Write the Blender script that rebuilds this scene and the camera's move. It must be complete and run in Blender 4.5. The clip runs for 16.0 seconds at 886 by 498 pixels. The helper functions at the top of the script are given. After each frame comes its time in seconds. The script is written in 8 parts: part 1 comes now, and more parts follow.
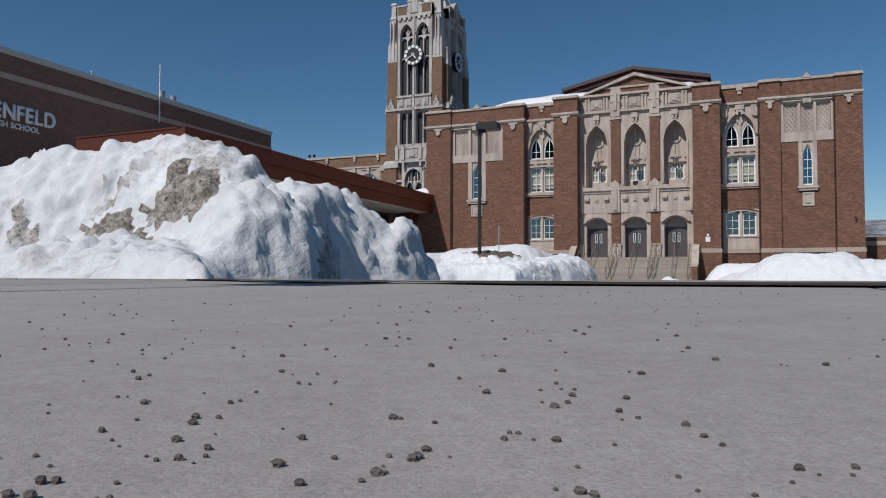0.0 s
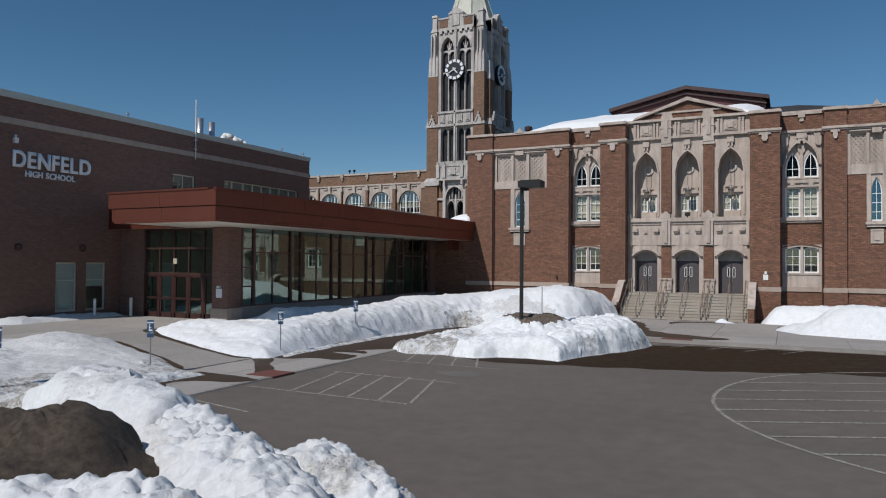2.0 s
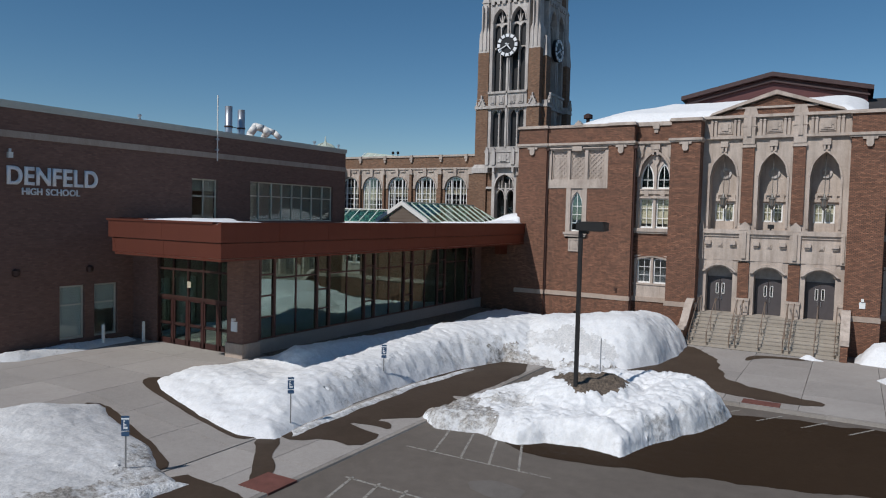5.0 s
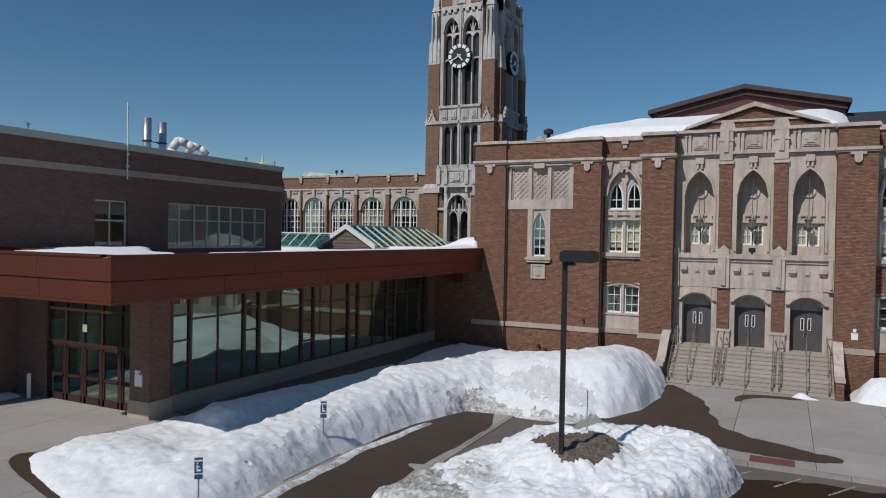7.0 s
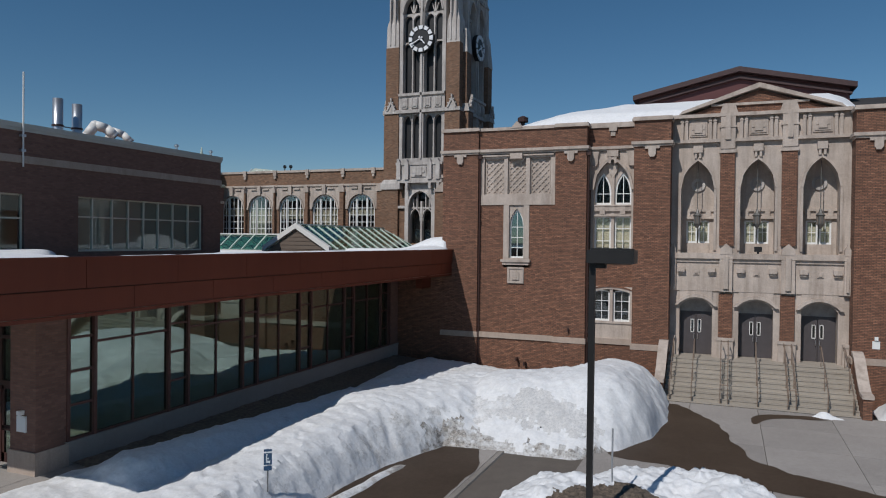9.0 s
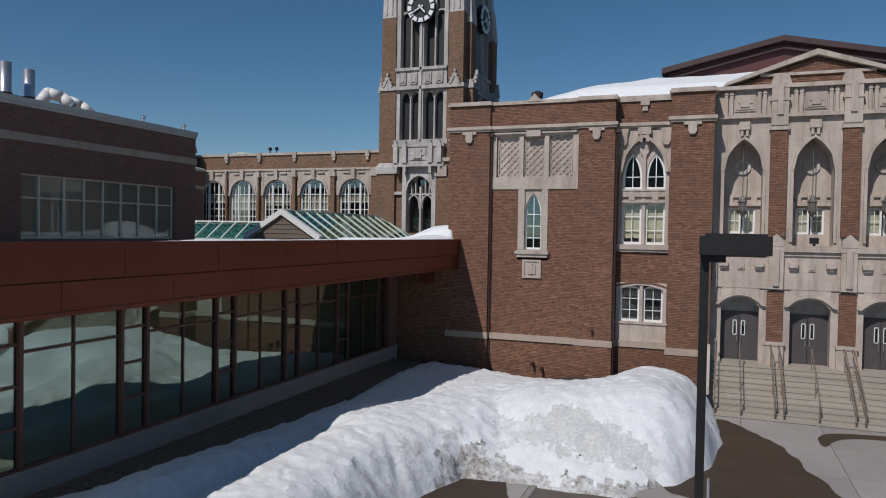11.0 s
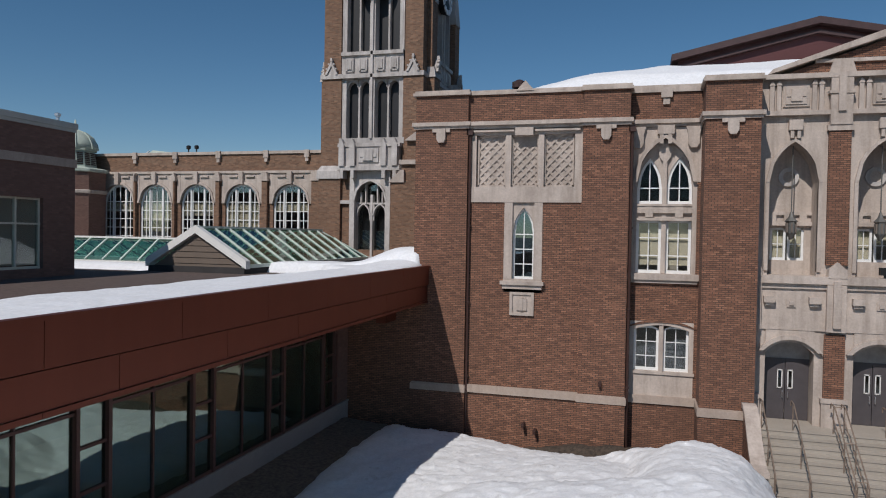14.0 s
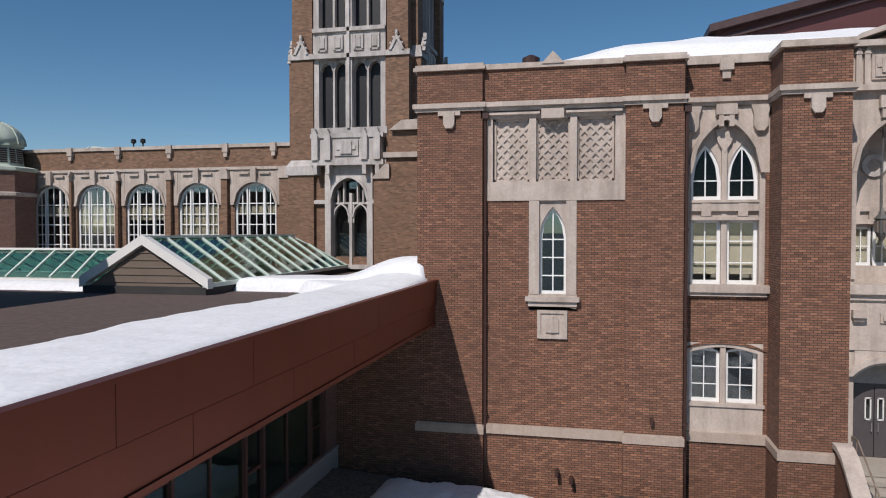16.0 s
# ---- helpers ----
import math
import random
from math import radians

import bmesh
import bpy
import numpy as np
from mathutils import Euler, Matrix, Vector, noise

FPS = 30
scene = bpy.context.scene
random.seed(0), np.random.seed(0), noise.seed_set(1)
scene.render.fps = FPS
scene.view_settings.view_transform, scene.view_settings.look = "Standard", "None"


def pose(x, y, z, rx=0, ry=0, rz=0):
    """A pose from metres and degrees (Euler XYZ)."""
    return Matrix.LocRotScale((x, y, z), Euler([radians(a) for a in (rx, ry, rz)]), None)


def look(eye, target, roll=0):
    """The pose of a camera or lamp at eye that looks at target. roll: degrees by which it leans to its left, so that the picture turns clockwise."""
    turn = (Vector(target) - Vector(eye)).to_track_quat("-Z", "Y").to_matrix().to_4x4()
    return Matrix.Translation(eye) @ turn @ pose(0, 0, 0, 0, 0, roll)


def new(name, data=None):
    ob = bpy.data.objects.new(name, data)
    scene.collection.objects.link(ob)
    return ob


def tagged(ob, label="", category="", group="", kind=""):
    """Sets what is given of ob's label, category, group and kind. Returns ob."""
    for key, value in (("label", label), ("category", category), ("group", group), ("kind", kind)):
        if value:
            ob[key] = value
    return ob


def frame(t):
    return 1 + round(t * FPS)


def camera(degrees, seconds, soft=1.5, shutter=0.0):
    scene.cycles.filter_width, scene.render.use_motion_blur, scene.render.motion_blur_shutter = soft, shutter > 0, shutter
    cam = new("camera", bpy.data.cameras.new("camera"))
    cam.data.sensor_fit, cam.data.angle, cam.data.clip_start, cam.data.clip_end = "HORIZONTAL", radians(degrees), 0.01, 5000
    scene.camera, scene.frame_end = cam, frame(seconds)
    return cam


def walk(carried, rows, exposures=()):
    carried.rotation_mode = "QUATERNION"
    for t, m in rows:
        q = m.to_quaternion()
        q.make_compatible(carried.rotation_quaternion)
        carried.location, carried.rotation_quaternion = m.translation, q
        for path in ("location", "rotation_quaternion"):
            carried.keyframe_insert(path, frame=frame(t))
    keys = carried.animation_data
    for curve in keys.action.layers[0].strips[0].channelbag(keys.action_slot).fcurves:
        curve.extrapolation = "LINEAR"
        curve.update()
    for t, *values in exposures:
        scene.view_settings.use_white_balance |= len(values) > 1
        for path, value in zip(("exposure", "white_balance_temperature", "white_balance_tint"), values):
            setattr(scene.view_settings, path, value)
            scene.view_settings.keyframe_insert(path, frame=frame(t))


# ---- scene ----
cam = camera(64.6, 16.0, 1.1)
# what the camera's automatic exposure and white balance do on the way
EXPOSURES = [(0, -0.03, 6450, 12), (0.5, 0.05, 6450, 12), (1, -0.08, 6450, 13), (1.5, 0.02, 6450, 12), (3, 0.0, 6450, 11), (6, 0.03, 6400, 11), (8.5, -0.2, 6400, 11), (12.5, -0.08, 6500, 13), (15, 0.02, 6550, 14), (16, 0.22, 6600, 15)]
PATH = [
    (0, (0.024, -0.006, 0.205), (-0.746, 1.838, 0.288), 0.2),
    (0.5, (0.106, -0.063, 0.36), (-0.665, 1.782, 0.378), 0.3),
    (1, (0.152, -0.139, 1.18), (-0.625, 1.704, 1.148), 2.1),
    (1.5, (-0.13, 0.6, 2.48), (-0.939, 2.429, 2.495), 0.3),
    (2, (-0.41, 1.405, 3.742), (-1.293, 3.199, 3.78), 0.4),
    (2.5, (-0.528, 2.14, 4.89), (-1.523, 3.875, 4.933), 0.2),
    (3, (-0.711, 2.933, 5.752), (-1.781, 4.623, 5.777), 0.7),
    (3.2, (-0.834, 3.255, 5.907), (-1.919, 4.935, 5.922), 0.8),
    (5.3, (-2.599, 6.434, 7.526), (-3.582, 8.173, 7.418), 1.7),
    (5.5, (-2.839, 6.855, 7.538), (-3.791, 8.611, 7.439), 1.6),
    (6, (-3.51, 7.924, 7.593), (-4.412, 9.707, 7.518), 1.3),
    (6.5, (-4.233, 9.002, 7.614), (-5.115, 10.796, 7.563), 1.2),
    (7, (-4.948, 10.091, 7.643), (-5.826, 11.887, 7.607), 1.0),
    (7.5, (-5.663, 11.205, 7.644), (-6.54, 13.002, 7.616), 1.0),
    (8, (-6.432, 12.34, 7.579), (-7.289, 14.147, 7.555), 1.1),
    (8.5, (-7.272, 13.455, 7.515), (-8.071, 15.288, 7.492), 1.0),
    (8.7, (-7.579, 13.928, 7.481), (-8.348, 15.774, 7.46), 0.8),
    (10.8, (-10.37, 18.185, 7.238), (-11.086, 20.052, 7.196), 0.5),
    (11, (-10.64, 18.603, 7.237), (-11.357, 20.47, 7.191), 1.0),
    (11.5, (-11.315, 19.6, 7.304), (-12.034, 21.466, 7.26), 1.0),
    (12, (-11.974, 20.646, 7.415), (-12.7, 22.509, 7.372), 1.1),
    (12.5, (-12.603, 21.713, 7.606), (-13.327, 23.577, 7.558), 1.3),
    (13, (-13.25, 22.812, 7.896), (-13.948, 24.686, 7.843), 1.2),
    (13.5, (-13.915, 24.066, 8.096), (-14.547, 25.963, 8.047), 1.2),
    (14, (-14.452, 25.467, 8.173), (-14.999, 27.39, 8.131), 1.0),
    (14.5, (-15.049, 26.76, 8.131), (-15.537, 28.7, 8.092), 0.5),
    (15, (-15.736, 27.925, 8.126), (-16.196, 29.871, 8.082), 0.1),
    (15.5, (-16.613, 28.926, 8.258), (-17.055, 30.876, 8.207), 0.0),
    (16, (-17.52, 29.97, 8.487), (-17.948, 31.923, 8.436), 0.0),
]
walk(cam, [(t, look(eye, target, roll)) for t, eye, target, roll in PATH], EXPOSURES)

# ---- light ----
SUN_DIR = Vector((0.27, 0.93, -1.0)).normalized()     # the way the sunlight travels
world = bpy.data.worlds.new("sky")
scene.world = world
world.use_nodes = True
wn = world.node_tree.nodes
sky = wn.new("ShaderNodeTexSky")
sky.sky_type = "NISHITA"
sky.sun_disc = False
sky.sun_elevation = math.asin(-SUN_DIR.z)
sky.sun_rotation = math.atan2(-SUN_DIR.x, -SUN_DIR.y)
sky.altitude = 1500
sky.air_density, sky.dust_density, sky.ozone_density = 1.0, 0.0, 2.2
wn["Background"].inputs["Strength"].default_value = 0.064
air = wn.new("ShaderNodeHueSaturation")                # a clear, dry winter sky
air.inputs["Hue"].default_value, air.inputs["Saturation"].default_value, air.inputs["Value"].default_value = 0.492, 1.22, 1.06
world.node_tree.links.new(sky.outputs[0], air.inputs["Color"])
world.node_tree.links.new(air.outputs[0], wn["Background"].inputs["Color"])
sun = new("sun", bpy.data.lights.new("sun", "SUN"))
sun.data.energy, sun.data.angle, sun.data.color = 3.25, radians(0.53), (1.0, 0.965, 0.91)
sun.rotation_euler = SUN_DIR.to_track_quat("-Z", "Y").to_euler()


# ---- materials ----
class Mat:
    """A small builder for node materials."""

    def __init__(self, name, rough=0.8, metal=0.0, spec=0.5):
        self.m = bpy.data.materials.new(name)
        self.m.use_nodes = True
        self.t = self.m.node_tree
        self.b = self.t.nodes["Principled BSDF"]
        self.b.inputs["Roughness"].default_value = rough
        self.b.inputs["Metallic"].default_value = metal
        self.b.inputs["Specular IOR Level"].default_value = spec
        self.geo = self.t.nodes.new("ShaderNodeNewGeometry")

    def node(self, kind, **vals):
        n = self.t.nodes.new(kind)
        for k, v in vals.items():
            n.inputs[k].default_value = v
        return n

    def link(self, a, b):
        self.t.links.new(a, b)

    def pos(self, scale=(1, 1, 1)):
        n = self.node("ShaderNodeVectorMath")
        n.operation = "MULTIPLY"
        self.link(self.geo.outputs["Position"], n.inputs[0])
        n.inputs[1].default_value = scale
        return n.outputs[0]

    def noise(self, scale, detail=4, rough=0.6, vec=None):
        n = self.node("ShaderNodeTexNoise", Scale=scale, Detail=detail, Roughness=rough)
        self.link(vec or self.geo.outputs["Position"], n.inputs["Vector"])
        return n.outputs["Fac"]

    def ramp(self, fac, stops):
        n = self.t.nodes.new("ShaderNodeValToRGB")
        e = n.color_ramp.elements
        while len(e) < len(stops):
            e.new(0.5)
        for el, (p, c) in zip(e, stops):
            el.position = p
            el.color = c if len(c) == 4 else (*c, 1)
        self.link(fac, n.inputs[0])
        return n.outputs["Color"]

    def mix(self, fac, a, b, mode="MIX"):
        n = self.t.nodes.new("ShaderNodeMix")
        n.data_type, n.blend_type = "RGBA", mode
        for sock, v in ((n.inputs[0], fac), (n.inputs[6], a), (n.inputs[7], b)):
            if isinstance(v, (int, float)):
                sock.default_value = v
            elif isinstance(v, tuple):
                sock.default_value = v if len(v) == 4 else (*v, 1)
            else:
                self.link(v, sock)
        return n.outputs[2]

    def math(self, op, a, b=0.0):
        n = self.t.nodes.new("ShaderNodeMath")
        n.operation = op
        for sock, v in ((n.inputs[0], a), (n.inputs[1], b)):
            if isinstance(v, (int, float)):
                sock.default_value = v
            else:
                self.link(v, sock)
        return n.outputs[0]

    def color(self, c):
        if isinstance(c, tuple):
            self.b.inputs["Base Color"].default_value = c if len(c) == 4 else (*c, 1)
        else:
            self.link(c, self.b.inputs["Base Color"])
        return self

    def rough(self, c):
        self.link(c, self.b.inputs["Roughness"])
        return self

    def bump(self, h, strength=0.5, dist=0.02):
        n = self.node("ShaderNodeBump", Strength=strength, Distance=dist)
        self.link(h, n.inputs["Height"])
        self.link(n.outputs[0], self.b.inputs["Normal"])
        return self


def brick_material(name, c1, c2, mortar, stain, dark=0.5, vary=1.0):
    m = Mat(name, 0.85)
    sep = m.t.nodes.new("ShaderNodeSeparateXYZ")
    m.link(m.geo.outputs["Position"], sep.inputs[0])
    com = m.t.nodes.new("ShaderNodeCombineXYZ")
    m.link(m.math("ADD", sep.outputs[0], sep.outputs[1]), com.inputs[0])
    m.link(sep.outputs[2], com.inputs[1])
    br = m.node("ShaderNodeTexBrick", Scale=1.0)
    br.inputs["Brick Width"].default_value, br.inputs["Row Height"].default_value = 0.205, 0.0705
    br.inputs["Mortar Size"].default_value, br.inputs["Mortar Smooth"].default_value = 0.011, 0.2
    br.inputs["Color1"].default_value, br.inputs["Color2"].default_value = (*c1, 1), (*c2, 1)
    br.inputs["Mortar"].default_value = (*mortar, 1)
    m.link(com.outputs[0], br.inputs["Vector"])
    # single bricks differ strongly, in runs of courses, with broad stains over them
    cell = m.node("ShaderNodeTexWhiteNoise")
    snap = m.t.nodes.new("ShaderNodeVectorMath")
    snap.operation = "SNAP"
    row = m.math("MODULO", m.math("FLOOR", m.math("DIVIDE", sep.outputs[2], 0.0705)), 2.0)
    bond = m.t.nodes.new("ShaderNodeCombineXYZ")
    m.link(m.math("SUBTRACT", m.math("ADD", sep.outputs[0], sep.outputs[1]), m.math("MULTIPLY", m.math("SUBTRACT", 1.0, row), 0.1025)), bond.inputs[0])
    m.link(sep.outputs[2], bond.inputs[1])
    m.link(bond.outputs[0], snap.inputs[0])
    snap.inputs[1].default_value = (0.205, 0.0705, 1)
    m.link(snap.outputs[0], cell.inputs["Vector"])
    mul = m.mix(1.0, br.outputs["Color"], m.ramp(cell.outputs["Value"], [(0.0, (1 - 0.3 * vary,) * 3), (0.3, (1 - 0.06 * vary,) * 3), (0.8, (1 + 0.1 * vary,) * 3), (1.0, (1 + 0.34 * vary,) * 3)]), "MULTIPLY")
    runs = m.noise(1.0, 3, 0.6, m.pos((0.6, 0.6, 6)))
    mul = m.mix(1.0, mul, m.ramp(runs, [(0.3, (0.94,) * 3), (0.7, (1.06,) * 3)]), "MULTIPLY")
    big = m.noise(0.25, 5, 0.65)
    mul = m.mix(m.ramp(big, [(0.45, (0, 0, 0)), (0.75, (dark,) * 3)]), mul, stain)
    return m.color(mul).bump(br.outputs["Fac"], -0.6, 0.01).m


def stone_material(name, c, dirt, scale=1.0):
    m = Mat(name, 0.85)
    n1, n2 = m.noise(0.7 * scale, 6, 0.7), m.noise(14 * scale, 4, 0.6)
    streak = m.noise(1.0, 4, 0.6, m.pos((3.0, 3.0, 0.35)))
    col = m.mix(m.ramp(n1, [(0.35, (0, 0, 0)), (0.75, (0.7,) * 3)]), c, dirt)
    col = m.mix(m.ramp(streak, [(0.46, (0, 0, 0)), (0.72, (0.7,) * 3)]), col, dirt)
    col = m.mix(0.35, col, m.ramp(n2, [(0.3, (0.62,) * 3), (0.7, (1.08,) * 3)]), "MULTIPLY")
    return m.color(col).bump(n2, 0.35, 0.02).m


def plain(name, c, rough=0.6, metal=0.0, var=0.25, scale=3.0, bump=0.1, spec=0.5):
    m = Mat(name, rough, metal, spec)
    n, f = m.noise(scale, 5, 0.65), m.noise(scale * 12, 3, 0.6)
    lo, hi = tuple(x * (1 - var) for x in c), tuple(min(1, x * (1 + var)) for x in c)
    col = m.mix(0.2, m.ramp(n, [(0.3, lo), (0.7, hi)]), m.ramp(f, [(0.3, lo), (0.7, hi)]))
    return m.color(col).bump(f, bump, 0.01).m


BRICK = brick_material("old_brick", (0.265, 0.124, 0.073), (0.182, 0.081, 0.049), (0.058, 0.040, 0.031), (0.115, 0.060, 0.040))
BRICK_TOWER = brick_material("tower_brick", (0.235, 0.120, 0.069), (0.162, 0.084, 0.049), (0.17, 0.125, 0.09), (0.14, 0.078, 0.048))
BRICK_NEW = brick_material("new_brick", (0.200, 0.106, 0.080), (0.164, 0.085, 0.066), (0.150, 0.094, 0.076), (0.162, 0.086, 0.067), 0.3, 0.5)
STONE = stone_material("limestone", (0.58, 0.495, 0.432), (0.30, 0.243, 0.203))
STONE_GREY = stone_material("tower_limestone", (0.62, 0.58, 0.55), (0.25, 0.22, 0.20))
STONE_BAND = stone_material("cast_stone", (0.46, 0.37, 0.31), (0.33, 0.26, 0.21))
WHITE = plain("white_paint", (0.78, 0.78, 0.76), 0.45, var=0.06)
LETTER = plain("white_letter", (0.80, 0.81, 0.83), 0.4, var=0.03)
ALU = plain("aluminium_frame", (0.50, 0.49, 0.44), 0.4, 0.3, var=0.08)
DARK_FRAME = plain("dark_bronze_frame", (0.062, 0.031, 0.025), 0.45, 0.2, var=0.15)
CORRIDOR_FRAME = plain("maroon_brown_mullion", (0.115, 0.050, 0.042), 0.5, 0.1, var=0.12)
RED_FRAME = plain("maroon_door_frame", (0.042, 0.014, 0.011), 0.5, var=0.15)
DOOR = plain("grey_door_paint", (0.075, 0.065, 0.068), 0.5, var=0.15)
STEEL = plain("galvanised_steel", (0.55, 0.57, 0.60), 0.35, 0.85, var=0.12)
CHROME = plain("steel_pull", (0.7, 0.7, 0.7), 0.3, 0.9, var=0.05)
IRON = plain("rusty_iron_rail", (0.27, 0.205, 0.16), 0.6, 0.4, var=0.3)
BLACK = plain("black_powder_coat", (0.012, 0.011, 0.011), 0.5, 0.1, var=0.3)
GREEN_METAL = plain("green_mullion_paint", (0.60, 0.68, 0.61), 0.5, var=0.1)
SHADE_METAL = plain("cream_window_frame", (0.60, 0.58, 0.48), 0.5, var=0.06)
WHITE_METAL = plain("white_metal_trim", (0.74, 0.73, 0.70), 0.5, var=0.06)
SPIRE_METAL = stone_material("pale_weathered_spire", (0.68, 0.67, 0.58), (0.44, 0.45, 0.38))
COPPER = stone_material("pale_green_copper", (0.50, 0.56, 0.48), (0.33, 0.38, 0.33))
ROOF = plain("dark_roof_membrane", (0.035, 0.032, 0.032), 0.85, var=0.35, scale=0.8)
GRAVEL_ROOF = plain("brown_gravel_roof", (0.10, 0.072, 0.062), 0.95, var=0.35, scale=6, bump=0.6)
MAROON = plain("maroon_metal_cladding", (0.105, 0.036, 0.034), 0.45, 0.2, var=0.12, scale=0.7, bump=0.02)
SIDING = plain("grey_brown_siding", (0.16, 0.125, 0.10), 0.6, var=0.1)
SOFFIT = plain("cream_soffit", (0.62, 0.56, 0.47), 0.7, var=0.05)
BLIND = plain("cream_blind", (0.46, 0.41, 0.31), 0.9, var=0.08)
PANE_PALE = plain("pale_grey_shade", (0.42, 0.46, 0.44), 0.9, var=0.08)
CARPET = plain("interior_floor", (0.16, 0.14, 0.12), 0.6, var=0.2)
PLASTER = plain("interior_plaster", (0.35, 0.32, 0.27), 0.8, var=0.1)
PALE_PLASTER = plain("pale_interior_plaster", (0.66, 0.66, 0.58), 0.8, var=0.1)
LOBBY_FLOOR = plain("pale_lobby_floor", (0.42, 0.40, 0.35), 0.5, var=0.15)
PANE_GREEN = plain("grey_green_shade", (0.20, 0.21, 0.175), 0.9, var=0.1, scale=1.2)
SIGN_BLUE = plain("sign_blue", (0.03, 0.075, 0.15), 0.5, var=0.05)
SIGN_POST = plain("dull_steel_post", (0.22, 0.22, 0.22), 0.5, 0.4, var=0.15)
SIGN_WHITE = plain("sign_white", (0.75, 0.77, 0.78), 0.5, var=0.04)
BIN_BROWN = plain("bin_brown", (0.075, 0.05, 0.045), 0.5, var=0.2)
RED_PAD = plain("red_tactile_paving", (0.15, 0.055, 0.042), 0.85, var=0.25)


def worn_paint(name, c, cover):
    """Road paint that has scaled off in flecks."""
    m = Mat(name, 0.8)
    n = m.noise(9, 6, 0.75)
    m.color(m.ramp(m.noise(3, 4), [(0.3, tuple(x * 0.7 for x in c)), (0.7, c)]))
    m.link(m.ramp(n, [(0.5 - cover, (0.05,) * 3), (0.62 - cover, (0.75,) * 3)]), m.b.inputs["Alpha"])
    return m.m


PAINT_LINE = worn_paint("worn_white_line", (0.46, 0.435, 0.39), 0.13)
PAINT_YELLOW = worn_paint("worn_yellow_line", (0.27, 0.205, 0.10), -0.01)
PEBBLE = plain("pebble", (0.10, 0.085, 0.075), 0.85, var=0.5, scale=30)
CLOCK_BLACK = plain("clock_black", (0.012, 0.012, 0.014), 0.5)
GRITTY = plain("gritty_soil", (0.135, 0.105, 0.08), 0.95, var=0.9, scale=11, bump=1.0)
SOIL = plain("brown_soil", (0.062, 0.046, 0.034), 0.95, var=0.65, scale=9, bump=1.0)


def fascia_material():
    m = Mat("red_brown_metal_panel", 0.45, 0.7, 0.3)
    streak = m.noise(1.0, 4, 0.6, m.pos((2.5, 2.5, 0.15)))
    big = m.noise(0.3, 3)
    c = m.mix(m.ramp(streak, [(0.35, (0, 0, 0)), (0.75, (0.5,) * 3)]), (0.195, 0.060, 0.038), (0.142, 0.044, 0.029))
    c = m.mix(0.4, c, m.ramp(big, [(0.3, (0.168, 0.052, 0.033)), (0.7, (0.220, 0.069, 0.044))]))
    return m.color(c).m


FASCIA = fascia_material()


def asphalt_material(name, lo, hi, rough_lo, rough_hi, spec=0.35):
    m = Mat(name, 0.8, 0, spec)
    big, fine = m.noise(0.12, 6, 0.65), m.noise(60, 3, 0.7)
    mid = m.noise(2.2, 5, 0.7)
    c = m.mix(0.5, m.ramp(big, [(0.3, lo), (0.7, hi)]), m.ramp(mid, [(0.3, lo), (0.7, hi)]))
    c = m.mix(0.5, c, m.ramp(fine, [(0.3, (0.55,) * 3), (0.7, (1.25,) * 3)]), "MULTIPLY")
    m.rough(m.ramp(mid, [(0.35, (rough_lo,) * 3), (0.65, (rough_hi,) * 3)]))
    return m.color(c).bump(fine, 0.5, 0.006).m


ASPHALT = asphalt_material("dry_asphalt", (0.106, 0.089, 0.076), (0.178, 0.154, 0.133), 0.85, 0.95)
WET = asphalt_material("wet_asphalt", (0.031, 0.0195, 0.012), (0.050, 0.033, 0.0215), 0.6, 0.9, 0.04)


def concrete_material(name, lo, hi, rough=0.9, spec=0.35):
    m = Mat(name, rough, 0, spec)
    info = m.t.nodes.new("ShaderNodeObjectInfo")
    big, fine, mid = m.noise(0.5, 5, 0.6), m.noise(70, 3, 0.7), m.noise(6, 5, 0.7)
    sand = m.noise(420, 3, 0.8)
    c = m.mix(0.5, m.ramp(big, [(0.3, lo), (0.7, hi)]), m.ramp(mid, [(0.3, lo), (0.7, hi)]))
    c = m.mix(1.0, c, m.ramp(info.outputs["Random"], [(0.0, (0.88,) * 3), (1.0, (1.08,) * 3)]), "MULTIPLY")
    c = m.mix(0.3, c, m.ramp(fine, [(0.3, (0.6,) * 3), (0.7, (1.2,) * 3)]), "MULTIPLY")
    c = m.mix(0.55, c, m.ramp(sand, [(0.32, (0.55,) * 3), (0.5, (1.0,) * 3), (0.7, (1.3,) * 3)]), "MULTIPLY")
    return m.color(c).bump(sand, 0.4, 0.0015).m


CONCRETE = concrete_material("pale_concrete", (0.30, 0.275, 0.255), (0.40, 0.37, 0.345))
CONCRETE_WET = concrete_material("wet_concrete", (0.048, 0.033, 0.023), (0.088, 0.063, 0.046), 0.6, 0.15)
CONCRETE_DAMP = concrete_material("damp_concrete", (0.22, 0.198, 0.175), (0.36, 0.33, 0.30))
CONCRETE_STEP = concrete_material("step_concrete", (0.33, 0.29, 0.245), (0.42, 0.375, 0.32))


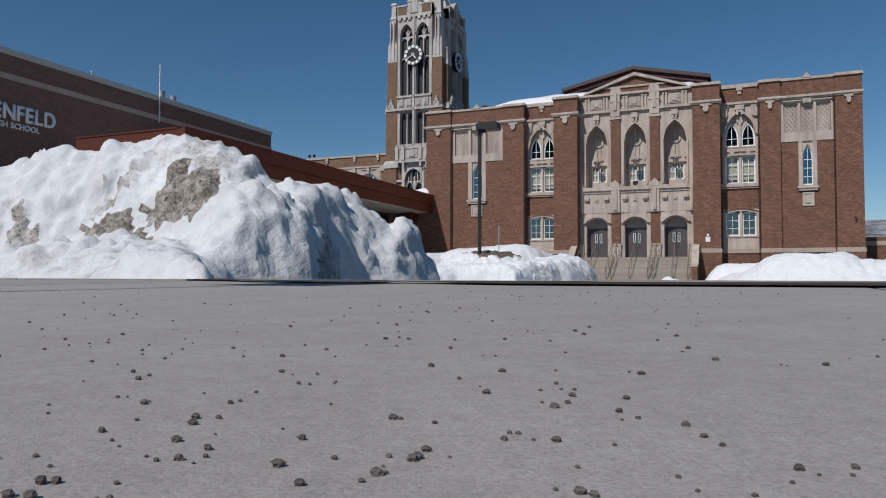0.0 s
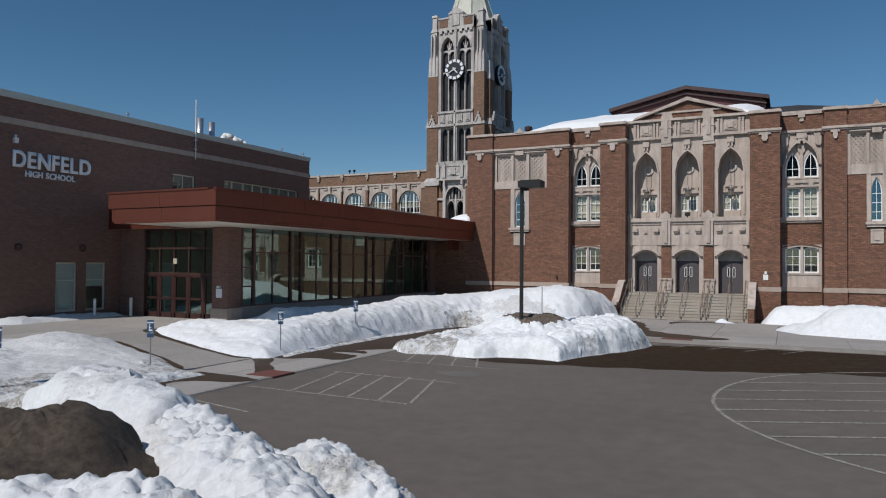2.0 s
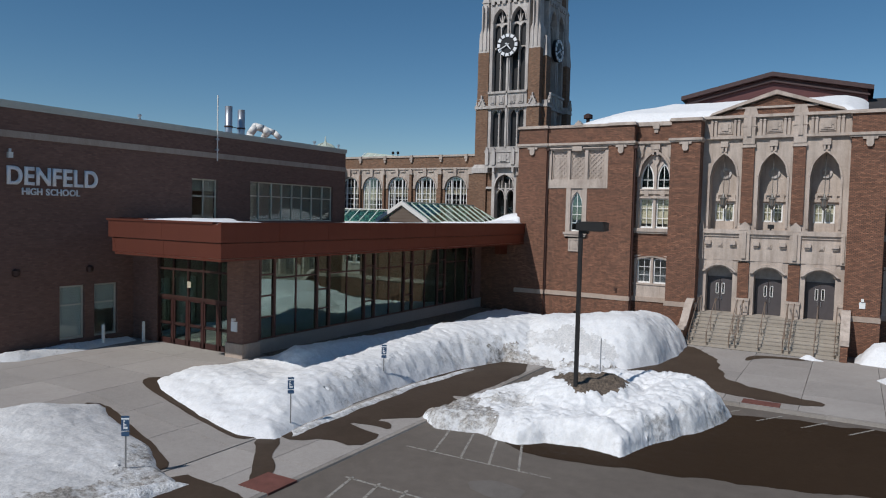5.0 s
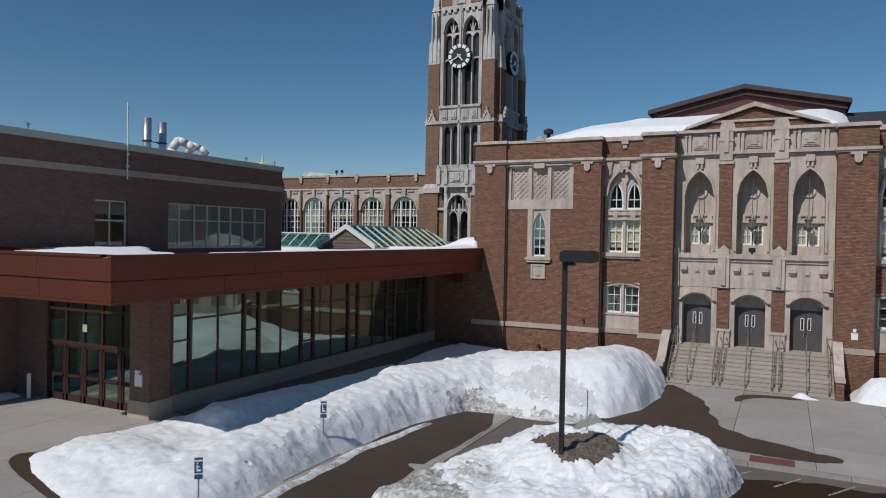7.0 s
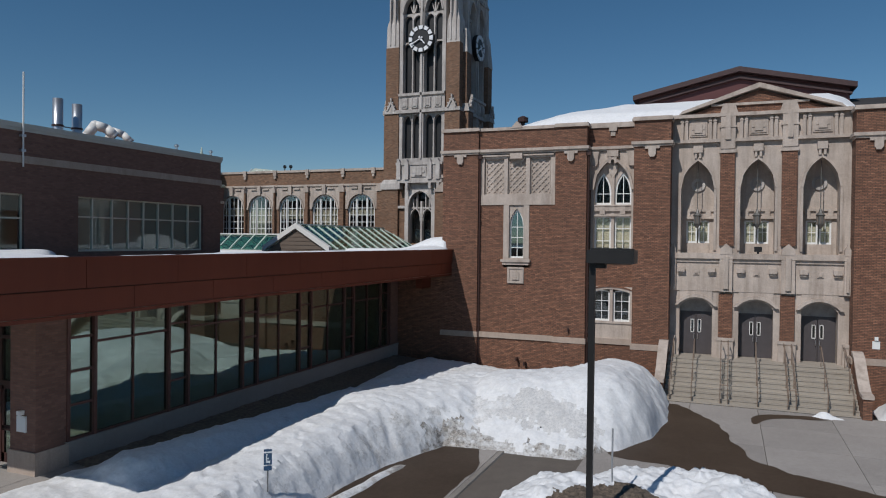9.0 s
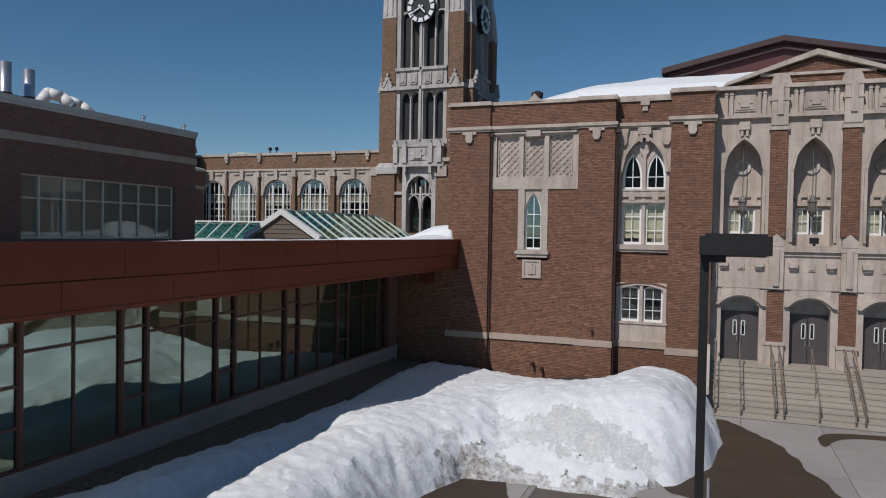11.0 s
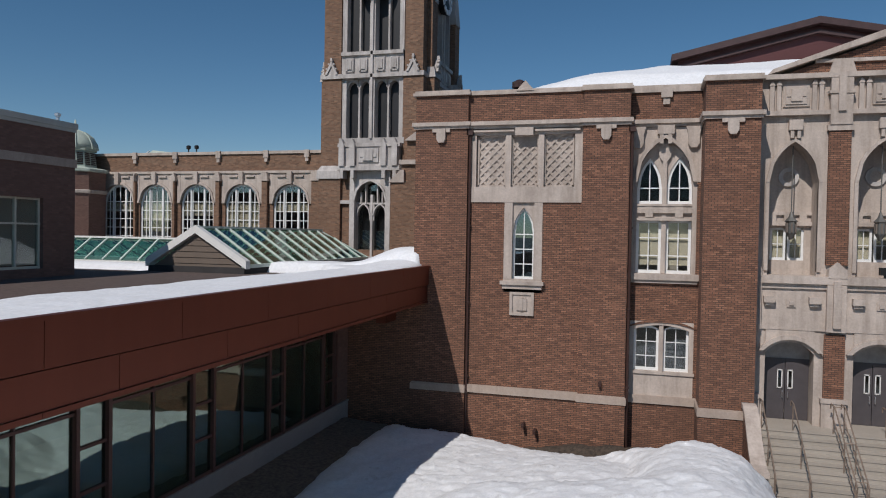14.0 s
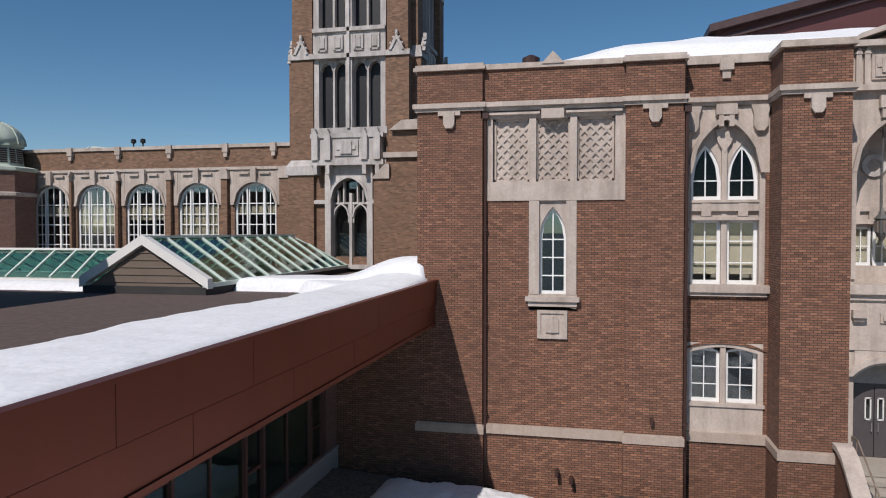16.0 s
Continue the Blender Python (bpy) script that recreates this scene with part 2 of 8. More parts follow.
def snow_material(name, dirt, relief=1.0, load=0.6, white=1.0, patch=1.0):
    """Old snow: uneven melt relief, greyer where its lumps lie low, soft grey stains and grit in patches of their own
    shape.
    """
    m = Mat(name, 0.75, 0, 0.25)
    big, mid, fine = m.noise(0.5, 6, 0.7), m.noise(2.2 * patch, 6, 0.72), m.noise(34, 3, 0.7)
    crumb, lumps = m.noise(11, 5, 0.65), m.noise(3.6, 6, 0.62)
    stain = m.ramp(m.math("ADD", m.math("MULTIPLY", big, 0.45), m.math("MULTIPLY", mid, 0.55)), [(0.50 - dirt, (0, 0, 0)), (0.62 - dirt, (1, 1, 1))])
    lo, hi = tuple(x * white for x in (0.73, 0.745, 0.765)), tuple(x * white for x in (0.84, 0.845, 0.855))
    c = m.mix(m.ramp(crumb, [(0.35, (0, 0, 0)), (0.65, (1, 1, 1))]), lo, hi)
    # lumps also drives the bump height: its low parts are mixed greyer
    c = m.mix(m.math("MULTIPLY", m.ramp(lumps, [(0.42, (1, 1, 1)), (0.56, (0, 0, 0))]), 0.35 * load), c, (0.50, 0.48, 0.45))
    c = m.mix(m.math("MULTIPLY", stain, 0.85 * load), c, m.ramp(crumb, [(0.38, (0.10, 0.082, 0.064)), (0.62, (0.42, 0.38, 0.33))]))
    grit = m.math("MULTIPLY", m.ramp(fine, [(0.54, (0, 0, 0)), (0.64, (1, 1, 1))]), stain)
    c = m.mix(m.math("MULTIPLY", grit, load), c, (0.07, 0.055, 0.042))
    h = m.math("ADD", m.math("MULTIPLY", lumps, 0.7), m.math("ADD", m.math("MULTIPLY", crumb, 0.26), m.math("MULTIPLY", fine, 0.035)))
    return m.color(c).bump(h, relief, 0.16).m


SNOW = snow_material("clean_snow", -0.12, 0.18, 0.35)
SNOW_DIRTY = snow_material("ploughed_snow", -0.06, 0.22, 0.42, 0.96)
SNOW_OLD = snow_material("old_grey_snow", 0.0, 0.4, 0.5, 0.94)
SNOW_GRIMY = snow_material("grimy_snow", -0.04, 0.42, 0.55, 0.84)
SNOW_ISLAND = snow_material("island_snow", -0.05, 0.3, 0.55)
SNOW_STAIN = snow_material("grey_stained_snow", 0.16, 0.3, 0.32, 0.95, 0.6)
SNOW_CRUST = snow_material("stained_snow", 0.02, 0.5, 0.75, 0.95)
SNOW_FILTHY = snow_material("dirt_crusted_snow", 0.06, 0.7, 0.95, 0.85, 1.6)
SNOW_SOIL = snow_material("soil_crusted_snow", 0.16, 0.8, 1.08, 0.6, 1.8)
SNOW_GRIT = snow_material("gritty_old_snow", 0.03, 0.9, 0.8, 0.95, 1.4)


def glass_material(name, tint, gloss, rough=0.01, mirror=(0.92, 0.97, 0.97)):
    """A coated pane: part mirror, part tinted see-through."""
    m = Mat(name)
    t = m.t
    out = t.nodes["Material Output"]
    tr, gl, mx = t.nodes.new("ShaderNodeBsdfTransparent"), t.nodes.new("ShaderNodeBsdfGlossy"), t.nodes.new("ShaderNodeMixShader")
    tr.inputs[0].default_value = (*tint, 1)
    gl.inputs["Color"].default_value = (*mirror, 1)
    gl.inputs["Roughness"].default_value = rough
    fr = t.nodes.new("ShaderNodeLayerWeight")
    m.link(m.math("MINIMUM", m.math("ADD", m.math("POWER", fr.outputs["Facing"], 5.0), 0.03 + gloss), 1.0), mx.inputs[0])
    m.link(tr.outputs[0], mx.inputs[1])
    m.link(gl.outputs[0], mx.inputs[2])
    m.link(mx.outputs[0], out.inputs[0])
    return m.m


GLASS = glass_material("window_glass", (0.66, 0.70, 0.70), 0.08)
GLASS_DIM = glass_material("dim_window_glass", (0.45, 0.48, 0.49), 0.0, 0.01, (0.55, 0.58, 0.6))
GLASS_CLEAR = glass_material("clear_window_glass", (0.92, 0.94, 0.93), 0.02)
GLASS_SKY = glass_material("dark_lancet_glass", (0.35, 0.42, 0.45), 0.18, 0.01, (0.62, 0.86, 0.98))
GLASS_OLD = glass_material("old_window_glass", (0.85, 0.87, 0.86), 0.10)
GLASS_LOW_E = glass_material("coated_glass", (0.60, 0.68, 0.62), 0.20, 0.01, (0.72, 0.90, 0.86))
GLASS_GREEN = glass_material("green_skylight_glass", (0.17, 0.36, 0.29), 0.06, 0.05)
# near-black colour that stands for the darkness inside openings
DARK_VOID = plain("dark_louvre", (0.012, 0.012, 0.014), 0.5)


# ---- mesh helpers ----
def flat(y0):
    """A wall that faces -y: u runs along x, d goes into the wall."""
    return lambda u, d, z: (u, y0 + d, z)


def side(x0):
    """A wall that faces +x: u runs along y."""
    return lambda u, d, z: (x0 - d, u, z)


def arc(u0, u1, rise, n=12):
    """(u, height) along an arch of that rise: pointed where it is higher than half its width, else segmental."""
    w, c = u1 - u0, (u0 + u1) / 2
    pts = []
    for i in range(n + 1):
        a = -w / 2 + w * i / n
        if rise > w / 2 + 1e-6:
            k = (rise * rise - w * w / 4) / w
            r = k + w / 2
            h = math.sqrt(max(0, r * r - (abs(a) + k) ** 2))
        else:
            r = (w * w / 4 + rise * rise) / (2 * rise)
            h = math.sqrt(max(0, r * r - a * a)) - (r - rise)
        pts.append((c + a, h))
    return pts


class M:
    """A mesh in the making."""

    def __init__(self, f=None):
        self.v, self.f, self.cuts, self.map = [], [], [], f or (lambda x, y, z: (x, y, z))

    def add(self, pts, faces):
        k = len(self.v)
        self.cuts.append((k, len(self.f)))
        self.v += [self.map(*p) for p in pts]
        self.f += [[k + i for i in f] for f in faces]
        return self

    def hexa(self, p):
        return self.add(p, [(0, 1, 2, 3), (4, 7, 6, 5), (0, 4, 5, 1), (1, 5, 6, 2), (2, 6, 7, 3), (3, 7, 4, 0)])

    def box(self, u0, u1, d0, d1, z0, z1):
        return self.hexa([(u0, d0, z0), (u1, d0, z0), (u1, d1, z0), (u0, d1, z0), (u0, d0, z1), (u1, d0, z1), (u1, d1, z1), (u0, d1, z1)])

    def prism(self, poly, d0, d1):
        n = len(poly)
        pts = [(u, d0, z) for u, z in poly] + [(u, d1, z) for u, z in poly]
        return self.add(pts, [tuple(range(n)), tuple(range(2 * n - 1, n - 1, -1))] + [(i, (i + 1) % n, n + (i + 1) % n, n + i) for i in range(n)])

    def slab(self, poly, z0, z1):
        n = len(poly)
        pts = [(x, y, z0) for x, y in poly] + [(x, y, z1) for x, y in poly]
        return self.add(pts, [tuple(range(n)), tuple(range(2 * n - 1, n - 1, -1))] + [(i, (i + 1) % n, n + (i + 1) % n, n + i) for i in range(n)])

    def over_arch(self, u0, u1, zs, zt, rise, d0, d1, n=12):
        """The masonry between an arch that springs at zs and a level top."""
        a = arc(u0, u1, rise, n)
        pts = [p for u, h in a for p in ((u, d0, zs + h), (u, d1, zs + h), (u, d1, zt), (u, d0, zt))]
        return self.strip(pts, n)

    def ring(self, u0, u1, zs, rise, w, d0, d1, n=12):
        """An arched moulding of width w round the opening."""
        a, b = arc(u0, u1, rise, n), arc(u0 - w, u1 + w, rise + w, n)
        pts = [p for (u, h), (v, k) in zip(a, b) for p in ((u, d0, zs + h), (u, d1, zs + h), (v, d1, zs + k), (v, d0, zs + k))]
        return self.strip(pts, n)

    def strip(self, pts, n):
        """A four-sided bar through n + 1 rings of four points."""
        faces = [(0, 1, 2, 3), tuple(4 * n + k for k in (3, 2, 1, 0))]
        for i in range(n):
            faces += [(4 * i + k, 4 * i + 4 + k, 4 * i + 4 + (k + 1) % 4, 4 * i + (k + 1) % 4) for k in range(4)]
        return self.add(pts, faces)

    def rod(self, p, q, r, n=8, r2=None):
        p, q = Vector(p), Vector(q)
        x = (q - p).orthogonal().normalized()
        y = (q - p).normalized().cross(x)
        r2 = r if r2 is None else r2
        ring = [(math.cos(6.28318 * i / n), math.sin(6.28318 * i / n)) for i in range(n)]
        pts = [tuple(p + r * (c * x + s * y)) for c, s in ring] + [tuple(q + r2 * (c * x + s * y)) for c, s in ring]
        return self.add(pts, [tuple(range(n))[::-1], tuple(range(n, 2 * n))] + [(i, (i + 1) % n, n + (i + 1) % n, n + i) for i in range(n)])

    def path(self, pts, r, n=8):
        for p, q in zip(pts, pts[1:]):
            self.rod(p, q, r, n)
        return self

    def lathe(self, c, prof, n=16, a0=0.0):
        """Turned about the upright through c: prof is (radius, z)."""
        k = len(prof)
        pts = [(c[0] + r * math.cos(a0 + 6.283185 * i / n), c[1] + r * math.sin(a0 + 6.283185 * i / n), c[2] + z) for i in range(n) for r, z in prof]
        fs = [(i * k + j, ((i + 1) % n) * k + j, ((i + 1) % n) * k + j + 1, i * k + j + 1) for i in range(n) for j in range(k - 1)]
        return self.add(pts, fs + [tuple(i * k for i in range(n))[::-1], tuple(i * k + k - 1 for i in range(n))])


ORIGIN = {}


def thing(name, at, label, category, group="", kind=""):
    ob = new(name)
    ob.empty_display_size = 0.2
    ob.location = at
    ORIGIN[ob] = Vector(at)
    return tagged(ob, label, category, group, kind)


def mesh_of(name, m, material, at=(0, 0, 0), smooth=False):
    me = bpy.data.meshes.new(name)
    at = Vector(at)
    me.from_pydata([tuple(Vector(p) - at) for p in m.v], [], m.f)
    bm = bmesh.new()
    bm.from_mesh(me)
    bmesh.ops.recalc_face_normals(bm, faces=bm.faces)
    bm.to_mesh(me)
    bm.free()
    me.materials.append(material)
    if smooth:
        me.polygons.foreach_set("use_smooth", [True] * len(me.polygons))
    return me


def part(name, m, material, parent, label="", smooth=False):
    """One mesh under a thing or under a part; its points are given in the world."""
    at = ORIGIN[parent]
    ob = new(name, mesh_of(name, m, material, at, smooth))
    ob.parent = parent
    ORIGIN[ob] = at
    return tagged(ob, label)


def stones(name, m, material, parent, label="", piece=""):
    """Each block of m as a part of its own: all under the parent, or, with piece, the rest under the first."""
    cuts, made = m.cuts + [(len(m.v), len(m.f))], []
    for (v0, f0), (v1, f1) in zip(cuts, cuts[1:]):
        one = M()
        one.v, one.f = m.v[v0:v1], [[i - v0 for i in q] for q in m.f[f0:f1]]
        made.append(part(piece if piece and made else name, one, material, made[0] if piece and made else parent, "" if made else label))
    return made[0]


def solid(name, m, material, label, category, group="", kind="", at=(0, 0, 0), smooth=False):
    """A thing that is one mesh."""
    ob = new(name, mesh_of(name, m, material, at, smooth))
    ob.location = at
    ORIGIN[ob] = Vector(at)
    return tagged(ob, label, category, group, kind)


def no_shadow(ob):
    ob.visible_shadow = False
    return ob


def window(parent, f, u0, u1, z0, z1, d, cols, rows, rise=0.0, frame_w=0.07, bar=0.03, glass=None, mat=None, blind=False, name="window"):
    """A window in the opening u0..u1, z0..z1 (z1 is the spring of an arch): frame, bars and pane."""
    mat, glass = mat or WHITE, glass or GLASS
    m = M(f)
    top = arc(u0, u1, rise, 12) if rise else [(u0, 0), (u1, 0)]
    inner = arc(u0 + frame_w, u1 - frame_w, max(0.01, rise - frame_w * 1.1), 12) if rise else [(u0 + frame_w, -frame_w), (u1 - frame_w, -frame_w)]
    m.box(u0, u0 + frame_w, d, d + 0.08, z0, z1).box(u1 - frame_w, u1, d, d + 0.08, z0, z1).box(u0, u1, d - 0.01, d + 0.09, z0, z0 + frame_w * 1.2)
    vs = [(u, dd, z1 + h) for u, h in inner for dd in (d, d + 0.08)] + [(u, dd, z1 + h) for u, h in top for dd in (d, d + 0.08)]
    fs, k = [], 2 * len(top)
    for i in range(0, k - 2, 2):
        fs += [(i, i + 2, k + i + 2, k + i), (i + 1, k + i + 1, k + i + 3, i + 3), (i, i + 1, i + 3, i + 2), (k + i, k + i + 2, k + i + 3, k + i + 1)]
    m.add(vs, fs + [(0, k, k + 1, 1), (k - 2, k - 1, 2 * k - 1, 2 * k - 2)])

    def head(u):
        if not rise:
            return z1
        for (ua, ha), (ub, hb) in zip(top, top[1:]):
            if ua <= u <= ub:
                return z1 + ha + (hb - ha) * (u - ua) / (ub - ua)
        return z1
    bars = []
    for i in range(1, cols):
        u = u0 + (u1 - u0) * i / cols
        bars.append(M(f).box(u - bar / 2, u + bar / 2, d + 0.015, d + 0.065, z0, head(u) - 0.02))
    for j in range(1, rows):
        z = z0 + (z1 + rise * 0.55 - z0) * j / rows
        if z > z1:
            us = [u for u, h in top if z1 + h > z]
            ua, ub = (min(us), max(us)) if us else (u0, u0)
        else:
            ua, ub = u0, u1
        if ub > ua:
            bars.append(M(f).box(ua, ub, d + 0.02, d + 0.06, z - bar / 2, z + bar / 2))
    w = part(name, m, mat, parent)
    for one in bars:
        part("glazing_bar", one, mat, w)
    p = M(f).prism([(u0, z0), (u1, z0)] + [(u, z1 + h) for u, h in reversed(top)], d + 0.035, d + 0.045)
    no_shadow(part("pane", p, glass, w))
    if blind:
        drop = (z1 - z0) * (0.84 if blind is True else blind)
        part("blind", M(f).box(u0 + 0.03, u1 - 0.03, d + 0.15, d + 0.16, z1 - drop, z1).rod(((u0 + 0.03), d + 0.155, z1 - drop), ((u1 - 0.03), d + 0.155, z1 - drop), 0.02, 6), BLIND, w, "cream roller blind")
    return w


# ---- old auditorium building ----
XC, YF = -6.65, 52.0            # middle of the entrance front, face of its plain piers
TOP, CORN, BELT = 13.6, 12.3, 2.0
auditorium = thing("auditorium_building", (XC, YF, 0), "old brown brick school auditorium with carved limestone entrance front", "building")


def front(y, s=1):
    """A wall of the front; the east half (s = -1) has narrower outer bays."""
    if s > 0:
        return lambda u, d, z: (XC + u, y + d, z)
    return lambda u, d, z: (XC - (u if u > -8.32 else -8.32 + (u + 8.32) * 0.74), y + d, z)


XR = XC + 8.32 + 8.23 * 0.74      # the east corner


def pier(s, u0, u1, y, back, z0=0.0, shield=True):
    """A brick pier with its plinth, belt, cornice with a shield and coping."""
    f = front(y, s)
    p = part("brick_pier", M(f).box(u0, u1, 0, back, BELT + 0.3, CORN).box(u0, u1, 0.0, back, CORN + 0.25, TOP).box(u0 - 0.03, u1 + 0.03, -0.05, back, z0, BELT), BRICK, auditorium)
    part("belt_course", M(f).box(u0 - 0.06, u1 + 0.06, -0.09, back, BELT, BELT + 0.24).prism([(u0 - 0.06, BELT + 0.24), (u1 + 0.06, BELT + 0.24), (u1, BELT + 0.3), (u0, BELT + 0.3)], -0.06, back), STONE_BAND, p, "pale stone belt course")
    c = M(f).box(u0 - 0.12, u1 + 0.12, -0.16, back, CORN + 0.10, CORN + 0.25).box(u0 - 0.06, u1 + 0.06, -0.08, back, CORN, CORN + 0.10)
    part("cornice", c, STONE, p, "moulded limestone cornice")
    part("coping", M(f).box(u0 - 0.1, u1 + 0.1, -0.12, back + 0.1, TOP, TOP + 0.11).box(u0 - 0.05, u1 + 0.05, -0.06, back, TOP + 0.11, TOP + 0.2), STONE, p, "limestone coping")
    if shield:
        um = (u0 + u1) / 2
        q = M(f).prism([(um - 0.18, CORN - 0.4), (um - 0.1, CORN - 0.54), (um + 0.1, CORN - 0.54), (um + 0.18, CORN - 0.4), (um + 0.18, CORN), (um - 0.18, CORN)], -0.14, 0.05)
        q.box(um - 0.36, um + 0.36, -0.09, 0.05, CORN - 0.13, CORN)
        part("shield", q, STONE, p, "carved stone shield")


def wall_panel(name, f, boxes, mat=None, label="", piece=""):
    m = M(f)
    for b in boxes:
        m.box(*b)
    return (stones if piece or name == "brick_wall" else part)(name, m, mat or BRICK, auditorium, label, *([piece] if piece else []))


def lattice(m, u0, u1, z0, z1, d, step=0.34, w=0.062):
    """Crossing diagonal bars in a frame, with a knot at each crossing."""
    for sgn in (1, -1):
        k = -int((z1 - z0) / step) - 1
        while k * step < (u1 - u0) + (z1 - z0):
            c = u0 + k * step if sgn > 0 else u1 - k * step
            a, b = (c, z0), (c + sgn * (z1 - z0), z1)
            lo, hi = min(a[0], b[0]), max(a[0], b[0])
            lo, hi = max(lo, u0), min(hi, u1)
            if hi - lo > 0.03:
                d0 = d if sgn > 0 else d + 0.006
                za, zb = z0 + (lo - c) * sgn, z0 + (hi - c) * sgn
                m.hexa([(lo, d0, za - w), (hi, d0, zb - w), (hi, d + 0.05, zb - w), (lo, d + 0.05, za - w), (lo, d0, za + w), (hi, d0, zb + w), (hi, d + 0.05, zb + w), (lo, d + 0.05, za + w)])
            k += 1


for s in (1, -1):
    pier(s, -16.55, -14.42, YF, 0.9)
    pier(s, -10.02, -8.32, YF, 0.9)
    pier(s, -5.80, -4.02, YF - 0.75, 1.7)

    # the bay with the stone lattice and the lancet window
    f = front(YF + 0.22, s)
    A, B, LW = -14.42, -10.02, 0.42
    um = (A + B) / 2
    wall_panel("brick_wall", f, [(A, um - LW - 0.32, 0, 0.5, BELT + 0.3, 9.45), (um + LW + 0.32, B, 0, 0.5, BELT + 0.3, 9.45), (um - LW - 0.32, um + LW + 0.32, 0, 0.5, BELT + 0.3, 6.0), (A, B, -0.04, 0.5, 0, BELT), (A, B, -0.05, 0.5, CORN + 0.25, TOP)])
    wall_panel("belt_course", f, [(A, B, -0.12, 0.5, BELT, BELT + 0.3)], STONE_BAND, "pale stone belt course")
    wall_panel("cornice", f, [(A, B, -0.3, 0.5, CORN + 0.1, CORN + 0.25), (A, B, -0.16, 0.5, CORN - 0.02, CORN + 0.1), (A + 0.1, um - 0.4, -0.14, 0.3, CORN - 0.14, CORN - 0.06), (um + 0.4, B - 0.1, -0.14, 0.3, CORN - 0.14, CORN - 0.06), (um - 0.35, um + 0.35, -0.22, 0.3, CORN - 0.3, CORN)], STONE, "moulded limestone cornice")
    cap = wall_panel("coping", f, [(A, B, -0.14, 0.6, TOP, TOP + 0.1), (A, B, -0.08, 0.55, TOP + 0.1, TOP + 0.18)], STONE, "limestone coping")
    part("finial", M(f).prism([(um - 0.34, TOP + 0.1), (um + 0.34, TOP + 0.1), (um + 0.26, TOP + 0.2), (um, TOP + 0.48), (um - 0.26, TOP + 0.2)], -0.18, 0.3), STONE, cap, "small carved stone gablet")
    scr = wall_panel("stone_screen", f, [(A, B, -0.05, 0.5, 9.45, 10.05), (A, A + 0.30, -0.02, 0.5, 10.05, CORN), (B - 0.30, B, -0.02, 0.5, 10.05, CORN), (A + 0.30, B - 0.30, 0.0, 0.5, 12.05, CORN), (A + 0.3, B - 0.3, 0.215, 0.5, 10.05, 12.05)], STONE, "limestone screen with carved lattice panels", "screen_stone")
    w3 = (B - A - 0.6) / 3
    for k in range(1, 3):
        u = A + 0.3 + w3 * k
        part("mullion", M(f).box(u - 0.11, u + 0.11, -0.02, 0.42, 10.05, 12.05), STONE, scr)
    for k in range(3):
        u0, u1 = A + 0.3 + w3 * k + (0.11 if k else 0.04), A + 0.3 + w3 * (k + 1) - (0.11 if k < 2 else 0.04)
        m = M(f)
        lattice(m, u0 + 0.05, u1 - 0.05, 10.12, 11.98, 0.16)
        m.box(u0, u0 + 0.06, 0.12, 0.42, 10.05, 12.05).box(u1 - 0.06, u1, 0.12, 0.42, 10.05, 12.05).box(u0, u1, 0.12, 0.42, 10.05, 10.12).box(u0, u1, 0.12, 0.42, 11.98, 12.05)
        for i in range(int((u1 - u0 - 0.1) / 0.17)):          # small bosses in the meshes
            for j in range(11):
                if (i + j) % 2 == 0:
                    uu, zz = u0 + 0.05 + 0.17 * (i + 0.5), 10.12 + 0.17 * (j + 0.5)
                    m.prism([(uu - 0.035, zz), (uu, zz - 0.035), (uu + 0.035, zz), (uu, zz + 0.035)], 0.172, 0.22)
        part("lattice_panel", m, STONE, scr)
    sur = M(f).box(um - LW - 0.32, um - LW, -0.04, 0.5, 6.5, 9.45).box(um + LW, um + LW + 0.32, -0.04, 0.5, 6.5, 9.45)
    sur.over_arch(um - LW, um + LW, 8.25, 9.45, 1.0, 0.06, 0.5)
    sp = part("lancet_surround", sur, STONE, auditorium, "limestone surround of the lancet window")
    part("sill", M(f).box(um - LW - 0.42, um + LW + 0.42, -0.22, 0.4, 6.28, 6.42).box(um - LW - 0.34, um + LW + 0.34, -0.14, 0.4, 6.12, 6.28).box(um - LW - 0.34, um + LW + 0.34, -0.02, 0.4, 6.42, 6.5), STONE, sp)
    stones("carved_plaque", M(f).box(um - 0.47, um + 0.47, -0.03, 0.3, 5.1, 6.0).box(um - 0.47, um - 0.36, -0.08, 0, 5.1, 6.0).box(um + 0.36, um + 0.47, -0.08, 0, 5.1, 6.0).box(um - 0.36, um + 0.36, -0.08, 0, 5.1, 5.2).box(um - 0.36, um + 0.36, -0.08, 0, 5.9, 6.0).box(um - 0.2, um + 0.2, -0.09, 0, 5.3, 5.75).box(um - 0.05, um + 0.05, -0.11, 0, 5.3, 5.8), STONE, sp)
    window(auditorium, f, um - LW, um + LW, 6.5, 8.25, 0.2, 2, 4, 1.0, 0.08, 0.04, glass=GLASS_SKY)

    # downpipes in the angles beside the piers
    for u in (-14.35, -8.24):
        m = M(front(YF + 0.12, s))
        m.rod((u, 0, 0.4), (u, 0, CORN - 0.2), 0.055, 8).box(u - 0.12, u + 0.12, -0.12, 0.12, CORN - 0.25, CORN - 0.02)
        for z in (2.6, 5.5, 8.5):
            m.box(u - 0.08, u + 0.08, -0.07, 0.1, z, z + 0.06)
        part("downpipe", m, DARK_FRAME, auditorium, "dark metal downpipe")

    # the bay with the tall pointed window
    f = front(YF + 0.7, s)
    A, B = -8.32, -5.80
    um, W = (A + B) / 2, 0.98
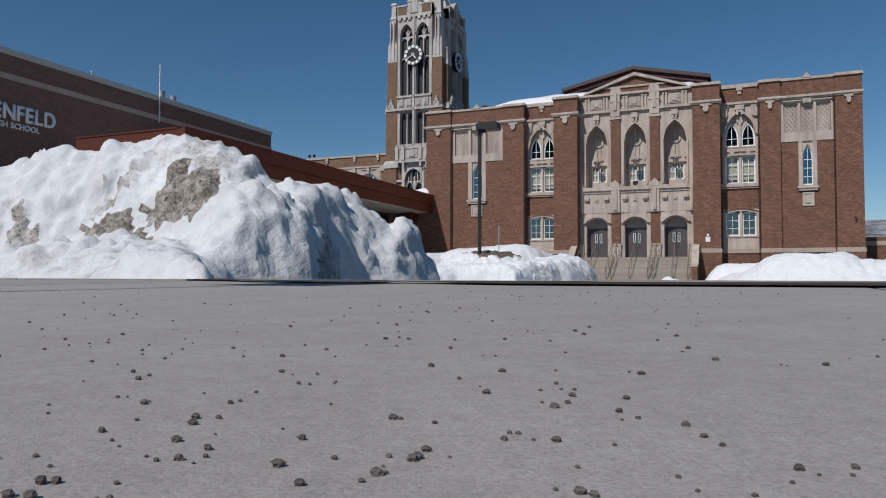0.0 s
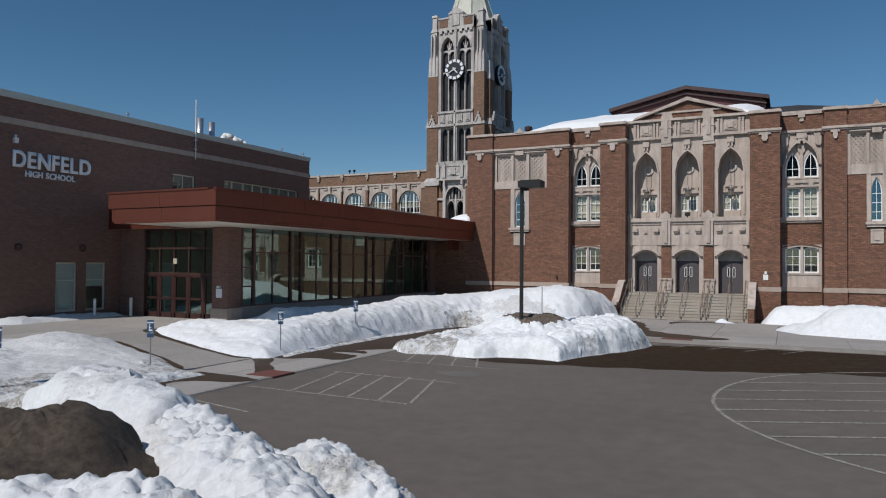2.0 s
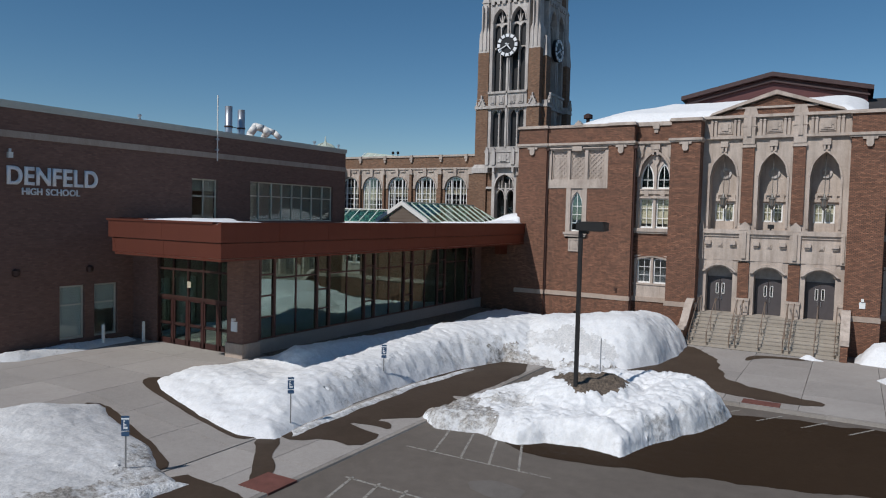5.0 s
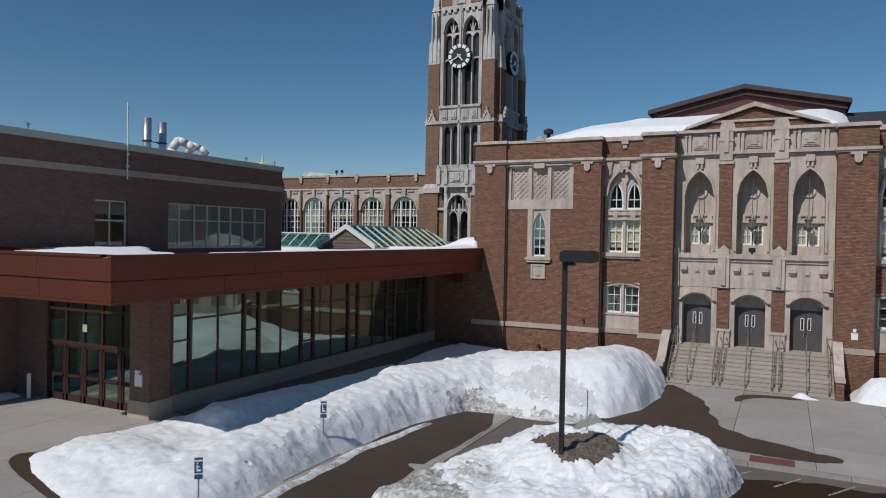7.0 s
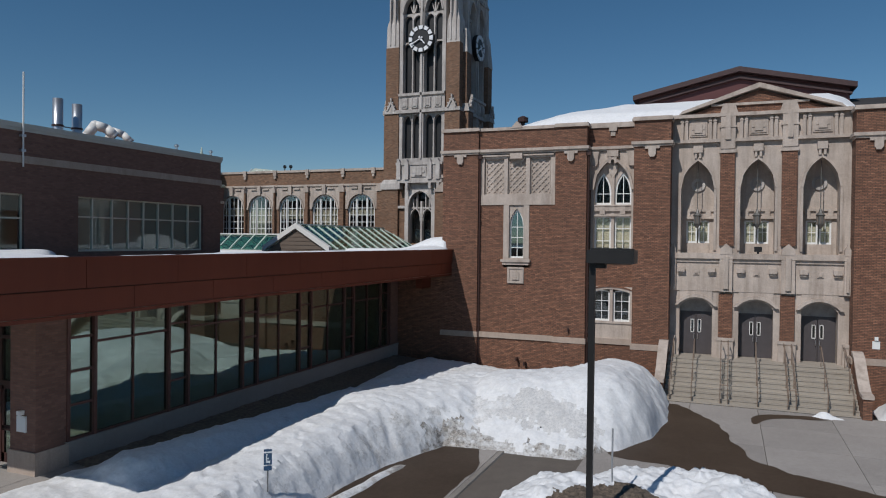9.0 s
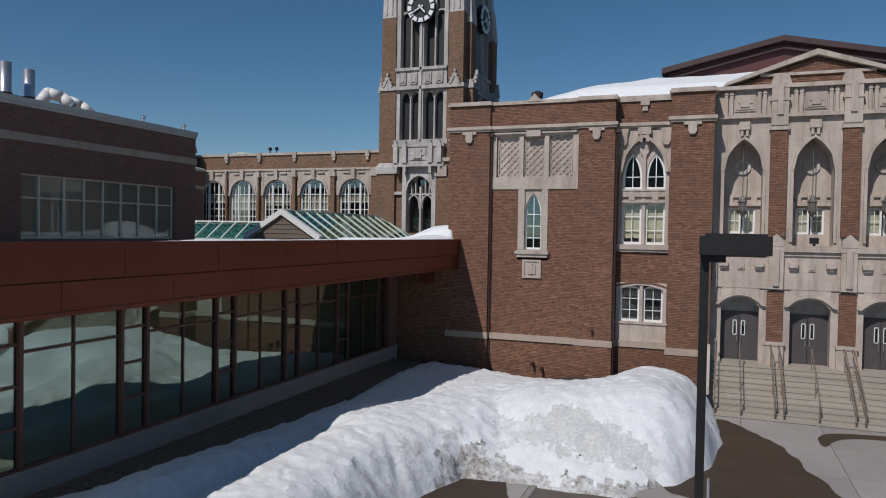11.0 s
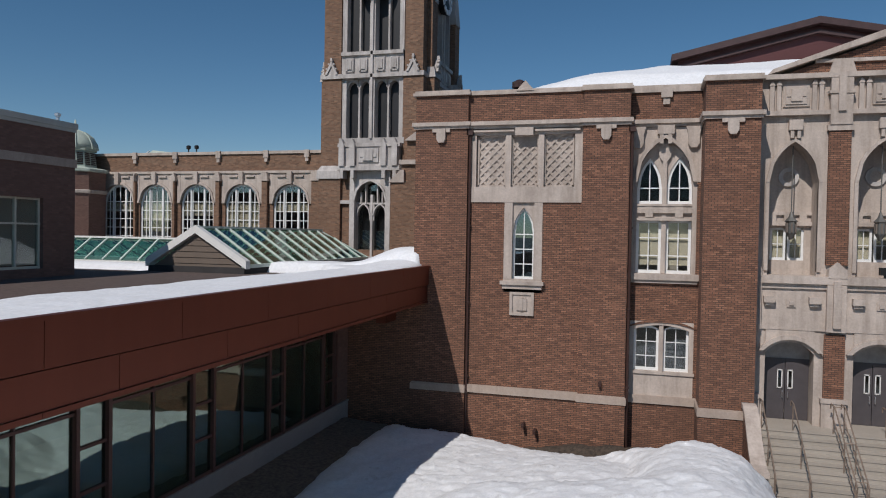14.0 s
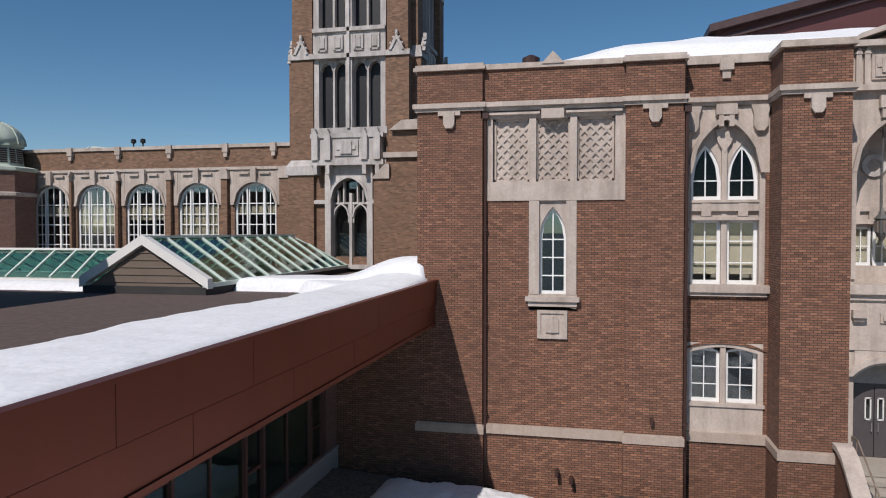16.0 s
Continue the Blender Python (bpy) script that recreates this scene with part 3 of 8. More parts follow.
    wall_panel("brick_wall", f, [(A, um - W - 0.16, 0, 0.5, BELT + 0.3, 6.5), (um + W + 0.16, B, 0, 0.5, BELT + 0.3, 6.5), (um - W - 0.16, um + W + 0.16, 0, 0.5, 5.06, 6.5),
                                 (A, um - W - 0.1, 0, 0.5, 6.85, 11.1), (um + W + 0.1, B, 0, 0.5, 6.85, 11.1), (A, B, -0.05, 0.5, 0, BELT), (A, B, -0.05, 0.5, CORN + 0.25, TOP - 0.05)])
    wall_panel("belt_course", f, [(A, B, -0.12, 0.5, BELT, BELT + 0.3)], STONE_BAND, "pale stone belt course")
    wall_panel("cornice", f, [(A, B, -0.2, 0.5, CORN + 0.1, CORN + 0.25), (A, B, -0.1, 0.5, CORN, CORN + 0.1)], STONE, "moulded limestone cornice")
    cap = wall_panel("coping", f, [(A, B, -0.14, 0.6, TOP - 0.05, TOP + 0.12), (A, B, -0.08, 0.55, TOP + 0.12, TOP + 0.22), (um - 0.2, um + 0.2, -0.2, 0.1, TOP - 0.25, TOP + 0.1), (um - 0.12, um + 0.12, -0.14, 0.1, TOP - 0.5, TOP - 0.25)], STONE, "limestone coping with a carved block")
    sill = wall_panel("sill", f, [(A + 0.0, B + 0.0, -0.2, 0.4, 6.62, 6.85), (A + 0.05, B - 0.05, -0.12, 0.4, 6.5, 6.62)], STONE, "limestone window sill")
    head = M(f).box(um - W - 0.16, um - W, -0.03, 0.5, 6.85, 10.25).box(um + W, um + W + 0.16, -0.03, 0.5, 6.85, 10.25)
    head.over_arch(um - W, um + W, 10.25, CORN - 0.02, 1.6, 0.0, 0.4)
    head.box(A, um - W, 0.0, 0.4, 11.1, CORN - 0.02).box(um + W, B, 0.0, 0.4, 11.1, CORN - 0.02).box(A, um - W - 0.16, -0.01, 0.3, 10.25, 11.1).box(um + W + 0.16, B, -0.01, 0.3, 10.25, 11.1)
    head.box(um - 0.42, um + 0.42, 0.235, 0.4, 11.25, 11.98).box(um - W - 0.16, um - W, -0.02, 0.4, 10.25, 11.1).box(um + W, um + W + 0.16, -0.02, 0.4, 10.25, 11.1)
    hp = stones("pointed_arch_head", head, STONE, auditorium, "limestone head of the pointed window", "head_stone")
    part("hood_mould", M(f).ring(um - W, um + W, 10.25, 1.6, 0.14, -0.2, 0.1), STONE, hp)
    key = M(f).box(um - 0.3, um + 0.3, -0.24, 0.1, 12.0, CORN + 0.02).box(um - 0.22, um - 0.08, -0.222, 0.1, 11.65, 12.0).box(um + 0.08, um + 0.22, -0.222, 0.1, 11.65, 12.0)
    part("keystone", key, STONE, hp)
    for u in (A + 0.28, B - 0.28):
        part("corbel", M(f).prism([(u - 0.2, 11.65), (u - 0.1, 11.5), (u + 0.1, 11.5), (u + 0.2, 11.65), (u + 0.2, 12.0), (u + 0.28, 12.28), (u - 0.28, 12.28), (u - 0.2, 12.0)], -0.16, 0.1), STONE, hp, "carved stone corbel")
    tr = M(f).box(um - 0.08, um + 0.08, 0.1, 0.39, 6.86, 11.2).box(um - W, um + W, 0.02, 0.4, 9.10, 9.42).box(um - W, um + W, -0.02, 0.4, 9.36, 9.44).box(um - W, um + W, -0.02, 0.4, 8.82, 8.92)
    a = arc(um - W, um + W, 1.6, 12)
    for u0, u1 in ((um - W, um - 0.08), (um + 0.08, um + W)):
        aa = arc(u0, u1, 1.15, 12)
        full = lambda u: [h1 + (h2 - h1) * (u - ua) / (ub - ua) for (ua, h1), (ub, h2) in zip(a, a[1:]) if ua - 1e-6 <= u <= ub + 1e-6][0]
        for (ua, ha), (ub, hb) in zip(aa, aa[1:]):
            ta, tb = full(ua) + 10.25, full(ub) + 10.25
            la, lb = min(10.02 + ha, ta - 0.01), min(10.02 + hb, tb - 0.01)
            tr.hexa([(ua, 0.22, la), (ub, 0.22, lb), (ub, 0.4, lb), (ua, 0.4, la), (ua, 0.22, ta), (ub, 0.22, tb), (ub, 0.4, tb), (ua, 0.4, ta)])
        uc = (u0 + u1) / 2
        tr.box(u0, u1, 0.14, 0.4, 8.9, 9.1).box(uc - 0.14, uc + 0.14, 0.0, 0.2, 8.94, 9.34)
    part("tracery", tr, STONE, hp)
    shell = M(f).prism([(um - 0.26, 11.55), (um - 0.2, 11.2), (um - 0.07, 11.0), (um, 10.86), (um + 0.07, 11.0), (um + 0.2, 11.2), (um + 0.26, 11.55), (um, 11.7)], 0.08, 0.24)
    part("carved_leaf", shell, STONE, hp)
    for u0, u1 in ((um - W, um - 0.08), (um + 0.08, um + W)):
        window(auditorium, f, u0, u1, 9.44, 10.02, 0.27, 2, 2, 1.13, 0.1, 0.04, glass=GLASS_DIM)
        window(auditorium, f, u0, u1, 6.85, 8.84, 0.27, 2, 3, 0.0, 0.1, 0.04, glass=GLASS_CLEAR, blind=True)
    # the low window under it
    gs = M(f).box(um - W - 0.16, um - W, -0.03, 0.5, 3.2, 4.75).box(um + W, um + W + 0.16, -0.03, 0.5, 3.2, 4.75).over_arch(um - W, um + W, 4.75, 5.06, 0.18, 0.0, 0.5)
    gs.box(um - W - 0.16, um - W, 0.0, 0.5, 4.75, 5.06).box(um + W, um + W + 0.16, 0.0, 0.5, 4.75, 5.06).box(um - 0.08, um + 0.08, 0.03, 0.4, 3.2, 4.92)
    gs.box(um - W - 0.16, um + W + 0.16, -0.02, 0.4, BELT + 0.3, 3.1).box(um - W - 0.2, um + W + 0.2, -0.08, 0.4, 3.1, 3.2).box(um - 0.02, um + 0.02, -0.03, 0, BELT + 0.3, 3.1)
    part("low_window_surround", gs, STONE, auditorium, "limestone surround and apron of the low window")
    part("hood_brick", M(f).ring(um - W - 0.16, um + W + 0.16, 4.84, 0.2, 0.1, -0.04, 0.1), BRICK, auditorium)
    for u0, u1 in ((um - W, um - 0.08), (um + 0.08, um + W)):
        window(auditorium, f, u0, u1, 3.2, 4.75, 0.2, 2, 3, 0.14, 0.09)

# ---- carved entrance front ----
f = front(YF + 0.35)
LAND = 1.75
DOORS, COLS, HW = (-2.78, 0.0, 2.78), (-1.39, 1.39), 0.78
ent = M(f)
for a, b in ((-4.02, -3.56), (-2.0, -0.78), (0.78, 2.0), (3.56, 4.02)):
    ent.box(a, b, 0, 1.2, 6.95, 10.2)
for c in DOORS:
    ent.over_arch(c - HW, c + HW, 10.2, 12.35, 1.4, 0.0, 1.2)
for a, b in ((-4.02, -3.56), (-2.0, -0.78), (0.78, 2.0), (3.56, 4.02)):
    ent.box(a, b, 0, 1.2, 10.2, 12.35)
entry = stones("entrance_front", ent, STONE, auditorium, "weathered limestone entrance front with three niches", "front_stone")
for c in DOORS:                                   # niche backs and beds
    part("niche_back", M(f).box(c - HW, c - 0.56, 0.95, 1.19, 6.95, 12.0).box(c + 0.56, c + HW, 0.95, 1.19, 6.95, 12.0).box(c - 0.56, c + 0.56, 0.95, 1.19, 8.62, 12.0).box(c - 0.56, c + 0.56, 0.9, 1.19, 6.95, 7.45), STONE, entry)
    part("niche_ledge", M(f).box(c - HW, c + HW, 0.80, 0.97, 8.70, 8.85).box(c - HW, c + HW, 0.85, 0.97, 9.08, 9.2), STONE, entry)
    for k in (-0.5, 0, 0.5):
        part("ledge_block", M(f).box(c + k - 0.12, c + k + 0.12, 0.84, 0.97, 8.85, 9.08), STONE, entry)
for c in DOORS:
    part("niche_moulding", M(f).ring(c - HW, c + HW, 10.2, 1.4, 0.12, -0.1, 0.1).box(c - HW - 0.12, c - HW, -0.08, 0.1, 7.1, 10.2).box(c + HW, c + HW + 0.12, -0.08, 0.1, 7.1, 10.2), STONE, entry)
    part("keystone", M(f).box(c - 0.22, c + 0.22, -0.2, 0.1, 12.0, 12.35).box(c - 0.16, c - 0.05, -0.16, 0.1, 11.72, 12.0).box(c + 0.05, c + 0.16, -0.16, 0.1, 11.72, 12.0), STONE, entry)
    med = M(f)
    med.add([(c + r * math.cos(k * math.pi / 8), dd, 10.45 + r * math.sin(k * math.pi / 8)) for r, dd in ((0.2, 0.96), (0.2, 0.86), (0.34, 0.86), (0.34, 0.96)) for k in range(16)],
            [(16 * q + k, 16 * q + (k + 1) % 16, 16 * q + 16 + (k + 1) % 16, 16 * q + 16 + k) for q in range(3) for k in range(16)])
    part("carved_medallion", med, STONE_GREY, entry, "dark weathered stone wreath")
    for u0, u1 in ((c - 0.56, c - 0.03), (c + 0.03, c + 0.56)):
        window(auditorium, f, u0, u1, 7.45, 8.62, 1.0, 2, 2, 0.0, 0.08, glass=GLASS_CLEAR, blind=0.9 if (u0 + u1) < 0.3 or c > 2 else 0.3)
# brick panels between the niches and the stone over them
for c in COLS:
    part("brick_column", M(f).box(c - 0.34, c + 0.34, -0.14, 0.05, 7.35, 11.95), BRICK, auditorium)
    part("pilaster_cap", M(f).box(c - 0.4, c + 0.4, -0.2, 0.05, 11.95, 12.15).box(c - 0.34, c + 0.34, -0.24, 0.05, 12.15, 13.9).box(c - 0.12, c + 0.12, -0.32, 0, 12.6, 13.8).box(c - 0.4, c + 0.4, -0.28, 0.05, 13.2, 13.3), STONE, entry, "carved stone pilaster")
# frieze with panels, then the gable
fz = M(f).box(-4.02, 4.02, 0.0, 1.2, 12.35, 13.75)
fz.box(-4.02, 4.02, -0.22, 0.3, 12.5, 12.66).box(-4.02, 4.02, -0.26, 0.3, 13.75, 13.92)
frz = part("frieze", fz, STONE, auditorium)
for c in DOORS:
    part("frieze_panel", M(f).box(c - 0.42, c + 0.42, -0.06, 0.1, 12.82, 13.6).box(c - 0.34, c + 0.34, -0.1, 0, 12.9, 13.52).box(c - 0.18, c + 0.18, -0.15, 0, 13.0, 13.42).box(c - 0.3, c + 0.3, -0.13, 0, 13.16, 13.26), STONE, frz)
    for k in (-0.78, -0.56, 0.56, 0.78):
        part("colonnette", M(f).box(c + k - 0.07, c + k + 0.07, -0.13, 0.1, 12.66, 13.6).prism([(c + k - 0.1, 13.55), (c + k + 0.1, 13.55), (c + k, 13.75)], -0.15, 0.1), STONE, frz)
gab = part("gable", M(f).prism([(-3.3, 13.92), (3.3, 13.92), (0.0, 15.02)], 0.05, 1.2), BRICK, auditorium, "brick gable field")
rk = M(f)
for sg in (1, -1):
    rk.hexa([(sg * p[0], p[1], p[2]) for p in ((-3.75, -0.2, 13.92), (0, -0.2, 15.1), (0, 1.25, 15.1), (-3.75, 1.25, 13.92), (-3.55, -0.2, 14.12), (0, -0.2, 15.34), (0, 1.25, 15.34), (-3.55, 1.25, 14.12))])
rk.box(-2.2, 2.2, -0.05, 0.3, 14.3, 14.42)
for c in (-1.36, 1.36):
    rk.prism([(c - 0.42, 13.92), (c + 0.42, 13.92), (c + 0.28, 14.4), (c - 0.28, 14.4)], -0.12, 0.3)
part("raking_coping", rk, STONE, gab, "limestone raking coping")
# stone band over the doors
bd = M(f).box(-4.02, 4.02, -0.32, 1.2, 6.68, 6.95).box(-4.02, 4.02, -0.12, 1.2, 5.05, 6.68).box(-4.02, 4.02, -0.2, 0.2, 6.5, 6.68)
band = stones("stone_band", bd, STONE, auditorium, "", "band_stone")
for c in DOORS:
    for k in (-0.72, 0.72):
        part("ledge_block", M(f).box(c + k - 0.18, c + k + 0.18, -0.34, -0.1, 6.0, 6.22).box(c + k - 0.14, c + k + 0.14, -0.26, -0.1, 5.9, 6.0), STONE, band)
    part("rosette", M(f).box(c - 0.14, c + 0.14, -0.17, -0.1, 5.85, 6.13).box(c - 0.07, c + 0.07, -0.22, -0.1, 5.92, 6.06), STONE, band)
for c in (-3.9, *COLS, 3.9):
    w = 0.3 if abs(c) < 3 else 0.14
    part("carved_pilaster", M(f).box(c - w, c + w, -0.3, 0.1, 5.05, 6.95).box(c - w * 0.4, c + w * 0.4, -0.4, 0.1, 5.2, 6.8).prism([(c - w, 6.9), (c + w, 6.9), (c + w * 0.9, 7.2), (c, 7.45), (c - w * 0.9, 7.2)], -0.34, 0.1), STONE, band)
# door jambs and hoods
lo = M(f)
for c in DOORS:
    lo.over_arch(c - HW, c + HW, 4.22, 5.05, 0.4, -0.1, 1.0)
for a, b in ((-4.02, -2.78 - HW), (-2.78 + HW, -HW), (HW, 2.78 - HW), (2.78 + HW, 4.02)):
    lo.box(a, b, -0.05, 1.0, LAND, 5.05)
low = stones("door_surround", lo, STONE, auditorium, "", "jamb_stone")
for c in DOORS:
    part("door_hood", M(f).ring(c - HW - 0.08, c + HW + 0.08, 4.3, 0.42, 0.16, -0.24, 0.05), STONE, low)
for c in COLS:
    part("brick_column", M(f).box(c - 0.32, c + 0.32, -0.16, 0.0, 2.75, 4.95), BRICK, auditorium)
    part("column_base", M(f).box(c - 0.38, c + 0.38, -0.24, 0.0, LAND, 2.6).box(c - 0.42, c + 0.42, -0.28, 0.0, 2.6, 2.75), STONE, low)
for c in (-3.88, 3.88):
    part("column_base", M(f).box(c - 0.14, c + 0.14, -0.24, 0.0, LAND, 2.6).box(c - 0.14, c + 0.14, -0.28, 0.0, 2.6, 2.75), STONE, low)


TRANSOM = plain("transom_grey", (0.33, 0.31, 0.29), 0.6)


def double_door(c):
    d = thing("double_door", (XC + c, YF + 0.95, LAND), "closed grey double door with narrow glazed slots and stone arch over", "door", "entrance doors")
    f = front(YF + 0.95)
    for sg in (-1, 1):
        a, b = sorted((c + sg * 0.012, c + sg * 0.77))
        um = c + sg * 0.17
        leaf = M(f)
        leaf.box(a, um - 0.06, 0, 0.06, LAND + 0.01, LAND + 2.1).box(um + 0.06, b, 0, 0.06, LAND + 0.01, LAND + 2.1).box(um - 0.06, um + 0.06, 0, 0.06, LAND + 0.01, LAND + 1.15).box(um - 0.06, um + 0.06, 0, 0.06, LAND + 1.75, LAND + 2.1)
        lf = part("door_leaf", leaf, DOOR, d)
        fr = M(f).box(um - 0.09, um - 0.055, -0.02, 0.02, LAND + 1.12, LAND + 1.78).box(um + 0.055, um + 0.09, -0.02, 0.02, LAND + 1.12, LAND + 1.78).box(um - 0.09, um + 0.09, -0.02, 0.02, LAND + 1.75, LAND + 1.79).box(um - 0.09, um + 0.09, -0.02, 0.02, LAND + 1.11, LAND + 1.15)
        part("slot_frame", fr, WHITE_METAL, lf, "white slot window frame")
        no_shadow(part("slot_pane", M(f).box(um - 0.055, um + 0.055, 0.02, 0.03, LAND + 1.15, LAND + 1.75), GLASS, lf))
        part("pull_handle", M(f).rod((c + sg * 0.09, -0.07, LAND + 0.78), (c + sg * 0.09, -0.07, LAND + 1.05), 0.018).rod((c + sg * 0.09, -0.07, LAND + 0.8), (c + sg * 0.09, 0, LAND + 0.8), 0.014).rod((c + sg * 0.09, -0.07, LAND + 1.03), (c + sg * 0.09, 0, LAND + 1.03), 0.014), CHROME, lf, "steel pull handle")
    top = [(c - HW, LAND + 2.2)] + [(c + HW, LAND + 2.2)] + [(u, 4.22 + h) for u, h in reversed(arc(c - HW, c + HW, 0.4, 12))]
    part("transom_panel", M(f).prism(top, 0.0, 0.06), TRANSOM, d, "grey arched transom panel")
    part("door_head", M(f).box(c - HW, c + HW, -0.03, 0.06, LAND + 2.1, LAND + 2.2), DOOR, d)


for c in DOORS:
    double_door(c)


LANTERN = plain("weathered_bronze", (0.15, 0.145, 0.135), 0.5, 0.4)


def lantern(c):
    y = YF + 0.35
    f = front(y)
    l = thing("hanging_lantern", (XC + c, y + 0.25, 8.3), "dark bronze lantern hanging on a chain in a niche", "lantern", "niche lanterns")
    part("chain", M(f).rod((c, 0.25, 9.1), (c, 0.25, 11.5), 0.02, 6), LANTERN, l)
    part("cage", M(f).lathe((c, 0.25, 8.3), [(0.04, -0.1), (0.1, 0.0), (0.17, 0.12), (0.17, 0.5), (0.22, 0.55), (0.1, 0.68), (0.04, 0.85), (0.02, 0.9)], 6), LANTERN, l)
    for k in range(6):
        a = k * math.pi / 3 + 0.52
        part("glass_side", M(f).rod((c + 0.165 * math.cos(a), 0.25 + 0.165 * math.sin(a), 8.45), (c + 0.165 * math.cos(a), 0.25 + 0.165 * math.sin(a), 8.78), 0.035, 4), SIDING, l)


for c in DOORS:
    lantern(c)

# closed box behind the front: side and back walls, roof, tall gabled house over the stage
sidew = M().box(XC - 16.5, XC - 16.0, YF + 0.9, 84, 0, TOP).box(XR - 0.5, XR, YF + 0.9, 84, 0, TOP).box(XC - 16.5, XR, 84, 84.5, 0, TOP)
part("side_wall", sidew, BRICK, auditorium)
inner = M().box(XC - 16, XR - 0.5, YF + 4.0, YF + 4.1, 0, TOP).box(XC - 16, XR - 0.5, YF + 1.4, YF + 4.0, 5.6, 5.75).box(XC - 16, XR - 0.5, YF + 1.4, YF + 4.0, -0.05, LAND)
part("inner_wall", inner, PLASTER, auditorium, "dim plaster wall inside")
rf = M()
rf.hexa([(XC - 16, YF + 0.8, 13.2), (XR - 0.5, YF + 0.8, 13.2), (XR - 0.5, 84, 13.2), (XC - 16, 84, 13.2), (XC - 16, YF + 0.8, 13.4), (XR - 0.5, YF + 0.8, 13.4), (XC + 7, 60, 15.7), (XC - 9, 60, 15.7)])
rf.hexa([(XC - 16, 59, 13.2), (XR - 0.5, 59, 13.2), (XR - 0.5, 84, 13.2), (XC - 16, 84, 13.2), (XC - 9, 60, 15.7), (XC + 7, 60, 15.7), (XC + 7, 83, 15.7), (XC - 9, 83, 15.7)])
part("roof", rf, ROOF, auditorium, "dark low-pitched roof")
GX0, GY = XC - 0.85, 58.6
sh = M().prism([(GX0 - 5.6, 14.5), (GX0 + 5.6, 14.5), (GX0 + 5.6, 16.1), (GX0, 17.32), (GX0 - 5.6, 16.1)], GY, 80)
stage = part("upper_gable", sh, MAROON, auditorium, "maroon metal upper gable")
tr = M()
for sg in (1, -1):
    tr.hexa([(GX0 + sg * p[0], p[1], p[2]) for p in ((0, GY - 0.5, 17.3), (5.9, GY - 0.5, 16.0), (5.9, 80.4, 16.0), (0, 80.4, 17.3), (0, GY - 0.5, 17.58), (5.9, GY - 0.5, 16.28), (5.9, 80.4, 16.28), (0, 80.4, 17.58))])
    tr.hexa([(GX0 + sg * p[0], p[1], p[2]) for p in ((0, GY - 0.25, 16.95), (5.7, GY - 0.25, 15.68), (5.7, GY, 15.68), (0, GY, 16.95), (0, GY - 0.25, 17.1), (5.7, GY - 0.25, 15.8), (5.7, GY, 15.8), (0, GY, 17.1))])
part("verge", tr, plain("dark_verge_metal", (0.055, 0.028, 0.027), 0.5), stage, "dark metal verge")
solid("roof_vent", M().lathe((XC - 13.4, 57.5, 13.6), [(0.14, 0), (0.14, 1.3), (0.34, 1.34), (0.34, 1.6), (0.1, 1.72)], 12), DARK_FRAME, "round dark metal roof vent on the dark roof", "roof vent", at=(XC - 13.4, 57.5, 13.6))

# ---- stairs ----
stairs = thing("entrance_steps", (XC, 48.5, 0), "broad worn concrete steps up to three doors", "steps", kind="structure")
N, Y0, RUN = 10, 48.55, 0.30
for i in range(N):
    z0, z1 = LAND * i / N, LAND * (i + 1) / N
    y0 = Y0 + RUN * i
    y1 = Y0 + RUN * (i + 1) + 0.02 if i < N - 1 else YF + 0.95
    part("step", M().box(XC - 4.0, XC + 4.0, y0, y1, 0, z1 - 0.03).box(XC - 4.0, XC + 4.0, y0 - 0.025, y1, z1 - 0.03, z1), CONCRETE_STEP, stairs)
for sg in (-1, 1):
    ck = thing("stair_side_wall", (XC + sg * 4.25, 49, 0), "brick stair side wall with sloping stone coping", "wall", "stair side walls")
    m = M()
    a, b = XC + sg * 4.02, XC + sg * 4.36
    prof = [(48.3, 0), (51.25, 0), (51.25, 2.45), (50.9, 2.42), (50.5, 2.25), (49.4, 1.35), (48.9, 1.05), (48.3, 1.0)]
    m.add([(a, y, z) for y, z in prof] + [(b, y, z) for y, z in prof], [tuple(range(8)), tuple(range(15, 7, -1))] + [(i, (i + 1) % 8, 8 + (i + 1) % 8, 8 + i) for i in range(8)])
    part("brickwork", m, BRICK, ck)
    cp = M()
    a, b = sorted((XC + sg * 3.97, XC + sg * 4.42))
    top = [(51.25, 2.45), (50.9, 2.42), (50.5, 2.25), (49.4, 1.35), (48.9, 1.05), (48.24, 1.0)]
    for (ya, za), (yb, zb) in zip(top, top[1:]):
        cp.hexa([(a, ya, za), (b, ya, za), (b, yb, zb), (a, yb, zb), (a, ya, za + 0.15), (b, ya, za + 0.15), (b, yb, zb + 0.15), (a, yb, zb + 0.15)])
    part("coping", cp, STONE, ck, "limestone coping")


def stair_z(y):
    return max(0.0, min(LAND, LAND / N * (math.floor((y - Y0) / RUN) + 1)))


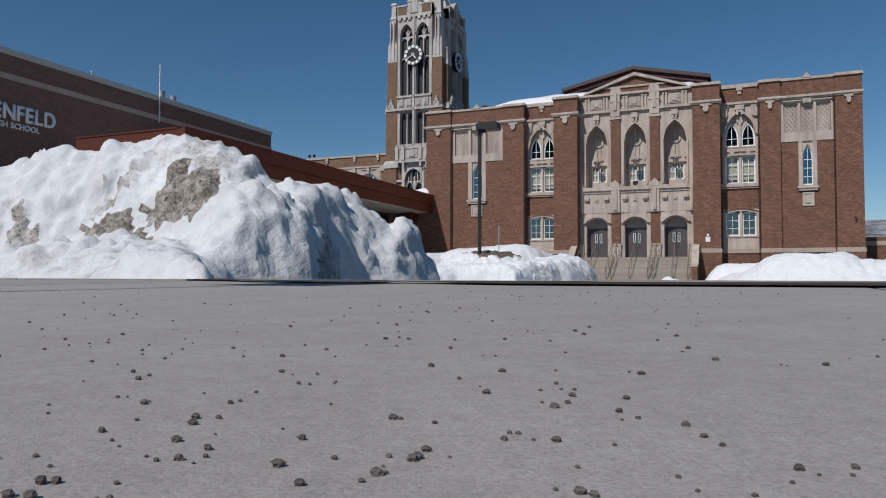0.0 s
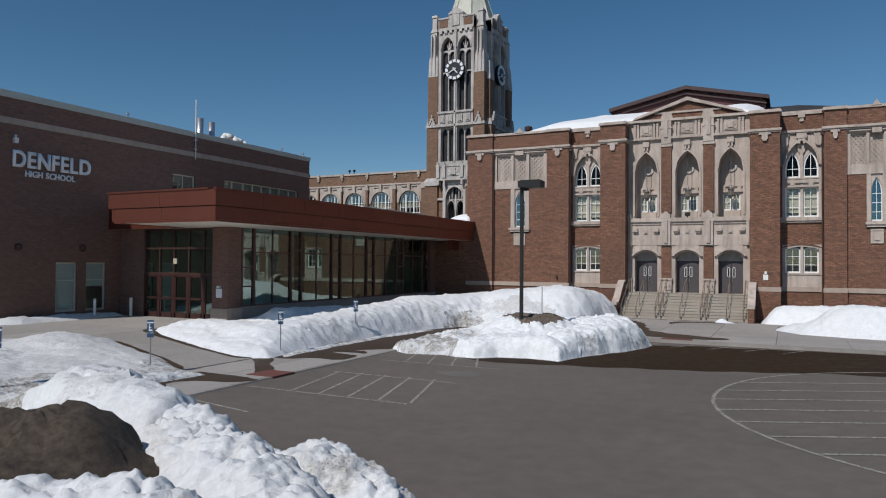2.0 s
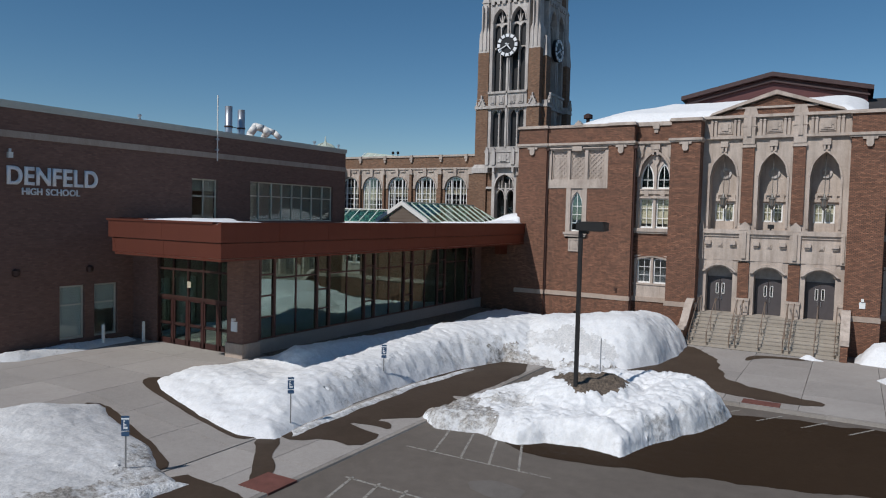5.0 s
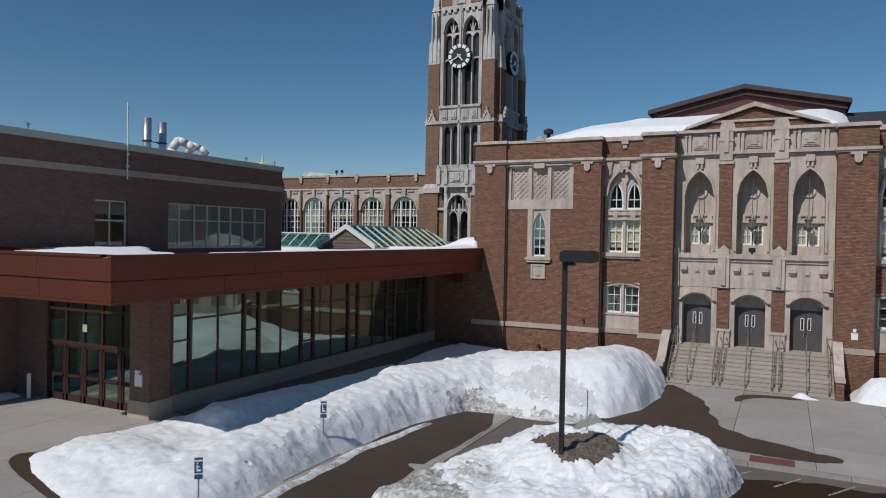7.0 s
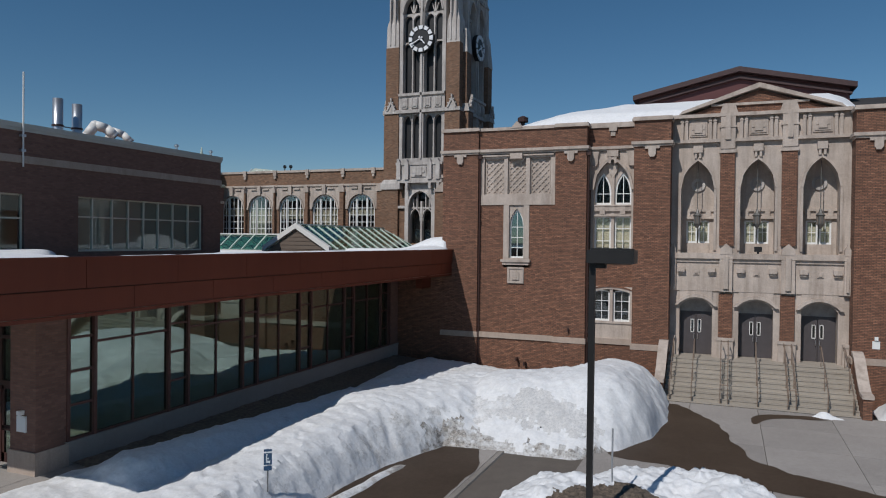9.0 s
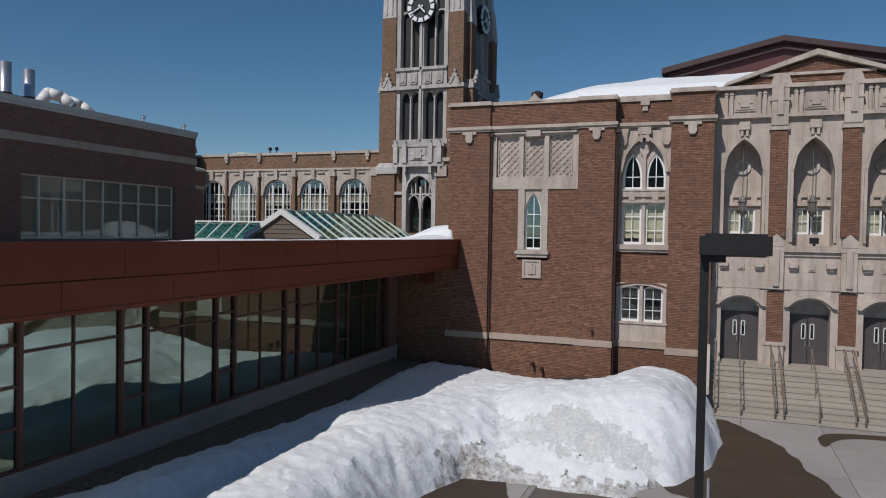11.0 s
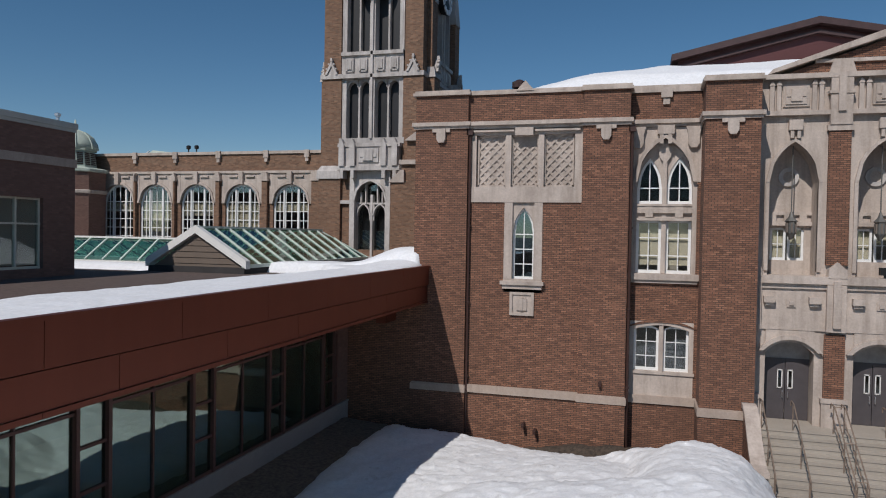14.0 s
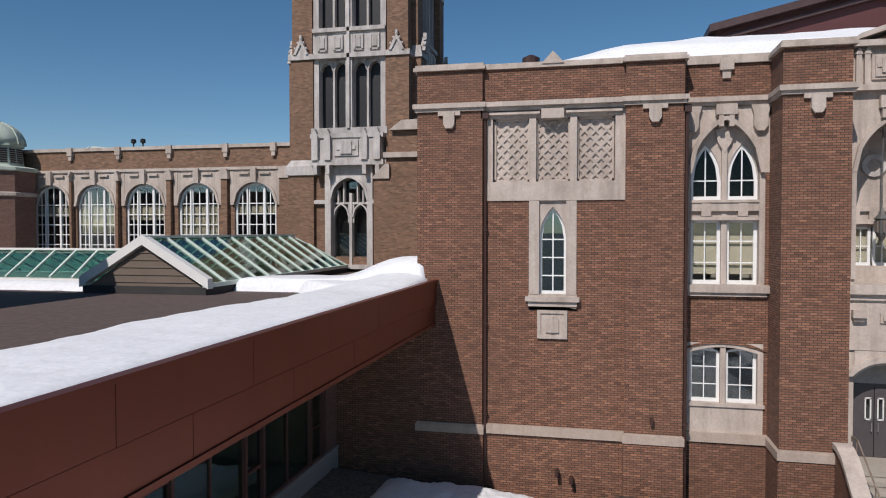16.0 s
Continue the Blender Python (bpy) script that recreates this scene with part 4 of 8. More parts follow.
def handrail(x, loops):
    r = thing("stair_handrail", (x, 50, 0), "rusty painted pipe handrail on the steps", "handrail", "stair handrails")
    for k, dx in enumerate((-0.16, 0.16) if loops else (0.0,)):
        pts = [(x + dx, 48.65, 0.35), (x + dx, 48.55, 0.9), (x + dx, 48.75, 1.05), (x + dx, 51.3, LAND + 0.92), (x + dx, 51.75, LAND + 0.92), (x + dx, 51.8, LAND + 0.75)]
        part("rail", M().path(pts, 0.022, 8), IRON, r)
        for y in (48.75, 50.0, 51.4):
            zt = 1.05 + (y - 48.75) * (LAND + 0.92 - 1.05) / 2.55
            part("post", M().rod((x + dx, y, stair_z(y)), (x + dx, y, min(zt, LAND + 0.92)), 0.019, 8), IRON, r)
        if loops:
            part("lower_rail", M().path([(x + dx, 48.75, 0.62), (x + dx, 51.4, LAND + 0.5)], 0.02, 6), IRON, r)
    if loops:
        for y, z in ((48.75, 1.05), (50.0, 1.85), (51.4, LAND + 0.92)):
            part("tie", M().rod((x - 0.16, y, z - 0.02), (x + 0.16, y, z - 0.02), 0.02, 6), IRON, r)


for c in DOORS:
    handrail(XC + c, False)
for c in COLS:
    handrail(XC + c, True)
for c in (-3.75, 3.75):
    handrail(XC + c, False)

# small fittings on the front
nt = thing("wall_notice", (XC + 4.95, YF - 0.78, 2.9), "small white notice box on the brick pier", "notice")
part("board", M(front(YF - 0.75)).box(4.8, 5.1, -0.05, 0.0, 2.75, 3.1), WHITE, nt)
part("lamp_head", M(front(YF - 0.75)).box(4.88, 5.02, -0.12, 0.0, 3.14, 3.3), WHITE, nt)
fl = thing("flood_lamp", (XC + 0.05, YF + 0.1, 6.95), "small dark flood lamp on the stone ledge", "lamp")
part("bracket", M(front(YF)).box(0.0, 0.1, 0.02, 0.1, 6.95, 7.05), BLACK, fl)
part("lamp_head", M(front(YF)).box(-0.12, 0.22, -0.02, 0.2, 7.05, 7.3), BLACK, fl)
for x, z in ((XC - 9.2, 2.75), (XC - 12.05, 0.95), (XC - 11.6, 0.75), (XC + 13.9, 4.2)):
    solid("wall_pipe", M().rod((x, YF - 0.1, z), (x, YF + 0.25, z), 0.07, 10).rod((x, YF - 0.1, z), (x, YF - 0.12, z - 0.12), 0.06, 8), DARK_FRAME, "short dark pipe end sticking out of the brick wall", "pipe", "wall pipes", at=(x, YF, z))
# stub wall joining the tower at the back
annex = thing("link_wall", (-26.0, 62.2, 0), "stepped brick link wall with sloping stone cappings beside the tower", "wall", kind="structure")
part("brickwork", M(flat(62.2)).box(-28.0, XC - 16.5, 0, 0.8, 0, 11.0).box(-27.4, XC - 16.5, 0.1, 0.8, 11.0, 12.1).box(-27.1, XC - 16.5, 0.15, 0.8, 12.1, 13.3), BRICK_TOWER, annex)
part("capping", M(flat(62.2)).prism([(-28.1, 11.0), (-27.2, 11.0), (-27.2, 11.7), (-27.4, 11.7)], -0.1, 0.85), STONE, annex, "sloping limestone capping")
part("capping", M(flat(62.2)).box(-27.5, XC - 16.4, -0.08, 0.3, 12.0, 12.25), STONE, annex)
part("capping", M(flat(62.2)).prism([(-27.2, 13.3), (XC - 16.4, 13.3), (XC - 16.4, 13.9), (-26.6, 13.75)], -0.1, 0.85), STONE, annex, "sloping limestone capping")


# ---- clock tower ----
TX, TY, TH, TD, BW = -29.6, 63.2, 3.1, 3.8, 1.2   # middle, front face, half width, half depth, buttress width
tower = thing("clock_tower", (TX, TY, 0), "tall brick and limestone clock tower with a pale spire", "tower")
TC = TY + TD                           # the tower's axis


def tower_face(turn):
    """The four faces: u along the face, d inwards."""
    c, s = math.cos(turn), math.sin(turn)
    h = TD if abs(s) < 0.5 else TH
    def f(u, d, z):
        x, y = u, -h + d
        return (TX + c * x - s * y, TC + s * x + c * y, z)
    return f


core = M().box(TX - TH + 0.7, TX + TH - 0.7, TY + 0.9, TY + 2 * TD - 0.9, 0, 27.6)
part("core", core, STONE_GREY, tower)


def tapered(m, x0, x1, y0, y1, z0, z1, i0, i1):
    """A block that draws in from the inset i0 at z0 to i1 at z1."""
    return m.hexa([(x0 + i0, y0 + i0, z0), (x1 - i0, y0 + i0, z0), (x1 - i0, y1 - i0, z0), (x0 + i0, y1 - i0, z0), (x0 + i1, y0 + i1, z1), (x1 - i1, y0 + i1, z1), (x1 - i1, y1 - i1, z1), (x0 + i1, y1 - i1, z1)])


def gablet(m, at, d, s):
    """A small crocketed gable with a sunk trefoil, on the face through at; d points outwards along x or y, s is its half width."""
    x, y, z = at
    f = (lambda u, o, zz: (x + u, y + d[1] * o, z + zz)) if d[1] else (lambda u, o, zz: (x + d[0] * o, y + u, z + zz))
    n = M(f)
    for k in (-1, 1):
        n.hexa([(k * p[0], p[1], p[2]) for p in ((0, 0.16, 0.5), (s * 0.66, 0.16, 0), (s * 0.66, -0.1, 0), (0, -0.1, 0.5), (0, 0.16, 0.8), (s, 0.16, 0), (s, -0.1, 0), (0, -0.1, 0.8))])
        for q in (0.35, 0.7):
            n.box(*sorted((k * s * (1 - q) , k * (s * (1 - q) + 0.08))), 0.02, 0.16, 0.8 * q, 0.8 * q + 0.09)
    n.prism([(-s * 0.66, 0), (s * 0.66, 0), (0, 0.5)], -0.1, 0.08).box(-0.06, 0.06, -0.02, 0.16, 0.74, 0.96)
    m.v, m.f, m.cuts = m.v + n.v, m.f + [[len(m.v) + i for i in q] for q in n.f], m.cuts + [(len(m.v), len(m.f))]


for sx in (-1, 1):
    for sy in (-1, 1):
        x0, x1 = sorted((TX + sx * TH, TX + sx * (TH - BW)))
        y0, y1 = sorted((TC + sy * TD, TC + sy * (TD - BW - 0.2)))
        bt = part("corner_buttress", M().box(x0 - 0.12, x1 + 0.06, y0 - 0.12, y1 + 0.12, 0, 11.4).box(x0, x1, y0, y1, 11.4, 17.4).box(x0 + 0.06, x1 - 0.06, y0 + 0.06, y1 - 0.06, 17.4, 22.2), BRICK_TOWER, tower)
        st = M()
        tapered(st, x0 - 0.22, x1 + 0.1, y0 - 0.22, y1 + 0.2, 11.3, 11.75, 0.0, 0.02)
        tapered(st, x0 - 0.22, x1 + 0.1, y0 - 0.22, y1 + 0.2, 11.75, 12.1, 0.02, 0.24)
        tapered(st, x0, x1, y0, y1, 22.2, 23.9, 0.08, 0.12)
        tapered(st, x0, x1, y0, y1, 23.9, 24.5, 0.12, 0.27)
        tapered(st, x0, x1, y0, y1, 24.5, 26.7, 0.27, 0.29)
        tapered(st, x0, x1, y0, y1, 26.7, 27.1, 0.22, 0.34)
        tapered(st, x0, x1, y0, y1, 27.1, 28.2, 0.36, 0.36)
        tapered(st, x0, x1, y0, y1, 28.2, 28.45, 0.28, 0.36)
        stones("stone_quoin", st, STONE_GREY, bt, "weathered limestone upper buttress")
        for k in (-1, 1):                    # raised ribs on the stone stage
            xm = (x0 + x1) / 2
            part("panel_rib", M().box(xm + k * 0.2 - 0.05, xm + k * 0.2 + 0.05, *sorted((TC + sy * (TD - 0.2), TC + sy * (TD - 0.02))), 22.4, 26.4), STONE_GREY, bt)
        g = M()
        gablet(g, ((x0 + x1) / 2, TC + sy * TD, 17.35), (0, sy), 0.4)
        part("gablet", g, STONE_GREY, bt)
        part("string_block", M().box(x0 - 0.1, x1 + 0.06, y0 - 0.1, y1 + 0.1, 17.1, 17.36), STONE_GREY, bt)
        # the buttress that stands out to the side, set back from the corner
        xa, xb = sorted((TX + sx * (TH - 0.1), TX + sx * (TH + 0.42)))
        ya, yb = sorted((TC + sy * (TD - 0.75), TC + sy * (TD - 1.85)))
        sb = part("side_buttress", M().box(xa - 0.05, xb + 0.05, ya - 0.06, yb + 0.06, 0, 11.4).box(xa, xb, ya, yb, 11.4, 17.3).box(*sorted((TX + sx * (TH - 0.1), TX + sx * (TH + 0.24))), ya + 0.05, yb - 0.05, 17.3, 21.6), BRICK_TOWER, tower)
        cp = M()
        tapered(cp, xa - 0.08, xb + 0.08, ya - 0.08, yb + 0.08, 17.15, 17.75, 0.0, 0.12)
        tapered(cp, *sorted((TX + sx * (TH - 0.2), TX + sx * (TH + 0.28))), ya, yb, 21.6, 23.4, 0.0, 0.14)
        tapered(cp, xa - 0.14, xb + 0.14, ya - 0.14, yb + 0.14, 11.3, 12.0, 0.0, 0.14)
        stones("side_cap", cp, STONE_GREY, sb, "sloping weathered limestone cap")
        g = M()
        gablet(g, (TX + sx * (TH + 0.42), (ya + yb) / 2, 17.5), (sx, 0), 0.38)
        part("gablet", g, STONE_GREY, sb)

for turn, full in ((0.0, True), (math.pi / 2, True), (math.pi, False), (-math.pi / 2, False)):
    f = tower_face(turn)
    h = (TH if abs(math.sin(turn)) < 0.5 else TD) - (BW if abs(math.sin(turn)) < 0.5 else 1.85)
    # two tiers of twin lights: stone mullions before a flat black sheet, the openings' darkness as colour
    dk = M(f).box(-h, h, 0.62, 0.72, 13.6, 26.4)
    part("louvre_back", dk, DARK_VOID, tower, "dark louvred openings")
    if not full:
        continue
    mu = M(f).box(-h, -h + 0.28, 0.1, 0.9, 13.4, 26.4).box(h - 0.28, h, 0.1, 0.9, 13.4, 26.4).box(-0.17, 0.17, 0.0, 0.7, 13.4, 26.4).box(-0.07, 0.07, -0.12, 0.3, 13.6, 26.8)
    w = h - 0.28
    for sg in (-1, 1):
        a, b = sorted((sg * 0.17, sg * w))
        um = (a + b) / 2
        mu.box(um - 0.05, um + 0.05, 0.3, 0.7, 13.6, 24.4)
        # head of the lower lights
        for p, q in ((a, um - 0.05), (um + 0.05, b)):
            mu.over_arch(p, q, 16.5, 17.2, 0.45, 0.25, 0.7, 8)
            mu.over_arch(p, q, 22.2, 22.6, 0.3, 0.4, 0.7, 6)
            mu.over_arch(p, q, 24.2, 24.75, 0.4, 0.4, 0.7, 8)
        mu.over_arch(a, b, 24.75, 26.6, 1.25, 0.1, 0.7, 12)
        mu.ring(a + 0.02, b - 0.02, 24.75, 1.2, 0.1, 0.0, 0.3)
        for k in (-0.3, 0.3):
            mu.hexa([(um + k * p[0], p[1], p[2]) for p in ((0, 0.4, 24.7), (0.25, 0.4, 24.7), (0.25, 0.6, 24.7), (0, 0.6, 24.7), (0.75, 0.4, 25.4), (1.0, 0.4, 25.4), (1.0, 0.6, 25.4), (0.75, 0.6, 25.4))])
        mu.box(um - 0.05, um + 0.05, 0.4, 0.6, 24.4, 25.9)
    part("tracery", mu, STONE_GREY, tower, "weathered limestone mullions and tracery")
    bn = M(f).box(-h, h, 0.02, 0.7, 17.2, 18.5).box(-h, h, -0.12, 0.3, 17.1, 17.3).box(-h, h, -0.12, 0.3, 18.4, 18.6).box(-h - 0.1, h + 0.1, -0.04, 0.6, 13.3, 13.65)
    for k in (-0.72, -0.28, 0.28, 0.72):
        u = k * h
        bn.box(u - 0.26, u + 0.26, -0.05, 0.1, 17.45, 18.25).box(u - 0.13, u + 0.13, -0.12, 0.1, 17.6, 18.1)
        for dx in (-0.2, 0.2):
            bn.box(u + dx - 0.05, u + dx + 0.05, -0.1, 0.1, 17.5, 18.2)
    stones("carved_band", bn, STONE_GREY, tower, "carved limestone band", "carved_block")
    bal = M(f).box(-h + 0.1, h - 0.1, -0.35, 0.6, 12.0, 13.3).box(-h, h, -0.45, 0.6, 11.75, 12.0).box(-h, h, -0.42, 0.6, 13.1, 13.3)
    for k in (-0.85, -0.5, 0.5, 0.85):
        u = k * h
        bal.prism([(u - 0.16, 12.0), (u + 0.16, 12.0), (u + 0.16, 13.2), (u, 13.55), (u - 0.16, 13.2)], -0.55, -0.2)
        bal.box(u - 0.1, u + 0.1, -0.5, 0.2, 11.3, 11.75)
    bal.box(-0.62, 0.62, -0.42, 0, 12.2, 13.0).box(-0.3, 0.3, -0.5, 0, 12.3, 12.9).box(-0.5, 0.5, -0.47, 0, 12.5, 12.7)
    part("balcony_panel", bal, STONE_GREY, tower, "carved limestone balcony panel")
    pp = M(f).box(-h, h, 0.1, 0.8, 26.4, 27.7).box(-h, h, -0.05, 0.5, 26.6, 26.8)
    for k in range(7):
        u = -h + (k + 0.5) * 2 * h / 7
        pp.box(u - 0.16, u + 0.16, -0.06, 0.3, 26.35, 26.6)
    for a, b, zt in ((-h, -0.75, 27.9), (0.75, h, 27.9), (-0.75, 0.75, 28.3)):
        pp.box(a, b, 0.0, 0.7, 26.8, zt - 0.15).box(a - 0.03, b + 0.03, -0.08, 0.75, zt - 0.15, zt)
    pp.prism([(-0.75, 28.3), (0.75, 28.3), (0, 28.9)], 0.0, 0.6).box(-0.4, 0.4, -0.1, 0.1, 27.0, 28.1)
    part("parapet", pp, STONE_GREY, tower, "limestone parapet")
    for sg in (-1, 1):
        part("parapet_brick", M(f).box(*sorted((sg * 0.85, sg * (h - 0.1))), -0.03, 0.1, 26.95, 27.65), BRICK_TOWER, tower)
    # window at the foot
    lw = M(f).box(-h, h, 0.3, 0.5, 0, 7.2).box(-h, -1.25, 0.1, 0.5, 7.2, 11.75).box(1.25, h, 0.1, 0.5, 7.2, 11.75)
    part("brick_wall", lw, BRICK_TOWER, tower)
    fs = M(f).box(-1.25, -0.95, -0.1, 0.7, 6.8, 11.75).box(0.95, 1.25, -0.1, 0.7, 6.8, 11.75).over_arch(-0.95, 0.95, 10.0, 11.75, 1.15, 0.0, 0.7).ring(-0.95, 0.95, 10.0, 1.15, 0.12, -0.12, 0.2)
    fs.box(-0.07, 0.07, 0.2, 0.6, 6.8, 10.4).box(-1.9, -1.25, -0.1, 0.3, 9.85, 10.05).box(1.25, 1.9, -0.1, 0.3, 9.85, 10.05).box(-1.3, 1.3, -0.12, 0.6, 6.6, 6.8)
    for p, q in ((-0.95, -0.07), (0.07, 0.95)):
        fs.ring(p + 0.06, q - 0.06, 9.2, 0.62, 0.07, 0.2, 0.5, 8)
        fs.box(p, q, 0.25, 0.5, 9.84, 9.94)
        for e in (1, 2):
            u = p + (q - p) * e / 3
            fs.box(u - 0.035, u + 0.035, 0.2, 0.5, 9.84, 10.0 + (1.0 if e == (2 if p < 0 else 1) else 0.55))
        fs.rod((p + 0.05, 0.3, 8.9), (p + 0.05, 0.3, 9.9), 0.05, 6).rod((q - 0.05, 0.3, 8.9), (q - 0.05, 0.3, 9.9), 0.05, 6)
    fs.box(-0.95, 0.95, 0.62, 0.66, 6.8, 6.9)
    part("window_surround", fs, STONE_GREY, tower, "limestone tracery window surround")
    no_shadow(part("window_pane", M(f).box(-0.95, 0.95, 0.55, 0.58, 6.8, 11.0), GLASS, tower))
    # black sheet in place of the unlit room behind the pane
    part("window_dark", M(f).box(-0.95, 0.95, 0.8, 0.88, 6.8, 11.1), DARK_VOID, tower)
    # clock
    ck = M(f)
    for k in range(32):
        a0, a1 = k * math.pi / 16, (k + 1) * math.pi / 16
        ck.hexa([(r * math.cos(a), dd, 22.6 + r * math.sin(a)) for dd in (-0.30, -0.15) for a, r in ((a0, 0.99), (a1, 0.99), (a1, 1.05), (a0, 1.05))])
        ck.hexa([(r * math.cos(a), dd, 22.6 + r * math.sin(a)) for dd in (-0.30, -0.15) for a, r in ((a0, 0.68), (a1, 0.68), (a1, 0.73), (a0, 0.73))])
    cl = part("clock", M(f).prism([(1.03 * math.cos(k * math.pi / 16), 22.6 + 1.03 * math.sin(k * math.pi / 16)) for k in range(32)], -0.22, 0.1), CLOCK_BLACK, tower, "black clock dial with white hour plates")
    for k in range(12):
        a = k * math.pi / 6
        da = 0.19
        part("hour_plate", M(f).hexa([(r * math.cos(q), dd, 22.6 + r * math.sin(q)) for dd in (-0.28, -0.2) for q, r in ((a - da, 0.72), (a + da, 0.72), (a + da * 0.96, 1.0), (a - da * 0.96, 1.0))]), LETTER, cl)
    for name, ang, ln, wd in (("minute_hand", math.radians(208), 0.88, 0.05), ("hour_hand", math.radians(310), 0.54, 0.07)):
        c, s = math.cos(ang), math.sin(ang)
        part(name, M(f).hexa([(c * r - s * v, dd, 22.6 + s * r + c * v) for dd in (-0.36, -0.30) for r, v in ((-0.2, -wd), (ln, -wd * 0.5), (ln, wd * 0.5), (-0.2, wd))]), LETTER, cl)
sp = M().lathe((TX, TC, 27.6), [(2.7, 0), (2.45, 0.5), (1.15, 4.6), (0.55, 6.6), (0.12, 8.4)], 8, math.pi / 8)
spire = part("spire", sp, SPIRE_METAL, tower, "pale weathered metal spire")
for k in range(8):
    a = math.pi / 8 + k * math.pi / 4
    part("spire_rib", M().path([(TX + r * math.cos(a), TC + r * math.sin(a), 27.6 + z) for r, z in ((2.52, 0.5), (1.17, 4.6), (0.57, 6.6), (0.13, 8.4))], 0.06, 6), SPIRE_METAL, spire)

# ---- library wing beyond ----
LY = 64.6
library = thing("library_wing", (-42, LY, 0), "long old brick school wing with tall arched windows", "building")
f = flat(LY)
LW0, LW1 = -50.4, TX - TH + 0.2
cent = [-35.45, -38.85, -42.15, -45.3, -48.2]
HWL = 1.22
up = M(f).box(LW0, LW1, 0, 0.5, 11.95, 13.0).box(LW0, LW1, 0, 0.5, 0, 6.0)
wl = part("brick_wall", up, BRICK_TOWER, library)
xs = [LW0] + sorted(v for c in cent for v in (c - HWL, c + HWL)) + [LW1]
for a, b in zip(xs[0::2], xs[1::2]):
    part("brick_pier", M(f).box(a + 0.3, b - 0.3, -0.22, 0.5, 6.0, 11.3).box(a, b, 0.05, 0.5, 6.0, 11.3), BRICK_TOWER, library)
    part("pier_cap", M(f).prism([(a + 0.22, 11.3), (b - 0.22, 11.3), (b - 0.22, 11.55), (b - 0.32, 11.85), (a + 0.32, 11.85), (a + 0.22, 11.55)], -0.3, 0.5), STONE, library, "sloping limestone pier cap")
part("string_course", M(f).box(LW0, LW1, -0.1, 0.5, 11.8, 11.95), STONE, library, "limestone string course")
for c in cent:
    st = M(f)
    st.over_arch(c - HWL, c + HWL, 9.9, 11.8, 1.22, 0.0, 0.5, 14).ring(c - HWL, c + HWL, 9.9, 1.22, 0.14, -0.08, 0.2, 14)
    st.box(c - HWL - 0.22, c - HWL, -0.02, 0.5, 9.9, 11.8).box(c + HWL, c + HWL + 0.22, -0.02, 0.5, 9.9, 11.8).box(c - 0.16, c + 0.16, -0.22, 0.2, 11.1, 11.9).box(c - 0.9, c - 0.3, -0.12, 0.0, 11.55, 11.65).box(c + 0.3, c + 0.9, -0.12, 0.0, 11.55, 11.65)
    stones("arch_head", st, STONE, library, "limestone window head", "head_stone")

for c in cent:
    aw = window(library, f, c - HWL, c + HWL, 6.0, 9.9, 0.18, 6, 8, 1.2, 0.12, 0.05, glass=GLASS_OLD, blind=(0.12, 0.42, 0.2, 0.3, 0.15)[cent.index(c)])
    part("mullion", M(f).box(c - 0.55, c - 0.47, 0.14, 0.3, 6.0, 10.92), WHITE, aw)
    part("mullion", M(f).box(c + 0.47, c + 0.55, 0.14, 0.3, 6.0, 10.92), WHITE, aw)
cop = part("coping", M(f).box(LW0, LW1, -0.1, 0.6, 13.0, 13.18), STONE, library, "limestone coping")
for x in (-34.3, -37.1, -40.5, -43.7, -46.8):
    part("coping_block", M(f).box(x - 0.16, x + 0.16, -0.2, 0.1, 12.75, 13.2).box(x - 0.1, x + 0.1, -0.16, 0.1, 12.5, 12.75), STONE, cop)
bk = M().box(LW0, LW1, LY + 0.5, LY + 14, 12.6, 12.9).box(LW0, LW1, LY + 4.5, LY + 4.7, 0, 12.6).box(LW0, LW1, LY + 13.6, LY + 14, 0, 12.6).box(LW0, LW0 + 0.4, LY, LY + 14, 0, 12.6)
part("roof", bk, ROOF, library, "flat dark roof")
part("floor", M().box(LW0, LW1, LY + 0.5, LY + 4.5, 5.8, 6.0), CARPET, library)
# domed corner turret
turret = thing("domed_turret", (-50.6, 63.4, 0), "octagonal brick turret with pale green copper dome and louvred lantern", "turret")
c = (-50.6, 63.4, 0)
part("drum", M().lathe(c, [(1.95, 0), (1.95, 11.8)], 8, math.pi / 8), BRICK_NEW, turret)
part("drum_band", M().lathe(c, [(1.98, 10.4), (2.06, 10.45), (2.06, 10.6), (1.98, 10.65)], 8, math.pi / 8), STONE, turret)
part("cornice", M().lathe(c, [(1.95, 11.8), (2.1, 11.85), (2.1, 12.0), (1.7, 12.1)], 8, math.pi / 8), COPPER, turret)
part("lantern_stage", M().lathe(c, [(1.5, 12.0), (1.36, 12.2), (1.22, 13.2), (1.4, 13.25), (1.4, 13.35)], 8, math.pi / 8), COPPER, turret)
for k in range(8):
    a = k * math.pi / 4
    for sg in (-0.24, 0.24):
        ln = M()
        for j in range(7):
            z = 12.3 + j * 0.12
            r = 1.27 - (z - 12.2) * 0.12
            cc, ss = math.cos(a), math.sin(a)
            ln.hexa([(c[0] + cc * rr - ss * v, c[1] + ss * rr + cc * v, zz) for rr, zz in ((r, z), (r + 0.05, z + 0.07)) for rr, v in ((rr, sg - 0.18), (rr, sg + 0.18), (rr - 0.1, sg + 0.18), (rr - 0.1, sg - 0.18))])
        part("louvre", ln, DARK_FRAME, turret, "dark louvres")
